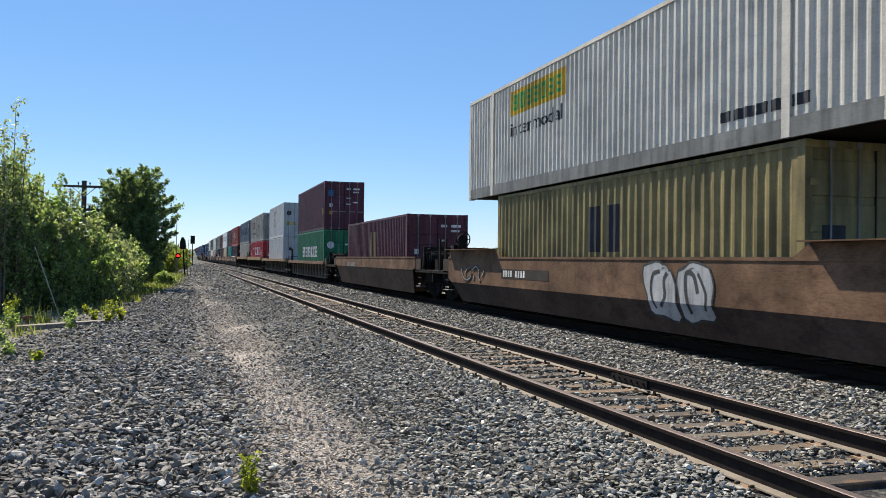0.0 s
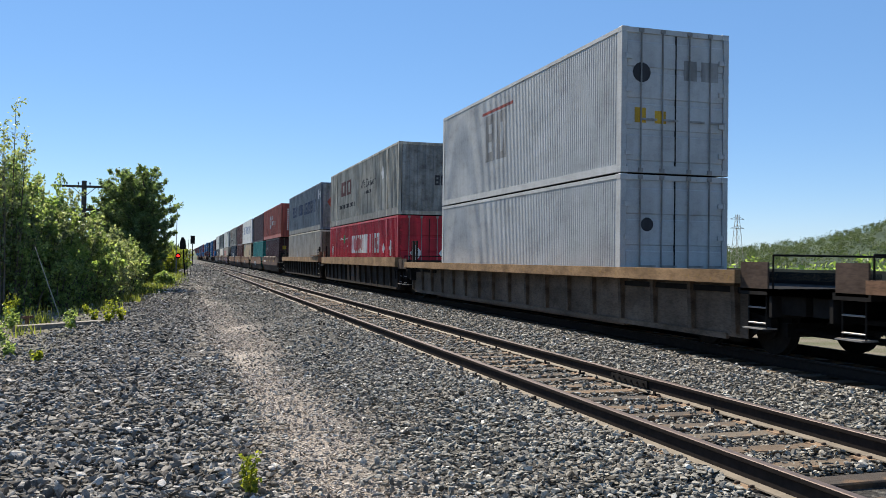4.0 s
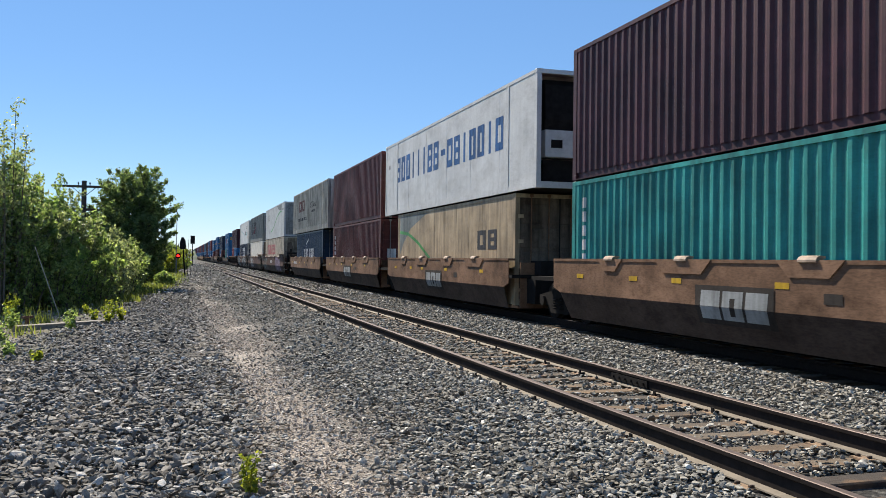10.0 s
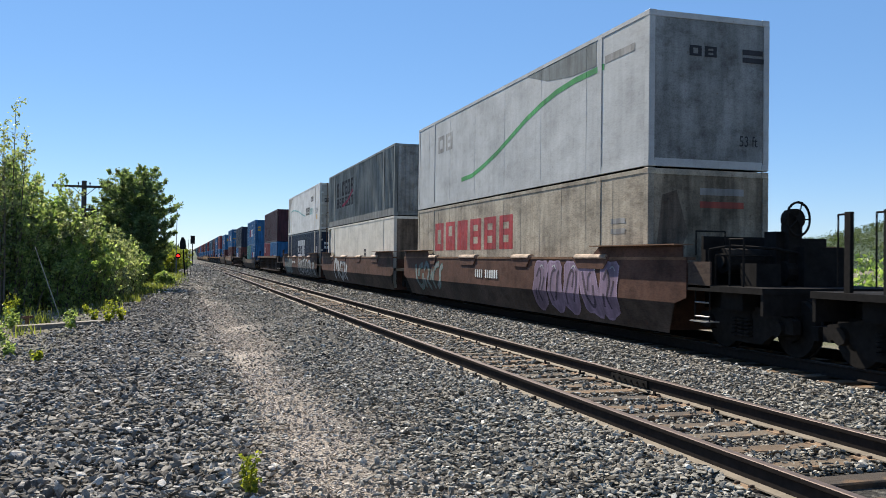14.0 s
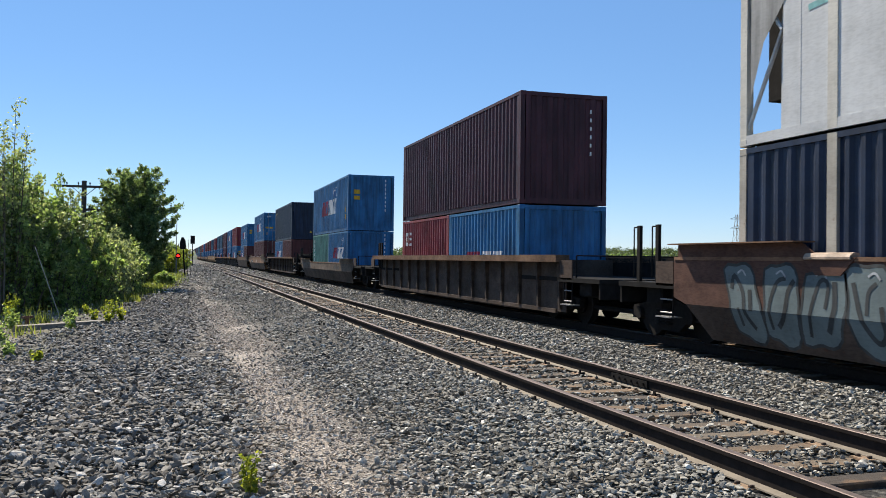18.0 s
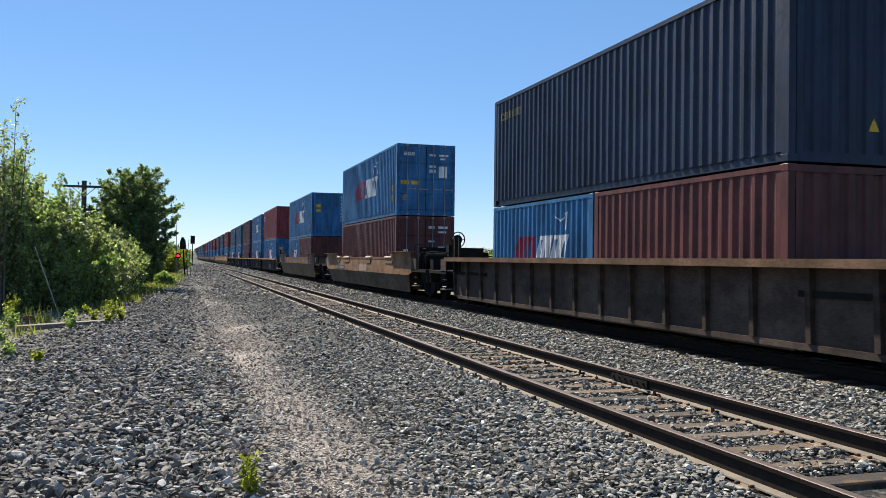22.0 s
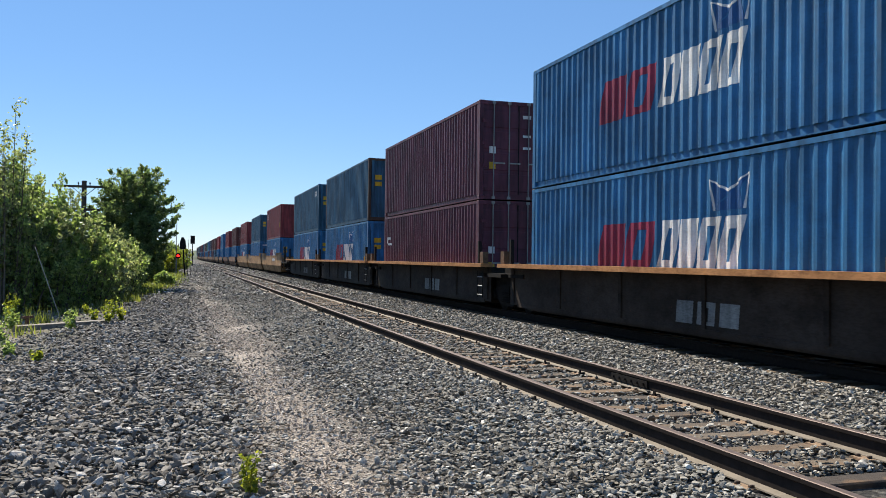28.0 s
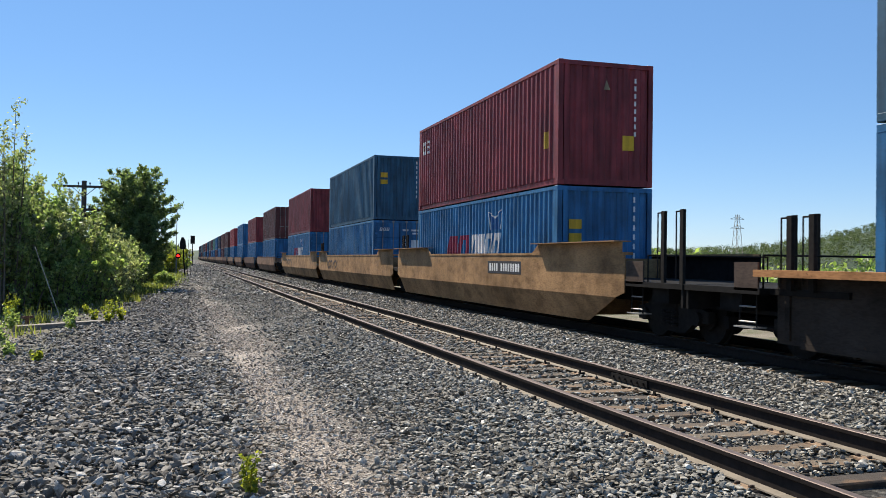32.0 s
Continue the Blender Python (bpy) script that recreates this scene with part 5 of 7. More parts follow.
stack(165.65, ("white", "white smooth 53-foot refrigerated container with large blue lettering", dict(length=B53, style="smooth", front="unit", marks=[("blue_lettering", "ink_navy", blocks(1.9, 7.9, 1.25, 2.2, 8, "nooiiine") + [rect(8.0, 8.5, 1.65, 1.85)] + blocks(8.7, 14.0, 1.2, 2.1, 7, "rniooir")), ("number_bar", "ink_grey", [rect(0.5, 0.8, 1.9, 2.05)])])),
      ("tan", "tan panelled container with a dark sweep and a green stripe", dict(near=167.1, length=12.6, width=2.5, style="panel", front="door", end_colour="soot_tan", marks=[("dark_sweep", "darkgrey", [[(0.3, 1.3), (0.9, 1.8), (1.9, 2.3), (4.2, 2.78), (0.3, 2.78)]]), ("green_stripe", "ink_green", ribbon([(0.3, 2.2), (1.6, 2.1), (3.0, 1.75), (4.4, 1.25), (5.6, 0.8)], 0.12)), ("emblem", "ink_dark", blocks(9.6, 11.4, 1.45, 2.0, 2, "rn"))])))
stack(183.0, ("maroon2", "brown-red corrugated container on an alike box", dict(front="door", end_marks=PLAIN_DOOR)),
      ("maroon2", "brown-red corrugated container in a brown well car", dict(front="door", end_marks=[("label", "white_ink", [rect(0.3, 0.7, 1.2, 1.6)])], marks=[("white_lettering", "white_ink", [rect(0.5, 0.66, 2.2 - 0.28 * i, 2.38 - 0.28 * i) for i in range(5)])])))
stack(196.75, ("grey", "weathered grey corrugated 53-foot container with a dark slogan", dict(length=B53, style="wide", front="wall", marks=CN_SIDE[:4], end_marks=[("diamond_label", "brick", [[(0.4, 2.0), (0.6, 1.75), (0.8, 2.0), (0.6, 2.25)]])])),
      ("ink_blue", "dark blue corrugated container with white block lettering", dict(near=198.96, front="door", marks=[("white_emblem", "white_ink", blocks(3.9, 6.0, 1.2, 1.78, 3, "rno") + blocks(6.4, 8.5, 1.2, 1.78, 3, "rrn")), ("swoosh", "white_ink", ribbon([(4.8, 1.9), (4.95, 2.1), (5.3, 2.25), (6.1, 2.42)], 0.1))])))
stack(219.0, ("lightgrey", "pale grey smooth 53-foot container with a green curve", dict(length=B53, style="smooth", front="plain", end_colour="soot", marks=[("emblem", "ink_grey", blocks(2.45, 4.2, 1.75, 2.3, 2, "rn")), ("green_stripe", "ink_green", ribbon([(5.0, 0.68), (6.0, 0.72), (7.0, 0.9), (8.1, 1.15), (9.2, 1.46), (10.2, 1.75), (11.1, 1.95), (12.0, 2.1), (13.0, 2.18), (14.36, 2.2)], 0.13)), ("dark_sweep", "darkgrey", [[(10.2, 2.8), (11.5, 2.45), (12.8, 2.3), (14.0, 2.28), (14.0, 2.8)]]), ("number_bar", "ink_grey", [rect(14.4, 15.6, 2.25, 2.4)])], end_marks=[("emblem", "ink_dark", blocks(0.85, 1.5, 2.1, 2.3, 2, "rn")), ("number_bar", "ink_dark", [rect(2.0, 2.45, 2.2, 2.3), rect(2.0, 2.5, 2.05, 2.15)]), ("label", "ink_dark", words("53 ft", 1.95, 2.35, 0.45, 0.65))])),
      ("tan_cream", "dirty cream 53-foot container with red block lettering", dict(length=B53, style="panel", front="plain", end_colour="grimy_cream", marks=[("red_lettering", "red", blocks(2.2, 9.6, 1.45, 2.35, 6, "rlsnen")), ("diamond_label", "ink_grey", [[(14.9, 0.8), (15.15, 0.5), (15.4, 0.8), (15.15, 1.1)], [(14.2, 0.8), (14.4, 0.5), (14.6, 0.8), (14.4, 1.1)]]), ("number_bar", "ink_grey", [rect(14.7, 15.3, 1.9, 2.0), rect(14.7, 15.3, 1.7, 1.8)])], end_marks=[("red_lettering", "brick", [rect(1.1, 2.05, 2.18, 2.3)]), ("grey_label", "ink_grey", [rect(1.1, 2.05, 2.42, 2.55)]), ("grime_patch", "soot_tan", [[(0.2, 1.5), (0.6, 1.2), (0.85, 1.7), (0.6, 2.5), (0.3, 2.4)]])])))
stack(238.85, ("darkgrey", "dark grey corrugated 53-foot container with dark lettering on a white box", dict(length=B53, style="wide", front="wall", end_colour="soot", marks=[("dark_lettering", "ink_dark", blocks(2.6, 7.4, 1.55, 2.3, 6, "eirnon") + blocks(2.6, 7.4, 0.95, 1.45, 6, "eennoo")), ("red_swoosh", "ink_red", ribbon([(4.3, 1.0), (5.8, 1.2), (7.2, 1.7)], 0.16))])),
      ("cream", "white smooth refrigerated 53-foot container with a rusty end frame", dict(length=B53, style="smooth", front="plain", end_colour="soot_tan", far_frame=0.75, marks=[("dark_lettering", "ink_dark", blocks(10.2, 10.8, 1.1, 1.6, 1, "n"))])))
stack(258.45, ("white", "white smooth 53-foot refrigerated container with a teal curve", dict(length=B53, style="smooth", front="door", post="cream", end_colour="dull_cream", far_frame=0.8, marks=[("dark_lettering", "ink_dark", blocks(9.9, 11.7, 1.12, 1.62, 5, "rnoer")), ("teal_lettering", "ink_teal", blocks(11.8, 13.45, 1.1, 1.5, 4, "rrri")), ("emblem", "ink_dark", blocks(12.3, 13.4, 1.93, 2.25, 2, "rn")), ("teal_curve", "ink_teal", ribbon([(1.5, 1.75), (2.8, 1.82), (4.2, 1.75), (5.9, 1.6), (7.6, 1.35), (9.6, 1.1)], 0.09)), ("grey_sweep", "ink_grey", [[(0.25, 0.7), (0.55, 1.5), (1.2, 2.2), (2.6, 2.78), (0.25, 2.78)]]), ("size_mark", "ink_dark", words("53 ft", 14.55, 15.4, 1.1, 1.42)), ("orange_label", "ink_yellow", [rect(14.75, 15.15, 0.7, 1.0)])], end_marks=[("dark_lettering", "ink_dark", blocks(0.3, 1.5, 1.7, 1.95, 8, "rnoe")), ("size_mark", "ink_dark", words("53 ft", 0.35, 1.0, 0.75, 1.0)), ("emblem", "ink_dark", blocks(0.7, 1.2, 2.1, 2.25, 2, "rn"))])),
      ("navy", "dark navy corrugated 53-foot container with a white name panel", dict(length=B53, style="iso", front="door", post="dull_cream", end_colour="navy", marks=[("white_emblem", "white_ink", [rect(5.9, 9.5, 1.15, 2.4)]), ("panel_lettering", "navy", blocks(6.0, 9.45, 1.42, 2.0, 8, "rniroiio")), ("white_lettering", "white_ink", blocks(14.6, 15.2, 1.5, 1.9, 2, "en") + blocks(14.6, 15.2, 1.0, 1.4, 2, "ne"))], end_marks=[("number_bar", "white_ink", [rect(0.3, 0.7, 2.0, 2.15), rect(0.3, 0.95, 1.75, 1.9)])])))
pair(283.84, ("cai", "faded red 20-foot container with white emblem", dict(front="wall", marks=[("white_emblem", "white_ink", blocks(0.45, 1.4, 1.65, 2.15, 2, "rn"))])), ("blue", "blue 20-foot container with red and white lettering", dict(front="wall", marks=[("red_emblem", "ink_red", blocks(1.6, 2.9, 0.9, 1.4, 2, "sk", 0.25, 0.9)), ("white_emblem", "white_ink", blocks(3.0, 4.7, 0.9, 1.4, 4, "ksko", 0.25, 0.88))])))
container(283.84, Z0 + STD + 0.021, B40, HC, "plum", "dark maroon corrugated 40-foot container across two short boxes", front="wall", end_marks=[("number_bar", "white_ink", [rect(1.95, 2.0, 2.4 - 0.22 * i, 2.5 - 0.22 * i) for i in range(6)])])
pair(307.7, ("sea", "faded sea-green 20-foot container with white lettering", dict(front="wall", marks=[("white_lettering", "white_ink", [rect(0.55, 0.75, 2.1 - 0.28 * i, 2.3 - 0.28 * i) for i in range(6)])])), ("blue", "blue 20-foot container with red and white lettering", dict(front="wall", end_marks=WALL_MARKS[:1], marks=SHORT_LINE)))
container(307.7, Z0 + STD + 0.021, B40, HC, "blue", "blue corrugated 40-foot container with red and white lettering", front="wall", end_marks=WALL_MARKS, marks=mark_line(1.05))
pair(331.57, ("blue", "blue 20-foot container with red and white lettering", dict(front="wall", marks=SHORT_LINE)), ("maroon2", "brown-red corrugated 20-foot container in a well", dict(front="wall")))
container(331.57, Z0 + STD + 0.021, B40, HC, "navy", "dark navy corrugated 40-foot container across two short boxes", front="wall", marks=[("white_lettering", "olive", blocks(0.5, 1.9, 2.3, 2.5, 6, "reo"))], end_marks=[("yellow_label", "ink_yellow", [[(1.4, 0.5), (1.6, 0.5), (1.5, 0.7)]]), ("number_bar", "white_ink", [rect(1.95, 2.0, 2.4 - 0.22 * i, 2.5 - 0.22 * i) for i in range(6)])])
stack(355.1, ("blue", "blue corrugated 40-foot container with red and white lettering", dict(front="door", end_marks=DOOR_MARKS, marks=mark_line(1.05))), ("maroon2", "brown-red corrugated container in a tan well car", dict(front="door", end_marks=PLAIN_DOOR)))
pair(378.82, ("blue", "blue 20-foot container with red and white lettering", dict(front="wall", marks=SHORT_LINE)), ("maroon2", "brown-red 20-foot container with a blue sticker", dict(front="wall", marks=[("sticker", "blue", [rect(1.0, 1.3, 1.6, 2.0)])])))
container(378.82, Z0 + STD + 0.021, B40, HC, "blue", "blue corrugated 40-foot container with red and white lettering", front="wall", end_marks=WALL_MARKS, marks=mark_line(1.05))
stack(400.8, ("cai", "faded red corrugated container on a blue box", dict(front="wall", end_marks=[("yellow_label", "ink_yellow", [rect(1.6, 1.9, 0.7, 1.05)])], marks=[("white_emblem", "white_ink", blocks(0.45, 1.4, 1.95, 2.4, 2, "rn")), ("yellow_label", "ink_yellow", [rect(11.3, 11.6, 0.9, 1.3)])])), ("blue", "blue corrugated container with red and white lettering", dict(front="wall", end_marks=WALL_MARKS, marks=mark_line(1.05))))
stack(416.44, ("blue", "blue corrugated 40-foot container with red and white lettering", dict(front="door", end_marks=DOOR_MARKS, marks=mark_line(1.05))), ("blue", "blue corrugated container with red and white lettering", dict(front="wall", end_marks=WALL_MARKS, marks=mark_line(1.05))))
stack(432.62, ("maroon", "purple-maroon corrugated container on an alike box", dict(front="door", end_marks=PLAIN_DOOR)), ("maroon", "purple-maroon corrugated container in an orange-silled well car", dict(front="door", end_marks=PLAIN_DOOR[1:], marks=[("white_emblem", "white_ink", [rect(0.4, 1.1, 1.95, 2.05), rect(0.4, 0.6, 1.8, 1.95), rect(0.6, 1.3, 1.72, 1.8)])])))
stack(448.21, ("blue2", "weathered dull blue container with rusty corner posts on a blue box", dict(front="wall", post="car_dark", end_marks=WALL_MARKS)), ("blue", "blue corrugated container with red and white lettering", dict(front="wall", end_marks=WALL_MARKS, marks=mark_line(1.05))))
stack(463.44, ("blue2", "weathered dull blue container on a blue box", dict(front="wall", end_marks=WALL_MARKS, marks=[("white_emblem", "white_ink", blocks(10.5, 11.4, 2.2, 2.5, 3, "ern"))])), ("blue", "blue corrugated container with red and white lettering", dict(front="wall", end_marks=WALL_MARKS, marks=mark_line(1.05))))
stack(485.2, ("cai", "faded red corrugated container on a blue box", dict(front="wall", end_marks=[("yellow_label", "ink_yellow", [rect(1.65, 1.95, 0.85, 1.2)]), ("number_bar", "white_ink", [rect(1.95, 2.0, 2.45 - 0.18 * i, 2.56 - 0.18 * i) for i in range(8)]), ("warning_label", "tan", [[(1.15, 2.25), (1.32, 2.25), (1.22, 2.48)]])], marks=[("white_emblem", "white_ink", blocks(0.45, 1.4, 1.95, 2.4, 2, "rn")), ("yellow_label", "ink_yellow", [rect(11.3, 11.6, 0.9, 1.3)])])), ("blue", "blue corrugated container with red and white lettering", dict(front="wall", end_marks=WALL_MARKS, marks=mark_line(1.05))))
stack(505.1, ("blue2", "weathered dull blue container on a blue box", dict(front="wall", end_marks=WALL_MARKS)), ("blue", "blue corrugated container in a yellow well car", dict(front="door", end_marks=DOOR_MARKS[:2])))
stack(525.1, ("cai", "faded red corrugated container on a blue box", dict(front="wall")), ("blue", "blue corrugated container in a yellow well car", dict(front="door", marks=mark_line(1.05))))
stack(547.5, ("maroon2", "brown-red container on a blue box", dict(front="door")), ("blue", "blue container in a well car", dict(front="wall")))

FAR = [(569.0, "cai", "blue"), (590.5, "blue", "blue"), (611.0, "red", "blue"), (631.0, "maroon2", "blue2"), (647.0, "maroon2", "maroon"), (663.0, "navy", "blue"), (679.0, "blue", "maroon"), (695.0, "sea", "blue"), (711.0, "maroon", "blue"), (727.0, "darkgrey", "maroon2"), (748.0, "blue2", "blue"), (769.0, "cai", "navy"), (785.0, "navy", "blue"), (801.0, "maroon2", "blue2"), (817.0, "blue2", "navy"), (838.0, "darkgrey", "maroon"), (859.0, "navy", "blue2"), (880.0, "maroon", "navy")]
for at, c_top, c_low in FAR:
    container(at, Z0, B40, HC, c_low, "%s container low in a distant well car" % PAINT[c_low].name.replace("_paint", "").replace("_", " "), style="iso", front="plain", simple=True)
    container(at, Z0 + HC + 0.021, B40, HC, c_top, "%s container on top of a distant stack" % PAINT[c_top].name.replace("_paint", "").replace("_", " "), style="iso", front="plain", simple=True)

BROWN, YEL, BLK = "weathered brown well car with smooth slanting sides", "dirty yellow well car with smooth slanting sides", "black ribbed well car with a worn orange top chord"


def tt(u0, v0=0.95, v1=1.25):
    """Panel with three pale block marks."""
    return [("dark_panel", "stencil_panel", [rect(u0, u0 + 1.95, v0 - 0.08, 0.698), rect(u0, u0 + 1.95, 0.702, v1 + 0.08)] if v0 < 0.6 and v1 > 0.8 else [rect(u0, u0 + 1.95, v0 - 0.08, v1 + 0.08)]), ("white_emblem", "pale_line", folded(blocks(u0 + 0.12, u0 + 1.85, v0, v1, 3, "sos", 0.12, 0.88)))]


def bars(u0, n, v0=0.95, v1=1.12, ink="ink_dark"):
    return [("number_bar", ink, [rect(u0 + 0.17 * i, u0 + 0.17 * i + 0.11, v0, v1) for i in range(n) if i != 4])]


def yellow_tags(n):
    return [("yellow_label", "ink_yellow", [rect(u, u + 0.3, 1.03, 1.12) for u in (1.2, n * 0.28, n * 0.4, n * 0.62, n - 1.4)]), ("dark_label", "stencil_panel", [rect(u, u + 0.34, 0.86, 1.0) for u in (n * 0.7,)])]


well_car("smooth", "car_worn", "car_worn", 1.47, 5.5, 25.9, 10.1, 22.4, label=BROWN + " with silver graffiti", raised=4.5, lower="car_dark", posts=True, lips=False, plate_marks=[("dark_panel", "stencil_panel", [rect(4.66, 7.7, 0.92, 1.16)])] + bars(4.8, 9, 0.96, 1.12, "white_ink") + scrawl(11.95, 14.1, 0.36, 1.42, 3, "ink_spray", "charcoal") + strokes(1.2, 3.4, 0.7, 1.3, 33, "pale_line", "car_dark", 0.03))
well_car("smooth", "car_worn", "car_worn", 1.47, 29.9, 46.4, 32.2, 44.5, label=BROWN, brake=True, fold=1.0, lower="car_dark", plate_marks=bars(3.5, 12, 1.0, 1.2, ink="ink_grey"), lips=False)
well_car("ribbed", "car_umber", "car_brown", 1.19, 50.3, 67.2, 52.2, 64.5, label="grey-brown ribbed well car with a pale top chord", brake=True, posts=True, sill_h=0.17)
well_car("ribbed", "car_umber", "sill_yellow", 1.28, 69.8, 89.8, 74.0, 86.3, label="brown ribbed well car with a yellowish top chord", posts=True, sill_h=0.2)
well_car("ribbed", "car_black", "sill_yellow", 1.45, 91.2, 109.3, 92.0, 108.2, (True, True), label="dark ribbed well car with a dirty yellow top chord", links=(False, True), sill_h=0.36, chord=1.6, plate_marks=[("patched_panel", "car_worn", [rect(6.8, 9.75, 0.3, 1.05)]), ("dark_emblem", "ink_dark", blocks(7.9, 9.4, 0.52, 0.95, 3, "oso", 0.1, 0.8))])
well_car("ribbed", "car_black", "sill_yellow", 1.45, 110.6, 130.0, 111.7, 128.0, (False, True), raised=2.8, label="dark ribbed well car with a dirty yellow top chord", links=(True, False), sill_h=0.3, chord=1.6, posts=True)
for i, (u, v) in enumerate(((135.81, 147.95), (151.25, 163.45), (167.1, 179.7), (183.0, 195.2), (198.96, 211.1))):
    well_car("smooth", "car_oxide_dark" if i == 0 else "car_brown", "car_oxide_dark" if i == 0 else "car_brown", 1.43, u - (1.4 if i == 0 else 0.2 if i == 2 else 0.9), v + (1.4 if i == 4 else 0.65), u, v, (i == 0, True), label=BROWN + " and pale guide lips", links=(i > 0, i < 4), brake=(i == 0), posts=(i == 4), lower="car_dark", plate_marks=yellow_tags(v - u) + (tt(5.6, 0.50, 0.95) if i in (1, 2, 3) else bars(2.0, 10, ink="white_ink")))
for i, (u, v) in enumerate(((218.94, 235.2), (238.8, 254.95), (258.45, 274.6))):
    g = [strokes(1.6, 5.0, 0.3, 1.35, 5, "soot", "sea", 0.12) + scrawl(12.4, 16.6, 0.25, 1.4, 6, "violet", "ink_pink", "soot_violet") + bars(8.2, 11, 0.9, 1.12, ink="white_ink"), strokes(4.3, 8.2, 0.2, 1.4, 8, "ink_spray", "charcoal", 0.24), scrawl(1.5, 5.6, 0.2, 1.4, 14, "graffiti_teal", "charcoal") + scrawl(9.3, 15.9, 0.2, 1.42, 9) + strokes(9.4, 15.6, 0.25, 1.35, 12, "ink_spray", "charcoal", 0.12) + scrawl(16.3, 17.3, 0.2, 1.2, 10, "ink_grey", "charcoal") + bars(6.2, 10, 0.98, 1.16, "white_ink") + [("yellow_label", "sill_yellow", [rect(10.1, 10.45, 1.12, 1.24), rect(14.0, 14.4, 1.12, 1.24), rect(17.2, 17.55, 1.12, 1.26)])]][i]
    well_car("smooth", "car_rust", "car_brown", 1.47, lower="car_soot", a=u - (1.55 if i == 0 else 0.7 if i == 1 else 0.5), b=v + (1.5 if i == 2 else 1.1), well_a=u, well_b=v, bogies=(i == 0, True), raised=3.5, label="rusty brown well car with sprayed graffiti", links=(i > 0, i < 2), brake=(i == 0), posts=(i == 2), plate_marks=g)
well_car("ribbed", "car_soot", "car_worn", 1.52, 280.8, 299.9, 283.8, 296.1, label="sooty brown ribbed well car", posts=True, sill_h=0.16)
well_car("smooth", "car_umber", "car_worn", 1.15, 304.7, 323.2, 307.7, 319.9, fold=0.72, lower="car_soot", raised=4.0, label="sooty brown well car with smooth slanting sides", far_raised=False, lips=False, posts=True, plate_marks=bars(13.3, 9, 0.8, 1.0, ink="ink_dark"))
well_car("ribbed", "car_soot", "car_worn", 1.45, 328.2, 347.3, 331.6, 343.8, label="sooty brown ribbed well car", brake=True, posts=True, sill_h=0.12)
well_car("smooth", "car_tan", "car_tan", 1.44, 351.6, 370.4, 355.0, 367.3, raised=3.5, fold=0.80, lower="car_umber", lip_at=(0.14, 0.36, 0.63, 0.77), label="tan-brown well car with smooth sides and pale guide lips", brake=True, plate_marks=[("pale_emblem", "lip", blocks(9.2, 10.9, 0.84, 1.12, 3, "sss", 0.2, 0.97))] + [("dark_panel", "stencil_panel", [rect(2.8, 5.5, 0.83, 1.05)])] + bars(2.95, 14, 0.87, 1.01, "ink_grey"))
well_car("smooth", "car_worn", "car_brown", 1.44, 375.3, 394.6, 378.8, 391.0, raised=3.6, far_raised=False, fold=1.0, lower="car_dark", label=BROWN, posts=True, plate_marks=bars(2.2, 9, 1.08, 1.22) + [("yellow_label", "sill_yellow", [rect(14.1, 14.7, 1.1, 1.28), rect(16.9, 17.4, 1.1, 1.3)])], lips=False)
for i, u in enumerate((400.8, 416.44, 432.62, 448.21, 463.44)):
    well_car("ribbed", "car_black", "sill_orange", 1.29, u - (2.9 if i == 0 else 1.3), u + B40 + (1.9 if i == 4 else 1.4), u, u + B40, (i == 0, True), label=BLK, links=(i > 0, i < 4), brake=(i == 0), posts=(i == 4), sill_h=0.10, flat_ribs=True, chord=1.6, plate_marks=[("pale_emblem", "soot", blocks(8.0, 9.9, 0.36, 0.74, 3, "sos", 0.1, 0.8))])
for i, u in enumerate((485.2, 505.1, 525.1)):
    well_car("smooth", "car_yellow", "car_yellow", 1.56, u - (3.7 if i == 0 else 5.0), u + B40 + 1.9, u, u + B40, (i == 0, True), raised=4.5 if i == 0 else 3.0, label=YEL, links=(i > 0, i < 2), posts="near", lips=False, far_raised=False, cut=1.9, plate_marks=[("dark_panel", "ink_dark", [rect(10.2, 12.6, 1.04, 1.36)])] + bars(10.35, 13, 1.1, 1.3, "white_ink") if i == 0 else strokes(3.0, 6.5, 0.75, 1.35, 20 + i, "ink_dark", "car_worn", 0.07))
well_car("smooth", "car_brown", "car_brown", 1.45, 545.0, 563.0, 547.5, 559.7, label=BROWN, lips=False)
for i, (at, *_rest) in enumerate(FAR):
    well_car("smooth", "car_brown" if i % 3 else "car_rust", "car_brown", 1.4, at - 1.6, at + B40 + 1.6, at, at + B40, label="distant brown well car", simple=True, lips=False)


# ---- vegetation ----
def leaf_cloud(name, centres, spread, per, size, seed, droop=0.0, squash=0.85):
    """Many small folded leaves in uneven clumps round the given centres."""
    r = np.random.RandomState(seed)
    c = np.repeat(np.asarray(centres, float), per, axis=0)
    s = np.repeat(np.asarray(spread, float), per)
    d = r.normal(size=c.shape)
    d /= np.linalg.norm(d, axis=1)[:, None]
    rad = s * r.uniform(0.15, 1.0, len(c)) ** 0.55
    p = c + d * rad[:, None] * np.array([1, 1, squash])
    p[:, 2] -= droop * rad
    n = len(p)
    rot = rotations(n, r)
    l = size * r.uniform(0.6, 1.3, n)
    shape = np.array([[0, -0.5, 0], [0.32, 0.0, 0.07], [0, 0.5, 0], [-0.32, 0.0, 0.07]])
    v = np.einsum("nij,kj->nki", rot, shape) * l[:, None, None] + p[:, None, :]
    f = np.arange(n * 4).reshape(n, 4)
    f = np.concatenate([f[:, [0, 1, 2]], f[:, [0, 2, 3]]])
    return fast_mesh(name, v.reshape(-1, 3), f)


SWAY = []            # (crown, its place, how far it leans, its beat)


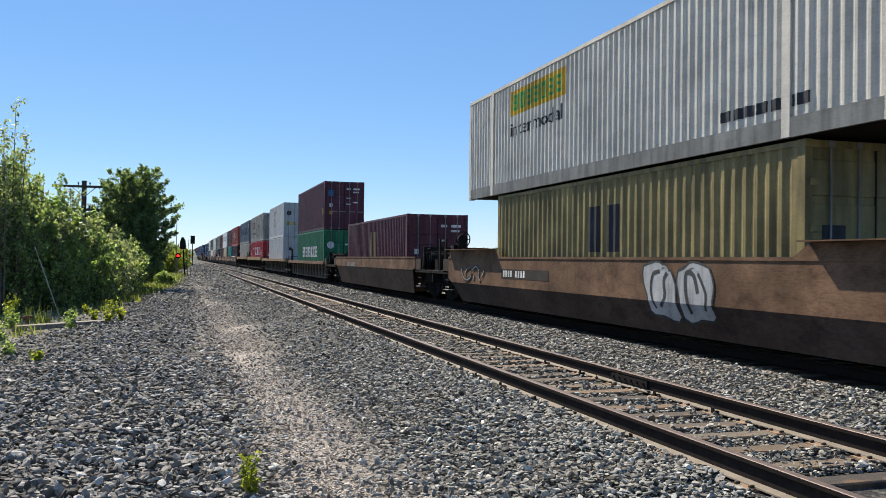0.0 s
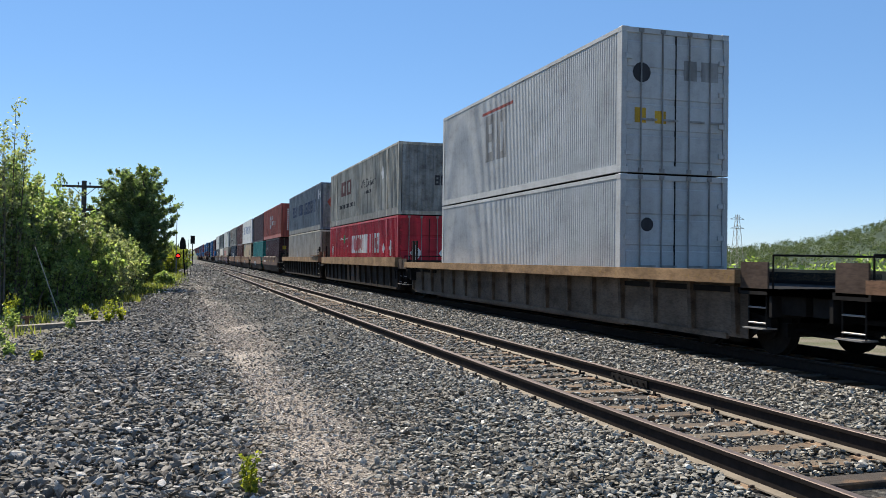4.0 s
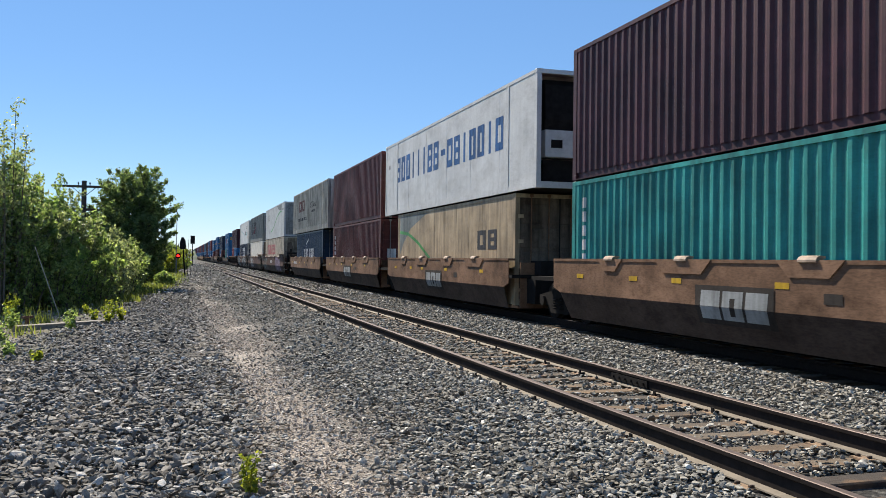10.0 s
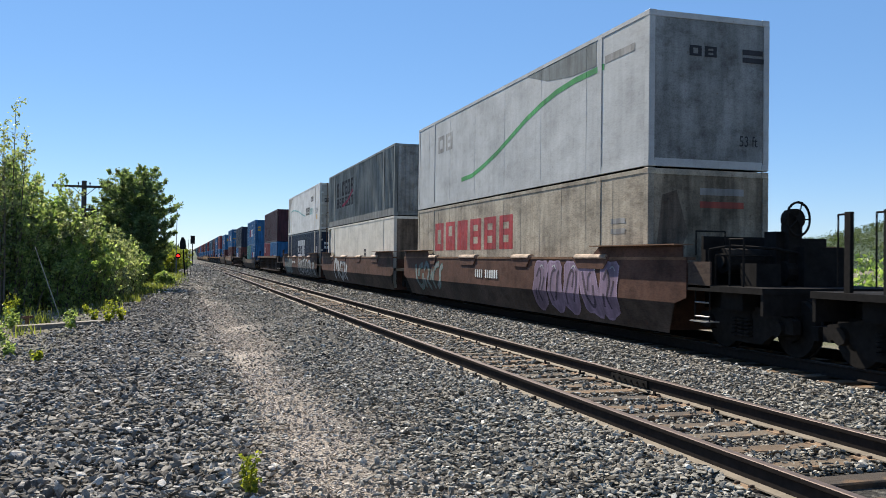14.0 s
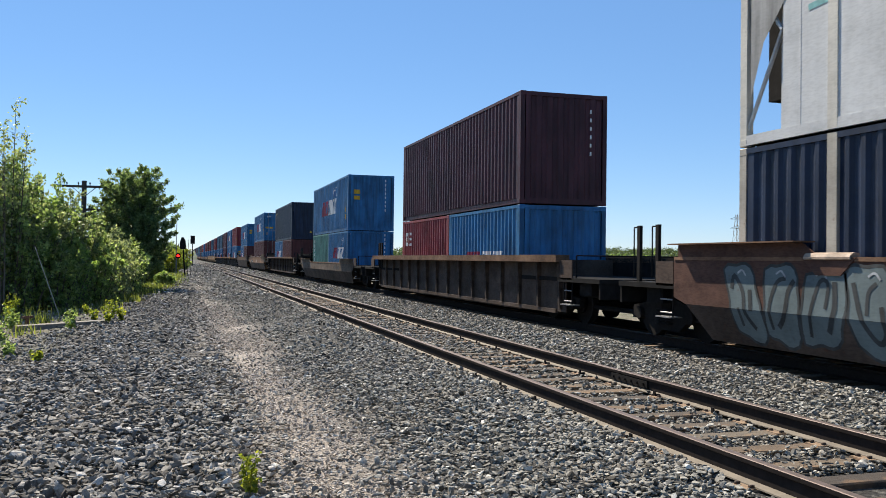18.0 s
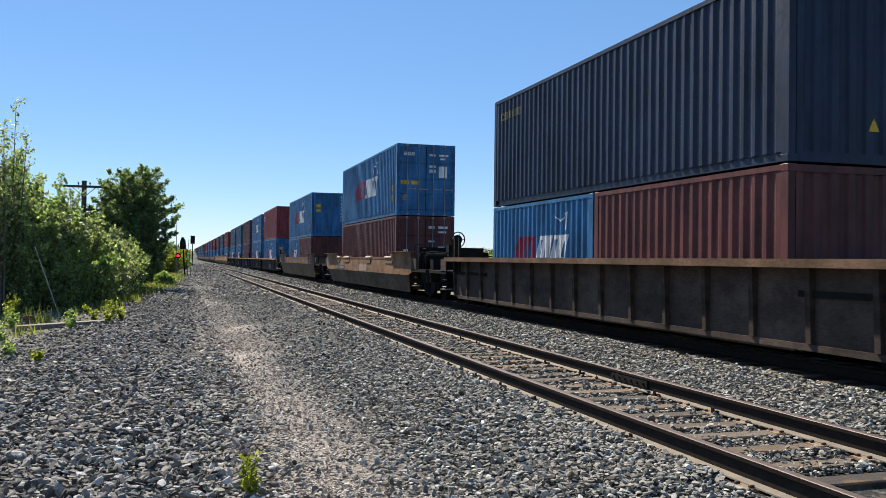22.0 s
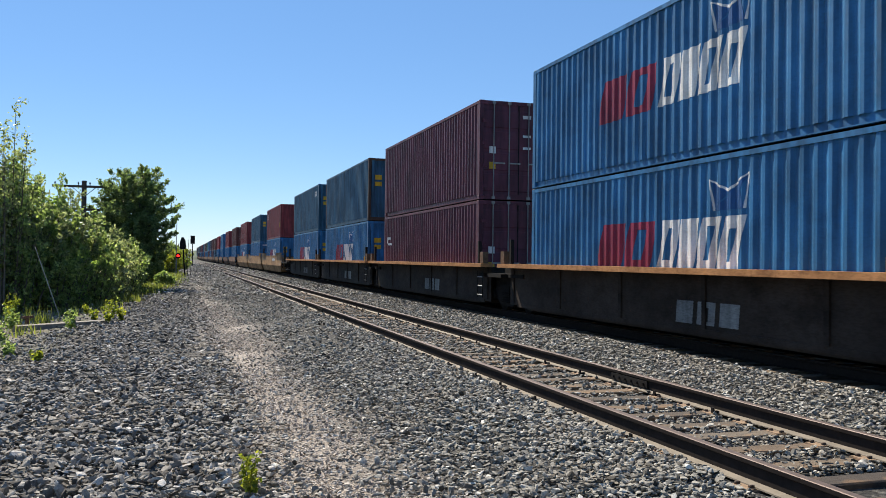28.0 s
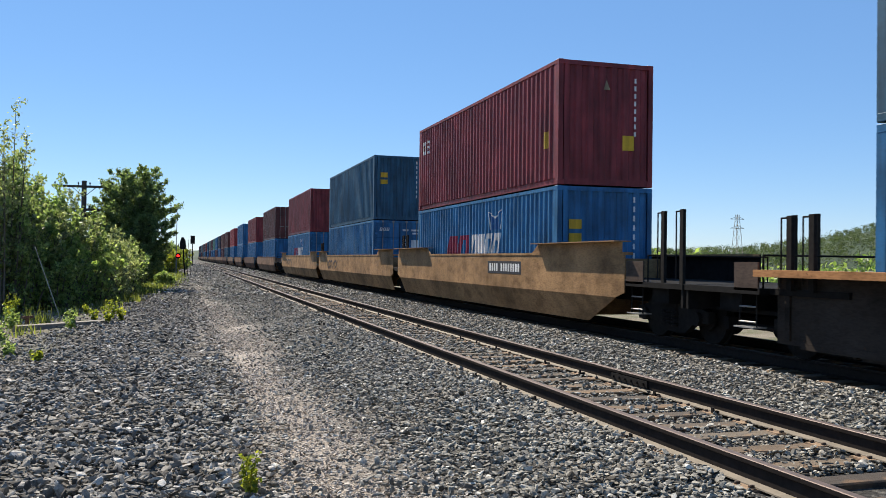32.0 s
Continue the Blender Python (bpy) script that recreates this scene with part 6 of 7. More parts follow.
def tree(x, y, height, width, label, leaf, seed, stems=16, per=24, size=0.11, lift=0.1, shape="bush", name="tree", trunk=0.03, gap=0.24, twig=0.5):
    """Stems that rise and bend outwards, side twigs along them, and leaves along the twigs."""
    r = random.Random(seed)
    z = float(ground_z(x)) - 0.05
    ob = thing(name, label, "tree" if name == "tree" else "bush", "trackside trees", at=(x, y, z))
    wood, twigs, lens = Geo(), [], []

    def shoot(root, end, thick, bare, reach):
        """One bending stem with twigs from the share `bare` upwards."""
        ctrl = root.lerp(end, 0.5) + Vector(((end.x - root.x) * -0.22, (end.y - root.y) * -0.22, (end.z - root.z) * 0.10)) + Vector((r.uniform(-1, 1), r.uniform(-1, 1), 0)) * 0.12

        def at(f):
            return root.lerp(ctrl, f).lerp(ctrl.lerp(end, f), f)
        pts = [at(i / 4) for i in range(5)]
        for i in range(4):
            wood.rod(pts[i], pts[i + 1], thick * (1 - i * 0.22), 5, thick * (0.78 - i * 0.22) + 0.003)
        length = (end - root).length
        f, k = bare, r.uniform(0, 6)
        while f < 1.0:
            p = at(f)
            k += 2.4 + r.uniform(-0.4, 0.4)
            l = reach * (1.05 - 0.7 * f) * r.uniform(0.6, 1.25)
            q = p + Vector((math.cos(k) * l * 0.8, math.sin(k) * l * 0.8, l * r.uniform(0.25, 0.85)))
            wood.rod(p, q, 0.007, 3, 0.002)
            twigs.append((p[:], q[:])), lens.append(l)
            f += gap / length * r.uniform(0.7, 1.4)
        twigs.append((at(0.9)[:], (end + Vector((0, 0, 0.12)))[:])), lens.append(reach * 0.6)

    if shape == "bush":
        for i in range(stems):
            a, f = i * 2.4 + r.uniform(-0.4, 0.4), math.sqrt((i + 0.5) / stems)
            out = width / 2 * f * r.uniform(0.75, 1.05)
            tall = height * (1.04 - 0.4 * f ** 2) * r.uniform(0.78, 1.0) if i else height
            root = Vector((math.cos(a) * out * 0.42, math.sin(a) * out * 0.42, 0))
            shoot(root, Vector((math.cos(a) * out, math.sin(a) * out, tall - 0.1)), trunk * r.uniform(0.7, 1.1), lift, twig)
    else:
        top = Vector((width * 0.10, 0, height * 0.95))
        shoot(Vector((0, 0, 0)), top, trunk, 0.3, twig * 0.8)
        for i in range(stems):
            f = 0.05 + 0.88 * (i + r.random()) / stems
            a = i * 2.4 + r.uniform(-0.4, 0.4)
            out = width / 2 * (0.62 + 0.5 * math.sin(math.pi * min(1.0, 0.12 + f * 0.95))) * (1.0 if f < 0.65 else 1.0 - 0.7 * (f - 0.65)) * r.uniform(0.7, 1.05)
            root = Vector((top.x * f * 0.8, 0, height * f * 0.80))
            rise = height * r.uniform(0.14, 0.26)
            end = root + Vector((math.cos(a) * out, math.sin(a) * out, rise))
            end.z = min(end.z, height)
            shoot(root, end, trunk * 0.3, 0.22, twig)
    part("trunk", wood, BARK, ob, "grey-brown stems and limbs")
    q = np.random.RandomState(seed)
    a, b = np.array([t[0] for t in twigs]), np.array([t[1] for t in twigs])
    a, b, sp = (np.repeat(v, per, axis=0) for v in (a, b, np.array(lens)))
    f = q.uniform(0.0, 1.1, len(a)) ** 0.8
    centre = a + (b - a) * f[:, None] + q.normal(0, 1, a.shape) * (0.16 * sp)[:, None]
    centre[:, 2] = np.maximum(centre[:, 2], 0.05)
    crown = part("crown", leaf_cloud("crown", centre, np.full(len(centre), size * 0.5), 1, size, seed), leaf, ob)
    SWAY.append((crown, r.uniform(0.25, 0.6), r.uniform(0.9, 1.5), r.uniform(0, 6)))
    return ob


GREEN = "leafy green trackside bush with thin stems"
BUSHES = [  # x, y, height, width, seed
    (-5.1, 29.5, 6.7, 2.2, 3), (-4.75, 30.2, 2.5, 1.9, 15), (-5.6, 29.8, 2.7, 2.0, 16), (-3.9, 31.2, 2.1, 1.7, 17), (-3.05, 36.5, 2.2, 2.0, 18), (-5.15, 30.0, 4.8, 2.7, 1), (-4.55, 31.3, 3.8, 2.0, 2), (-3.75, 32.6, 2.6, 2.0, 4), (-5.4, 31.5, 5.0, 3.0, 5), (-4.6, 33.5, 2.9, 2.3, 6),
    (-3.05, 34.5, 2.4, 2.0, 7), (-3.5, 38.0, 2.6, 2.4, 8), (-5.6, 37.0, 3.5, 3.0, 9), (-2.75, 40.5, 2.7, 2.2, 10), (-3.6, 43.0, 2.6, 2.5, 11), (-6.8, 39.0, 5.2, 3.8, 12), (-2.4, 44.0, 2.5, 2.0, 13), (-4.2, 33.0, 4.4, 2.0, 21), (-3.7, 34.0, 4.0, 1.7, 22), (-3.3, 35.2, 3.3, 1.7, 25), (-2.8, 38.2, 2.8, 1.9, 26), (-2.35, 42.2, 2.2, 1.8, 27), (-5.0, 31.0, 4.4, 2.2, 28), (-5.8, 44.0, 3.0, 3.2, 14)]
for bx, by, bh, bw, bs in BUSHES:
    if bs == 3:      # a slender, thinly leaved birch over the others
        tree(bx, by, bh, bw, "slender young birch with thin airy foliage", LEAF_GREY, bs, stems=13, per=13, size=0.11, lift=0.25, name="tree", trunk=0.04, twig=0.75)
    else:
        tree(bx, by, bh * 1.06, bw * 1.25, GREEN, (LEAF_DARK, LEAF, LEAF_GREY, LEAF)[bs % 4], bs, stems=int(12 + bh * bw * 1.2), per=23, size=0.125, lift=0.04, name="bush", gap=0.25, twig=0.55)
POPLAR = "dense dark green poplar with an uneven crown"
tree(-2.2, 48.5, 6.75, 3.9, POPLAR, LEAF_POPLAR, 40, stems=95, per=52, size=0.125, shape="tall", trunk=0.11, twig=0.62, gap=0.27)
tree(-1.95, 47.2, 4.2, 2.4, "dense dark green young poplar", LEAF_POPLAR, 42, stems=50, per=44, size=0.12, shape="tall", trunk=0.07, twig=0.5)
tree(-3.0, 49.6, 6.55, 3.4, POPLAR, LEAF_POPLAR, 43, stems=70, per=46, size=0.125, shape="tall", trunk=0.1, twig=0.62, gap=0.27)
tree(-3.7, 50.5, 5.9, 3.0, POPLAR, LEAF_POPLAR, 41, stems=70, per=48, size=0.125, shape="tall", trunk=0.11, twig=0.6, gap=0.27)
for i, (bx, by, bh, bw) in enumerate([(-1.7, 58, 2.0, 2.2), (-2.3, 64, 3.0, 2.6), (-1.9, 70, 1.7, 2.0), (-2.6, 78, 3.3, 3.0), (-0.8, 88, 2.4, 2.4), (-1.6, 95, 3.4, 3.6), (-3.5, 90, 4.5, 4.5), (-0.9, 55, 0.8, 1.2), (-0.8, 115, 3.0, 4.0), (-2.5, 140, 4.5, 6.0), (0.2, 170, 4.0, 5.0), (0.4, 120, 1.6, 2.5)]):
    tree(bx, by, bh, bw, GREEN, LEAF if i % 2 else LEAF_YELLOW, 60 + i, stems=int(11 + bw * 4), per=22, size=0.2, lift=0.06, name="bush", gap=0.3)


# ---- distance beyond the train ----
def far_woods():
    r = np.random.RandomState(5)
    cs, ss = [], []
    for _ in range(1700):
        y = r.uniform(18, 300)
        x = r.uniform(17, 40) + y * 0.22
        tall = 0.9 + 1.9 * (0.5 + 0.5 * math.sin(x * 0.35 + y * 0.21)) * (0.5 + 0.5 * math.sin(y * 0.13 + 1.0))
        cs.append((x, y, -1.0 + r.uniform(0, tall) + 0.004 * y)), ss.append(r.uniform(0.5, 1.1) * (1 + y / 250))
    me = leaf_cloud("far_woods", cs, ss, 34, 0.38, 6)
    return tagged(new("far_woods", dressed(me, LEAF_DARK)), "distant low green scrub beyond the train", "woods", "", "stuff")


def hill():
    m, nt, b = shader("wooded_hill")
    t = tex(nt, "noise", 0.12, detail=8, rough=0.75)
    link(nt, ramp(nt, t.outputs[0], [(0.35, (0.012, 0.026, 0.012)), (0.6, (0.035, 0.062, 0.026)), (0.75, (0.075, 0.10, 0.045))]), b.inputs["Base Color"])
    b.inputs["Roughness"].default_value = 0.95
    n, rows = 160, 10
    vs, fs = [], []
    for i in range(n):
        az = radians(-35 + 110 * i / (n - 1))
        crest = 1.38 * float(np.interp(math.degrees(az), [-35, 0, 20, 31, 36, 40, 43.6, 48, 60, 75], [4, 4, 5, 6, 7.5, 11.5, 18.5, 26, 32, 34])) + 3 * noise.noise((i * 0.16, 3, 0)) + 1.6 * noise.noise((i * 0.9, 7, 0))
        for k in range(rows):
            f = k / (rows - 1)
            d = 420 + 160 * f
            h = -1.5 + crest * math.sin(f * math.pi / 2) + (2.2 * noise.noise((i * 1.7, k * 1.1, 5)) if 0 < k else 0)
            vs.append((d * math.sin(az), d * math.cos(az), h))
    for i in range(n - 1):
        for k in range(rows - 1):
            a = i * rows + k
            fs.append((a, a + rows, a + rows + 1, a + 1))
    return structure("backdrop", fast_mesh("backdrop", vs, fs), m, "distant low wooded hill on the horizon", "backdrop")


def track_end_woods():
    """The far edge of trees where the line runs out of sight."""
    r = np.random.RandomState(25)
    cs, ss = [], []
    for _ in range(420):
        y = r.uniform(190, 430)
        x = r.uniform(-45, -1.0) + 0.004 * y
        cs.append((x, y, r.uniform(-0.6, 3.2 + 0.004 * y))), ss.append(r.uniform(0.7, 1.6))
    me = leaf_cloud("track_end_woods", cs, ss, 50, 0.5, 26)
    return tagged(new("track_end_woods", dressed(me, LEAF_FAR)), "distant dark trees at the end of the line", "woods", "", "stuff")


far_woods()
track_end_woods()
hill()


def hill_trees():
    """Tree crowns all over the far slope."""
    r = np.random.RandomState(15)
    cs, ss = [], []
    for _ in range(2600):
        deg, f = r.uniform(8, 50), r.uniform(0, 1)
        crest = 1.38 * float(np.interp(deg, [8, 20, 31, 36, 40, 43.6, 48, 60], [4, 5, 6, 7.5, 11.5, 18.5, 26, 32]))
        d = 415 + 160 * f
        cs.append((d * math.sin(radians(deg)), d * math.cos(radians(deg)), crest * math.sin(f * math.pi / 2) + r.uniform(-1.5, 1.5))), ss.append(r.uniform(1.2, 3.4))
    me = leaf_cloud("hill_trees", cs, ss, 40, 0.75, 16)
    return tagged(new("hill_trees", dressed(me, LEAF_FAR)), "green tree crowns on the distant hill", "woods", "", "stuff")


hill_trees()


def lattice_tower():
    """A far transmission tower: four legs, cross braces, two arms."""
    ob = thing("transmission_tower", "distant grey lattice transmission tower over the scrub", "tower", at=(173.6, 244.6, -1.2))
    h, w = 18.5, 1.7
    legs = Geo()
    for a, b in ((-1, -1), (1, -1), (1, 1), (-1, 1)):
        legs.rod((a * w, b * w, 0), (a * 0.4, b * 0.4, h), 0.07, 4)
    part("legs", legs, PAINT["grey"], ob)
    br = Geo()
    for k in range(6):
        z0, z1 = h * k / 6, h * (k + 1) / 6
        r0, r1 = w - (w - 0.4) * k / 6, w - (w - 0.4) * (k + 1) / 6
        for s in (-1, 1):
            br.rod((-r0, s * r0, z0), (r1, s * r1, z1), 0.04, 4).rod((r0, s * r0, z0), (-r1, s * r1, z1), 0.04, 4)
    part("braces", br, PAINT["grey"], ob)
    for z in (14.0, 17.0):
        part("arm", Geo().rod((-2.6, 0, z), (2.6, 0, z), 0.1, 4).rod((-2.6, 0, z), (0, 0, z + 0.9), 0.07, 4).rod((2.6, 0, z), (0, 0, z + 0.9), 0.07, 4), PAINT["grey"], ob)


lattice_tower()

# ---- trackside things ----
POLE_WOOD = plain("pole_wood", (0.06, 0.048, 0.038), 0.9, 0, 0.3, 9, 0.3)


def utility_pole():
    x, y = -4.86, 49.0
    ob = thing("utility_pole", "old dark wooden telegraph pole with two crossarms", "pole", at=(x, y, float(ground_z(x))))
    part("pole", Geo().rod((0, 0, -0.1), (0, 0, 5.72), 0.15, 10, 0.12), POLE_WOOD, ob)
    for z in (5.42, 4.22):
        part("crossarm", Geo().box(-1.55, 1.55, -0.06, 0.06, z - 0.06, z + 0.06), POLE_WOOD, ob)
        for k in range(6):
            xx = -1.4 + k * 0.56
            part("insulator", shared("insulator", lambda: Geo().rod((0, 0, 0.06), (0, 0, 0.13), 0.015, 6).rod((0, 0, 0.12), (0, 0, 0.22), 0.04, 8, 0.03).mesh("insulator"), IRON), IRON, ob, at=(xx, 0, z))
        for s in (-1, 1):
            part("brace", Geo().rod((0, -0.07, z - 0.55), (s * 0.6, -0.07, z - 0.03), 0.015, 5), IRON, ob)
    return ob


utility_pole()


def lamp_mat():
    m, nt, b = shader("red_signal_lamp")
    b.inputs["Base Color"].default_value = (0.5, 0.01, 0.01, 1)
    b.inputs["Emission Color"].default_value = (1.0, 0.012, 0.008, 1)
    b.inputs["Emission Strength"].default_value = 3.0
    return m


def signal(x, y, top, lamp, label):
    ob = thing("railway_signal", label, "signal", at=(x, y, float(ground_z(x))))
    part("mast", Geo().rod((0, 0, -0.1), (-0.25, 0, top), 0.07, 8, 0.05), IRON, ob)
    part("backboard", Geo().prism([(-0.45, top - 0.85), (0.0, top - 0.85), (0.02, top - 0.2), (-0.14, top + 0.2), (-0.34, top + 0.2), (-0.48, top - 0.2)], -0.06, 0.02), IRON, ob)
    part("ladder", Geo().rod((0.25, 0.1, -0.05), (-0.02, 0.1, top), 0.02, 5).rod((0.5, 0.1, -0.05), (0.22, 0.1, top), 0.02, 5), IRON, ob)
    if lamp:
        part("lamp_housing", Geo().rod((-0.6, -0.1, lamp), (-0.6, 0.2, lamp), 0.24, 14), IRON, ob)
        part("lens", Geo().rod((-0.6, -0.13, lamp), (-0.6, -0.101, lamp), 0.115, 14), lamp_mat(), ob, "glowing red signal lens")
    return ob


signal(0.42, 80.0, 3.2, 1.77, "dark railway signal on a mast showing red")


def slim_mast(x, y, h, r, material, label):
    ob = thing("aerial_mast", label, "mast", at=(x, y, float(ground_z(x))))
    part("mast", Geo().rod((0, 0, -0.1), (0, 0, h), r, 6, r * 0.7), material, ob)
    return ob


slim_mast(-0.35, 84.0, 6.0, 0.04, PAINT["ink_grey"], "thin pale aerial mast beside the signal")


def far_signal():
    x, y = 1.92, 150.0
    ob = thing("railway_signal", "distant dark signal head on a post", "signal", at=(x, y, float(ground_z(x))))
    part("mast", Geo().rod((0, 0, -0.1), (0, 0, 4.4), 0.08, 6), IRON, ob)
    part("signal_head", Geo().box(-0.35, 0.35, -0.1, 0.1, 3.8, 5.15), IRON, ob)
    return ob


far_signal()


def stake(x, y, dx, h, label):
    ob = thing("leaning_stake", label, "stake", at=(x, y, float(ground_z(x))))
    part("rod", Geo().rod((0, 0, -0.05), (dx, 0.15, h), 0.013, 6), PAINT["dull_cream"], ob)
    return ob


stake(-3.16, 26.4, -0.72, 2.0, "thin pale guy wire guard leaning into the bushes")


GREY_WOOD = plain("grey_timber", (0.20, 0.175, 0.14), 0.9, 0, 0.4, 9, 0.4)


def boards():
    ob = thing("timber_edging", "old grey timber lying in soil and stones with two iron stubs", "timber", at=(-2.77, 23.3, -0.40))
    ob.rotation_euler = (0, 0, 0.78)
    part("beam", Geo().prism([(-0.09, -0.05), (0.09, -0.05), (0.085, 0.10), (-0.07, 0.115), (-0.09, 0.08)], -1.3, 1.3), GREY_WOOD, ob).rotation_euler = (0, 0, -1.5708)
    for x in (-0.75, 0.55):
        part("stub", Geo().box(x - 0.04, x + 0.04, 0.25, 0.31, -0.06, 0.30).box(x - 0.13, x + 0.15, 0.24, 0.32, 0.24, 0.30), RUST, ob, "rusty iron stub")
    return ob


boards()


def weed(x, y, h, seed, leaf, label, stems=6, size=0.05, spread=0.2):
    """A few upright stalks with pointed leaves along them."""
    r = random.Random(seed)
    z = float(ground_z(x))
    ob = thing("weed", label, "plant", "weeds in the ballast", at=(x, y, z))
    cs = []
    for i in range(stems):
        a, l = r.uniform(0, 6.28), h * r.uniform(0.45, 1.0)
        e = Vector((math.cos(a) * h * spread * r.uniform(0.3, 1.0), math.sin(a) * h * spread, l))
        part("stem", Geo().tube([(0, 0, -0.02), e * 0.5, e], 0.0035, 4), leaf, ob)
        k = 0.25
        while k < 1.05:
            cs.append(tuple(e * k + Vector((r.uniform(-1, 1), r.uniform(-1, 1), r.uniform(-0.3, 0.3))) * size * 0.5))
            k += 0.32 * size / l
    part("leaves", leaf_cloud("leaves", cs, [size * 0.35] * len(cs), 2, size, seed), leaf, ob)
    return ob


weed(0.50, 6.35, 0.33, 1, LEAF_YELLOW, "small yellow-green weed growing among the stones", 8, 0.05, 0.26)
for i, (wx, wy, wh) in enumerate([(-1.75, 24.0, 0.62), (-2.4, 21.9, 0.5), (-1.45, 24.5, 0.4), (-3.75, 22.2, 0.6), (-4.1, 24.2, 0.8), (-3.35, 19.0, 0.4), (-2.7, 28.5, 0.35), (-2.75, 16.3, 0.3), (-2.2, 15.4, 0.22), (-3.9, 21.0, 0.4), (-2.15, 24.6, 0.4)]):
    weed(wx, wy, wh, 10 + i, LEAF_YELLOW if i % 2 == 0 else LEAF, "leafy green weed beside old timbers", 8, 0.085, 0.38)


def grass():
    r = np.random.RandomState(9)
    n = 34000
    x, y = r.uniform(-7.5, 0.6, n), 20 + 70 * r.uniform(0, 1, n) ** 1.3
    edge = np.interp(y, [20, 26, 33, 47, 62, 90], [-3.3, -2.9, -2.1, -0.9, -0.3, 0.5]) + 0.35 * np.sin(y * 0.9) + 0.25 * np.sin(y * 2.3 + 1) + r.normal(0, 0.25, n)
    tuft = np.sin(x * 3.1 + 2 * np.sin(y * 1.7)) + np.sin(y * 2.6 + x)
    edge = np.where((y < 31) & (tuft < 0.7), -99.0, edge)
    keep = x < edge
    x, y = x[keep], y[keep]
    n = len(x)
    h = r.uniform(0.08, 0.32, n) * np.where((np.abs(x + 3.45) < 0.4) & (np.abs(y - 24.4) < 0.7), 2.0, 1.0)
    a, ln = r.uniform(0, 6.28, n), r.uniform(0.1, 0.5, n)
    w = 0.012 + y * 0.0004
    b = np.stack([x, y, ground_z(x) - 0.02], -1)
    side = np.stack([np.cos(a) * w, np.sin(a) * w, np.zeros(n)], -1)
    tip = b + np.stack([np.cos(a + 1.6) * h * ln, np.sin(a + 1.6) * h * ln, h], -1)
    v = np.stack([b - side, b + side, tip], 1).reshape(-1, 3)
    f = np.arange(n * 3).reshape(n, 3)
    return tagged(new("grass", dressed(fast_mesh("grass", v, f), GRASS)), "rough green and straw grass under the bushes", "grass", "", "stuff")


grass()


# ---- loose stones ----
PX, PW = [1.12, 1.12, 1.12, 1.11, 1.02, 0.85], [0.72, 0.65, 0.52, 0.42]


def PATH_X(y):
    return np.interp(y, [5, 7, 9, 12, 18, 30], PX) + 0.06 * np.sin(y * 0.9)


def PATH_W(y):
    return np.interp(y, [5, 9, 14, 30], PW)


def off_track(x, y):
    """Stones keep clear of the rails, and thin out over the ties and on the trodden strip."""
    d = np.minimum(np.abs(x - NEAR_RAIL), np.abs(x - NEAR_RAIL - GAUGE))
    on_tie = (np.abs((y + 29.7) % 0.53 - 0.0) < 0.13) | (np.abs((y + 29.7) % 0.53 - 0.53) < 0.13)
    inside = (x > NEAR_RAIL - 0.12) & (x < NEAR_RAIL + GAUGE + 0.12)
    dx = (x - PATH_X(y)) / PATH_W(y)
    path = np.exp(-np.where(dx < 0, dx, dx / 1.5) ** 2)
    verge = np.clip((np.interp(y, [18, 22, 26, 33, 47, 62], [-3.2, -2.3, -1.6, -1.2, -0.5, 0.0]) - x) * 1.2, 0, 0.85)
    return (d > 0.10) & ~(inside & on_tie & (nr.uniform(0, 1, len(x)) < 0.82)) & (nr.uniform(0, 1, len(x)) > np.maximum(path * np.interp(y, [5, 16, 36], [0.97, 0.94, 0.5]), verge))


stone_field("ballast_stones", 42000, 0.2, 3.65, 3.6, 15, 0.03, 0.078, STONE, "loose grey crushed ballast stones", off_track)
stone_field("ballast_stones", 34000, 3.2, 8.3, 5.5, 22, 0.032, 0.082, STONE, "loose grey crushed ballast stones between the tracks", off_track)
stone_field("coarse_stones", 27000, -5.2, 0.75, 4.5, 15, 0.04, 0.108, STONE_DARK, "coarse dark grey crushed stones", off_track)
stone_field("coarse_stones", 20000, -5.5, 0.9, 14, 42, 0.05, 0.11, STONE_DARK, "coarse dark grey crushed stones", off_track)
stone_field("ballast_stones", 19000, 0.5, 8.4, 14, 38, 0.045, 0.095, STONE, "loose grey crushed ballast stones", off_track)


STONE_TAN = stone_mat("path_chips", (0.14, 0.12, 0.10), (0.36, 0.318, 0.27), (0.72, 0.65, 0.57), (0.47, 0.415, 0.35))
stone_field("path_chips", 90000, 0.0, 3.2, 4.5, 32, 0.012, 0.05, STONE_TAN, "fine tan stone chips on the trodden strip", lambda x, y: np.where(x < PATH_X(y), PATH_X(y) - x, (x - PATH_X(y)) / 1.5) < 1.1 * PATH_W(y) * nr.uniform(0.0, 1.0, len(x)) ** 0.8)
stone_field("ballast_stones", 9000, -2.0, 8.3, 80, 190, 0.14, 0.3, STONE, "loose grey crushed ballast stones far off", off_track, lift=-0.04)
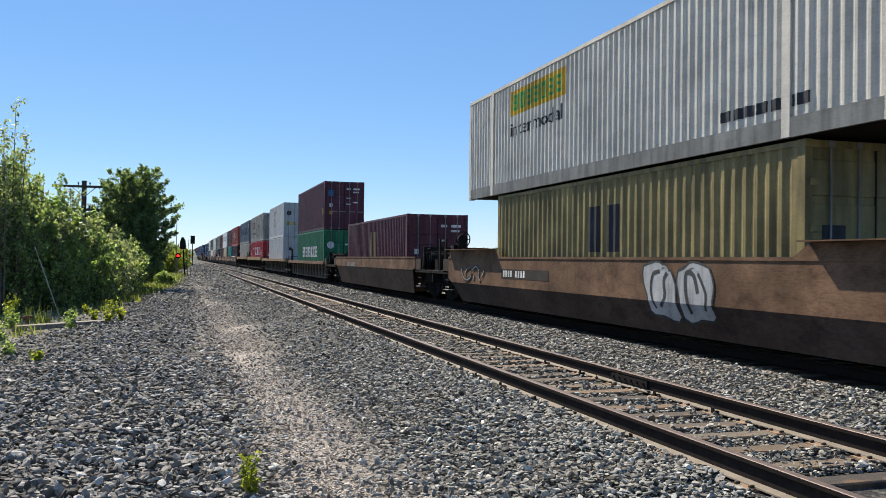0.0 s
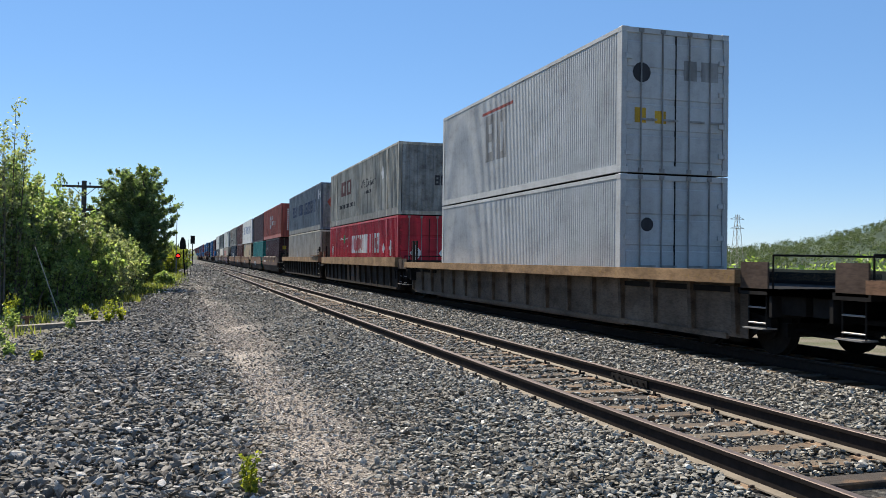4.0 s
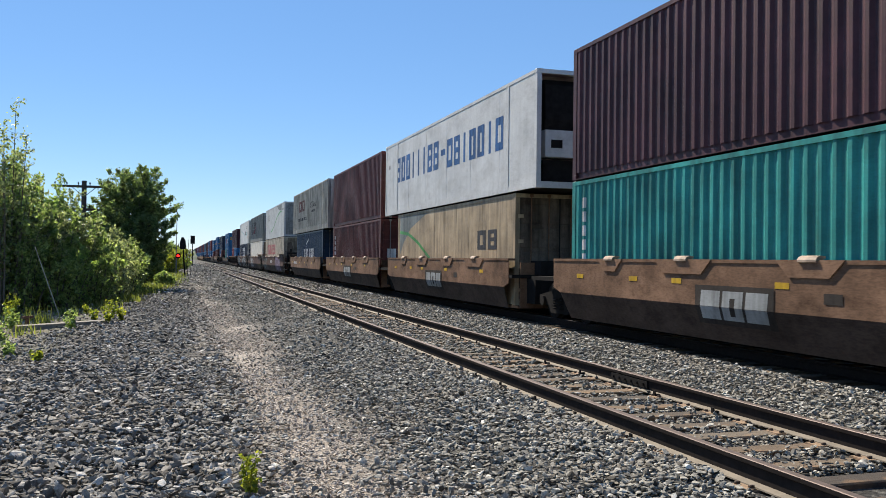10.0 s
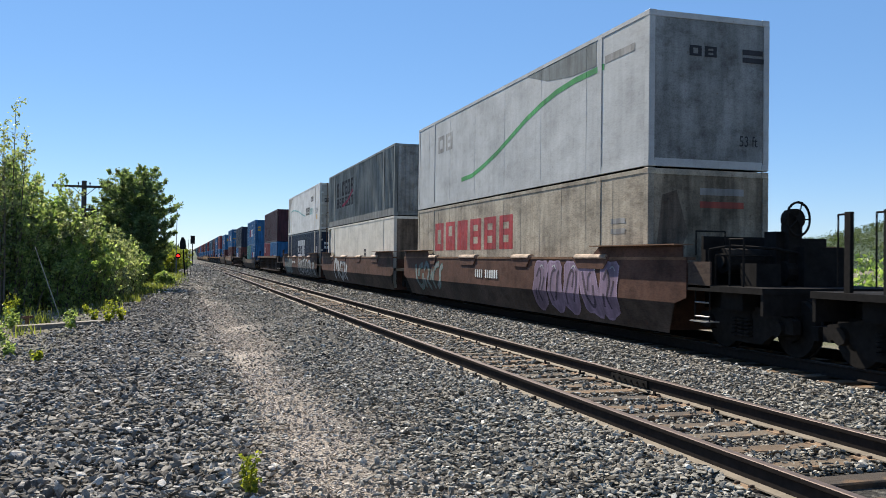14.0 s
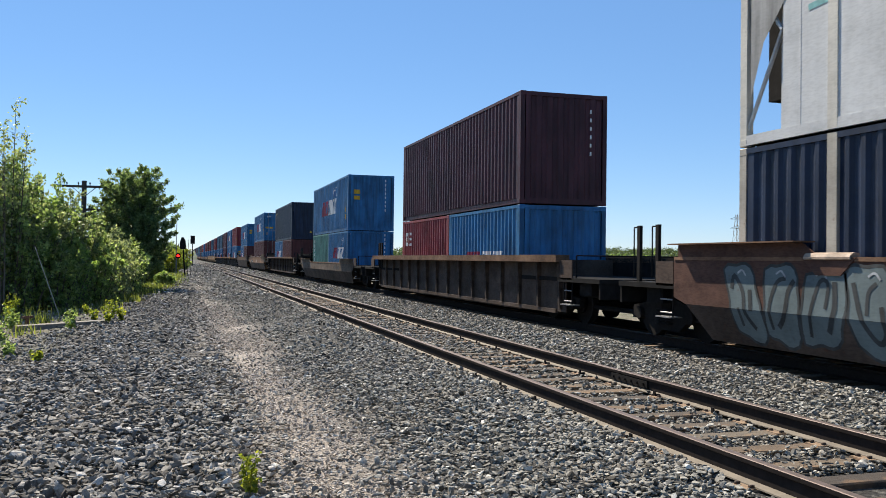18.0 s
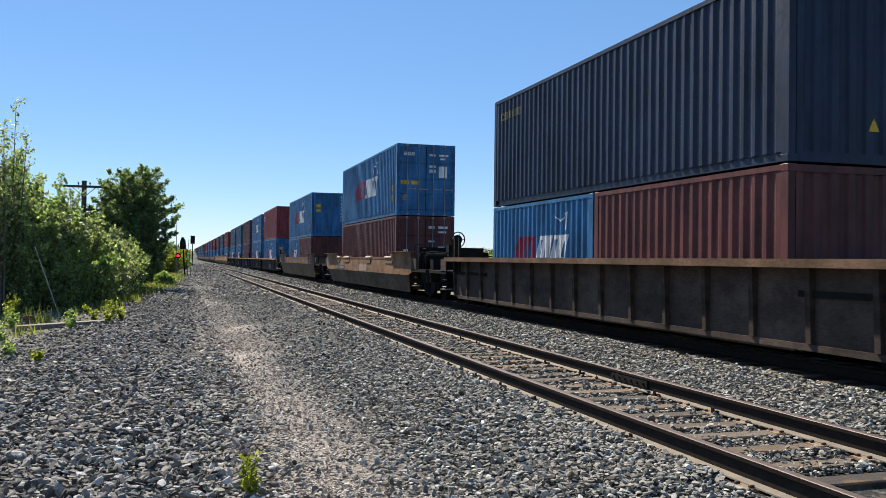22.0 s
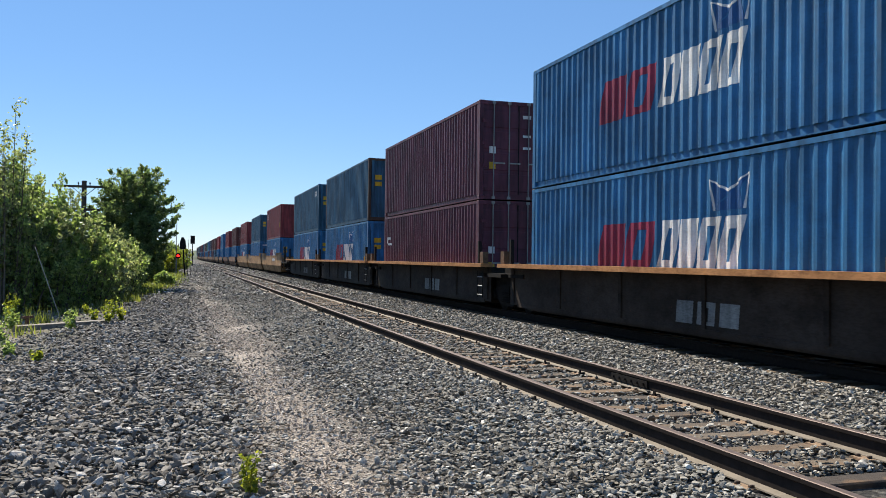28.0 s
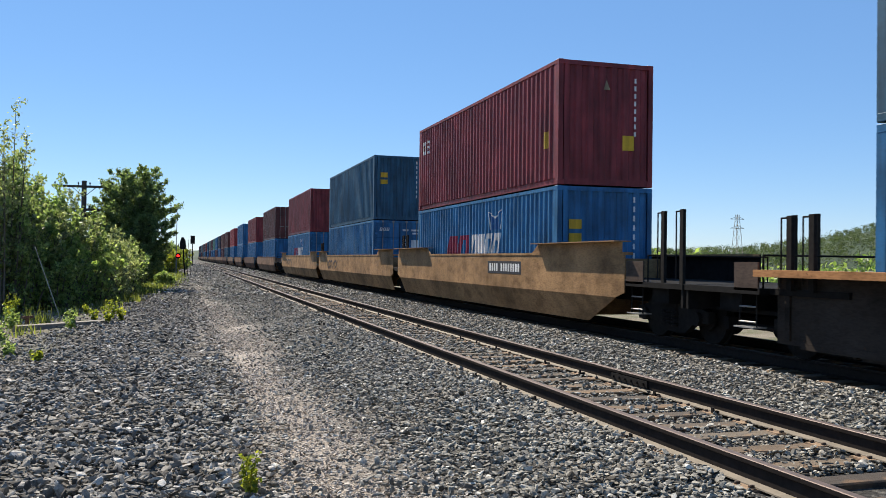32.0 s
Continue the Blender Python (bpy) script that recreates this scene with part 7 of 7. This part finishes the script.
stone_field("ballast_stones", 13000, -2.5, 8.3, 36, 85, 0.08, 0.17, STONE, "loose grey crushed ballast stones further off", off_track, lift=-0.02)


def picked_stones():
    """The stones nearest to the viewer, one by one, on the ground sheet."""
    me = []
    for k, p in enumerate(STONES):
        me.append((dressed(fast_mesh("stone", p * 0.035, STONE_TRIS[k]), STONE), dressed(fast_mesh("stone", p * 0.05, STONE_TRIS[k]), STONE_DARK)))
    bed = thing("stone_scatter", "bed of single grey ballast stones", "ballast")
    for i in range(280):
        x, y = nr.uniform(-1.4, 2.6), nr.uniform(5.0, 7.2)
        s = part("stone", me[i % len(me)][1 if x < 0.4 else 0], STONE, bed, at=(x, y, float(ground_z(x)) + 0.035))
        s.rotation_euler = tuple(nr.uniform(0, 6.28, 3))


picked_stones()

# ---- movement ----
ADVANCE = [(0.0, 0.0), (4.0, 58.6), (8.0, 116.82), (12.0, 175.56), (16.0, 233.94), (20.0, 292.21), (24.0, 350.09), (28.0, 408.73), (32.0, 466.81)]


def motions():
    for ob, along, z in MOVING:
        walk(ob, [(t, pose(TRAIN_X, along - s, z)) for t, s in ADVANCE])
    # wheels roll without slipping; all leading and all trailing wheelsets share one set of keys
    turn = []
    steps = 800
    for i in range(steps + 1):
        t = 32.0 * i / steps
        s = float(np.interp(t, [a for a, _ in ADVANCE], [b for _, b in ADVANCE]))
        turn.append((t, s / 0.43))
    lead = [w[0] for w in BOGIES], [w[1] for w in BOGIES]
    for k, wheels in zip((-1, 1), lead):
        walk(wheels[0], [(t, Matrix.Translation((0, k * 0.865, 0.43)) @ Matrix.Rotation(a, 4, "X")) for t, a in turn])
        keys = wheels[0].animation_data
        for w in wheels[1:]:
            w.rotation_mode = "QUATERNION"
            w.animation_data_create()
            w.animation_data.action = keys.action
            w.animation_data.action_slot = keys.action_slot
    for crown, lean, beat, phase in SWAY:
        walk(crown, [(i * 0.8, pose(0, 0, 0, lean * math.sin(phase + i * beat), lean * math.sin(1.3 * phase + i * beat * 0.8), 0)) for i in range(41)])


motions()
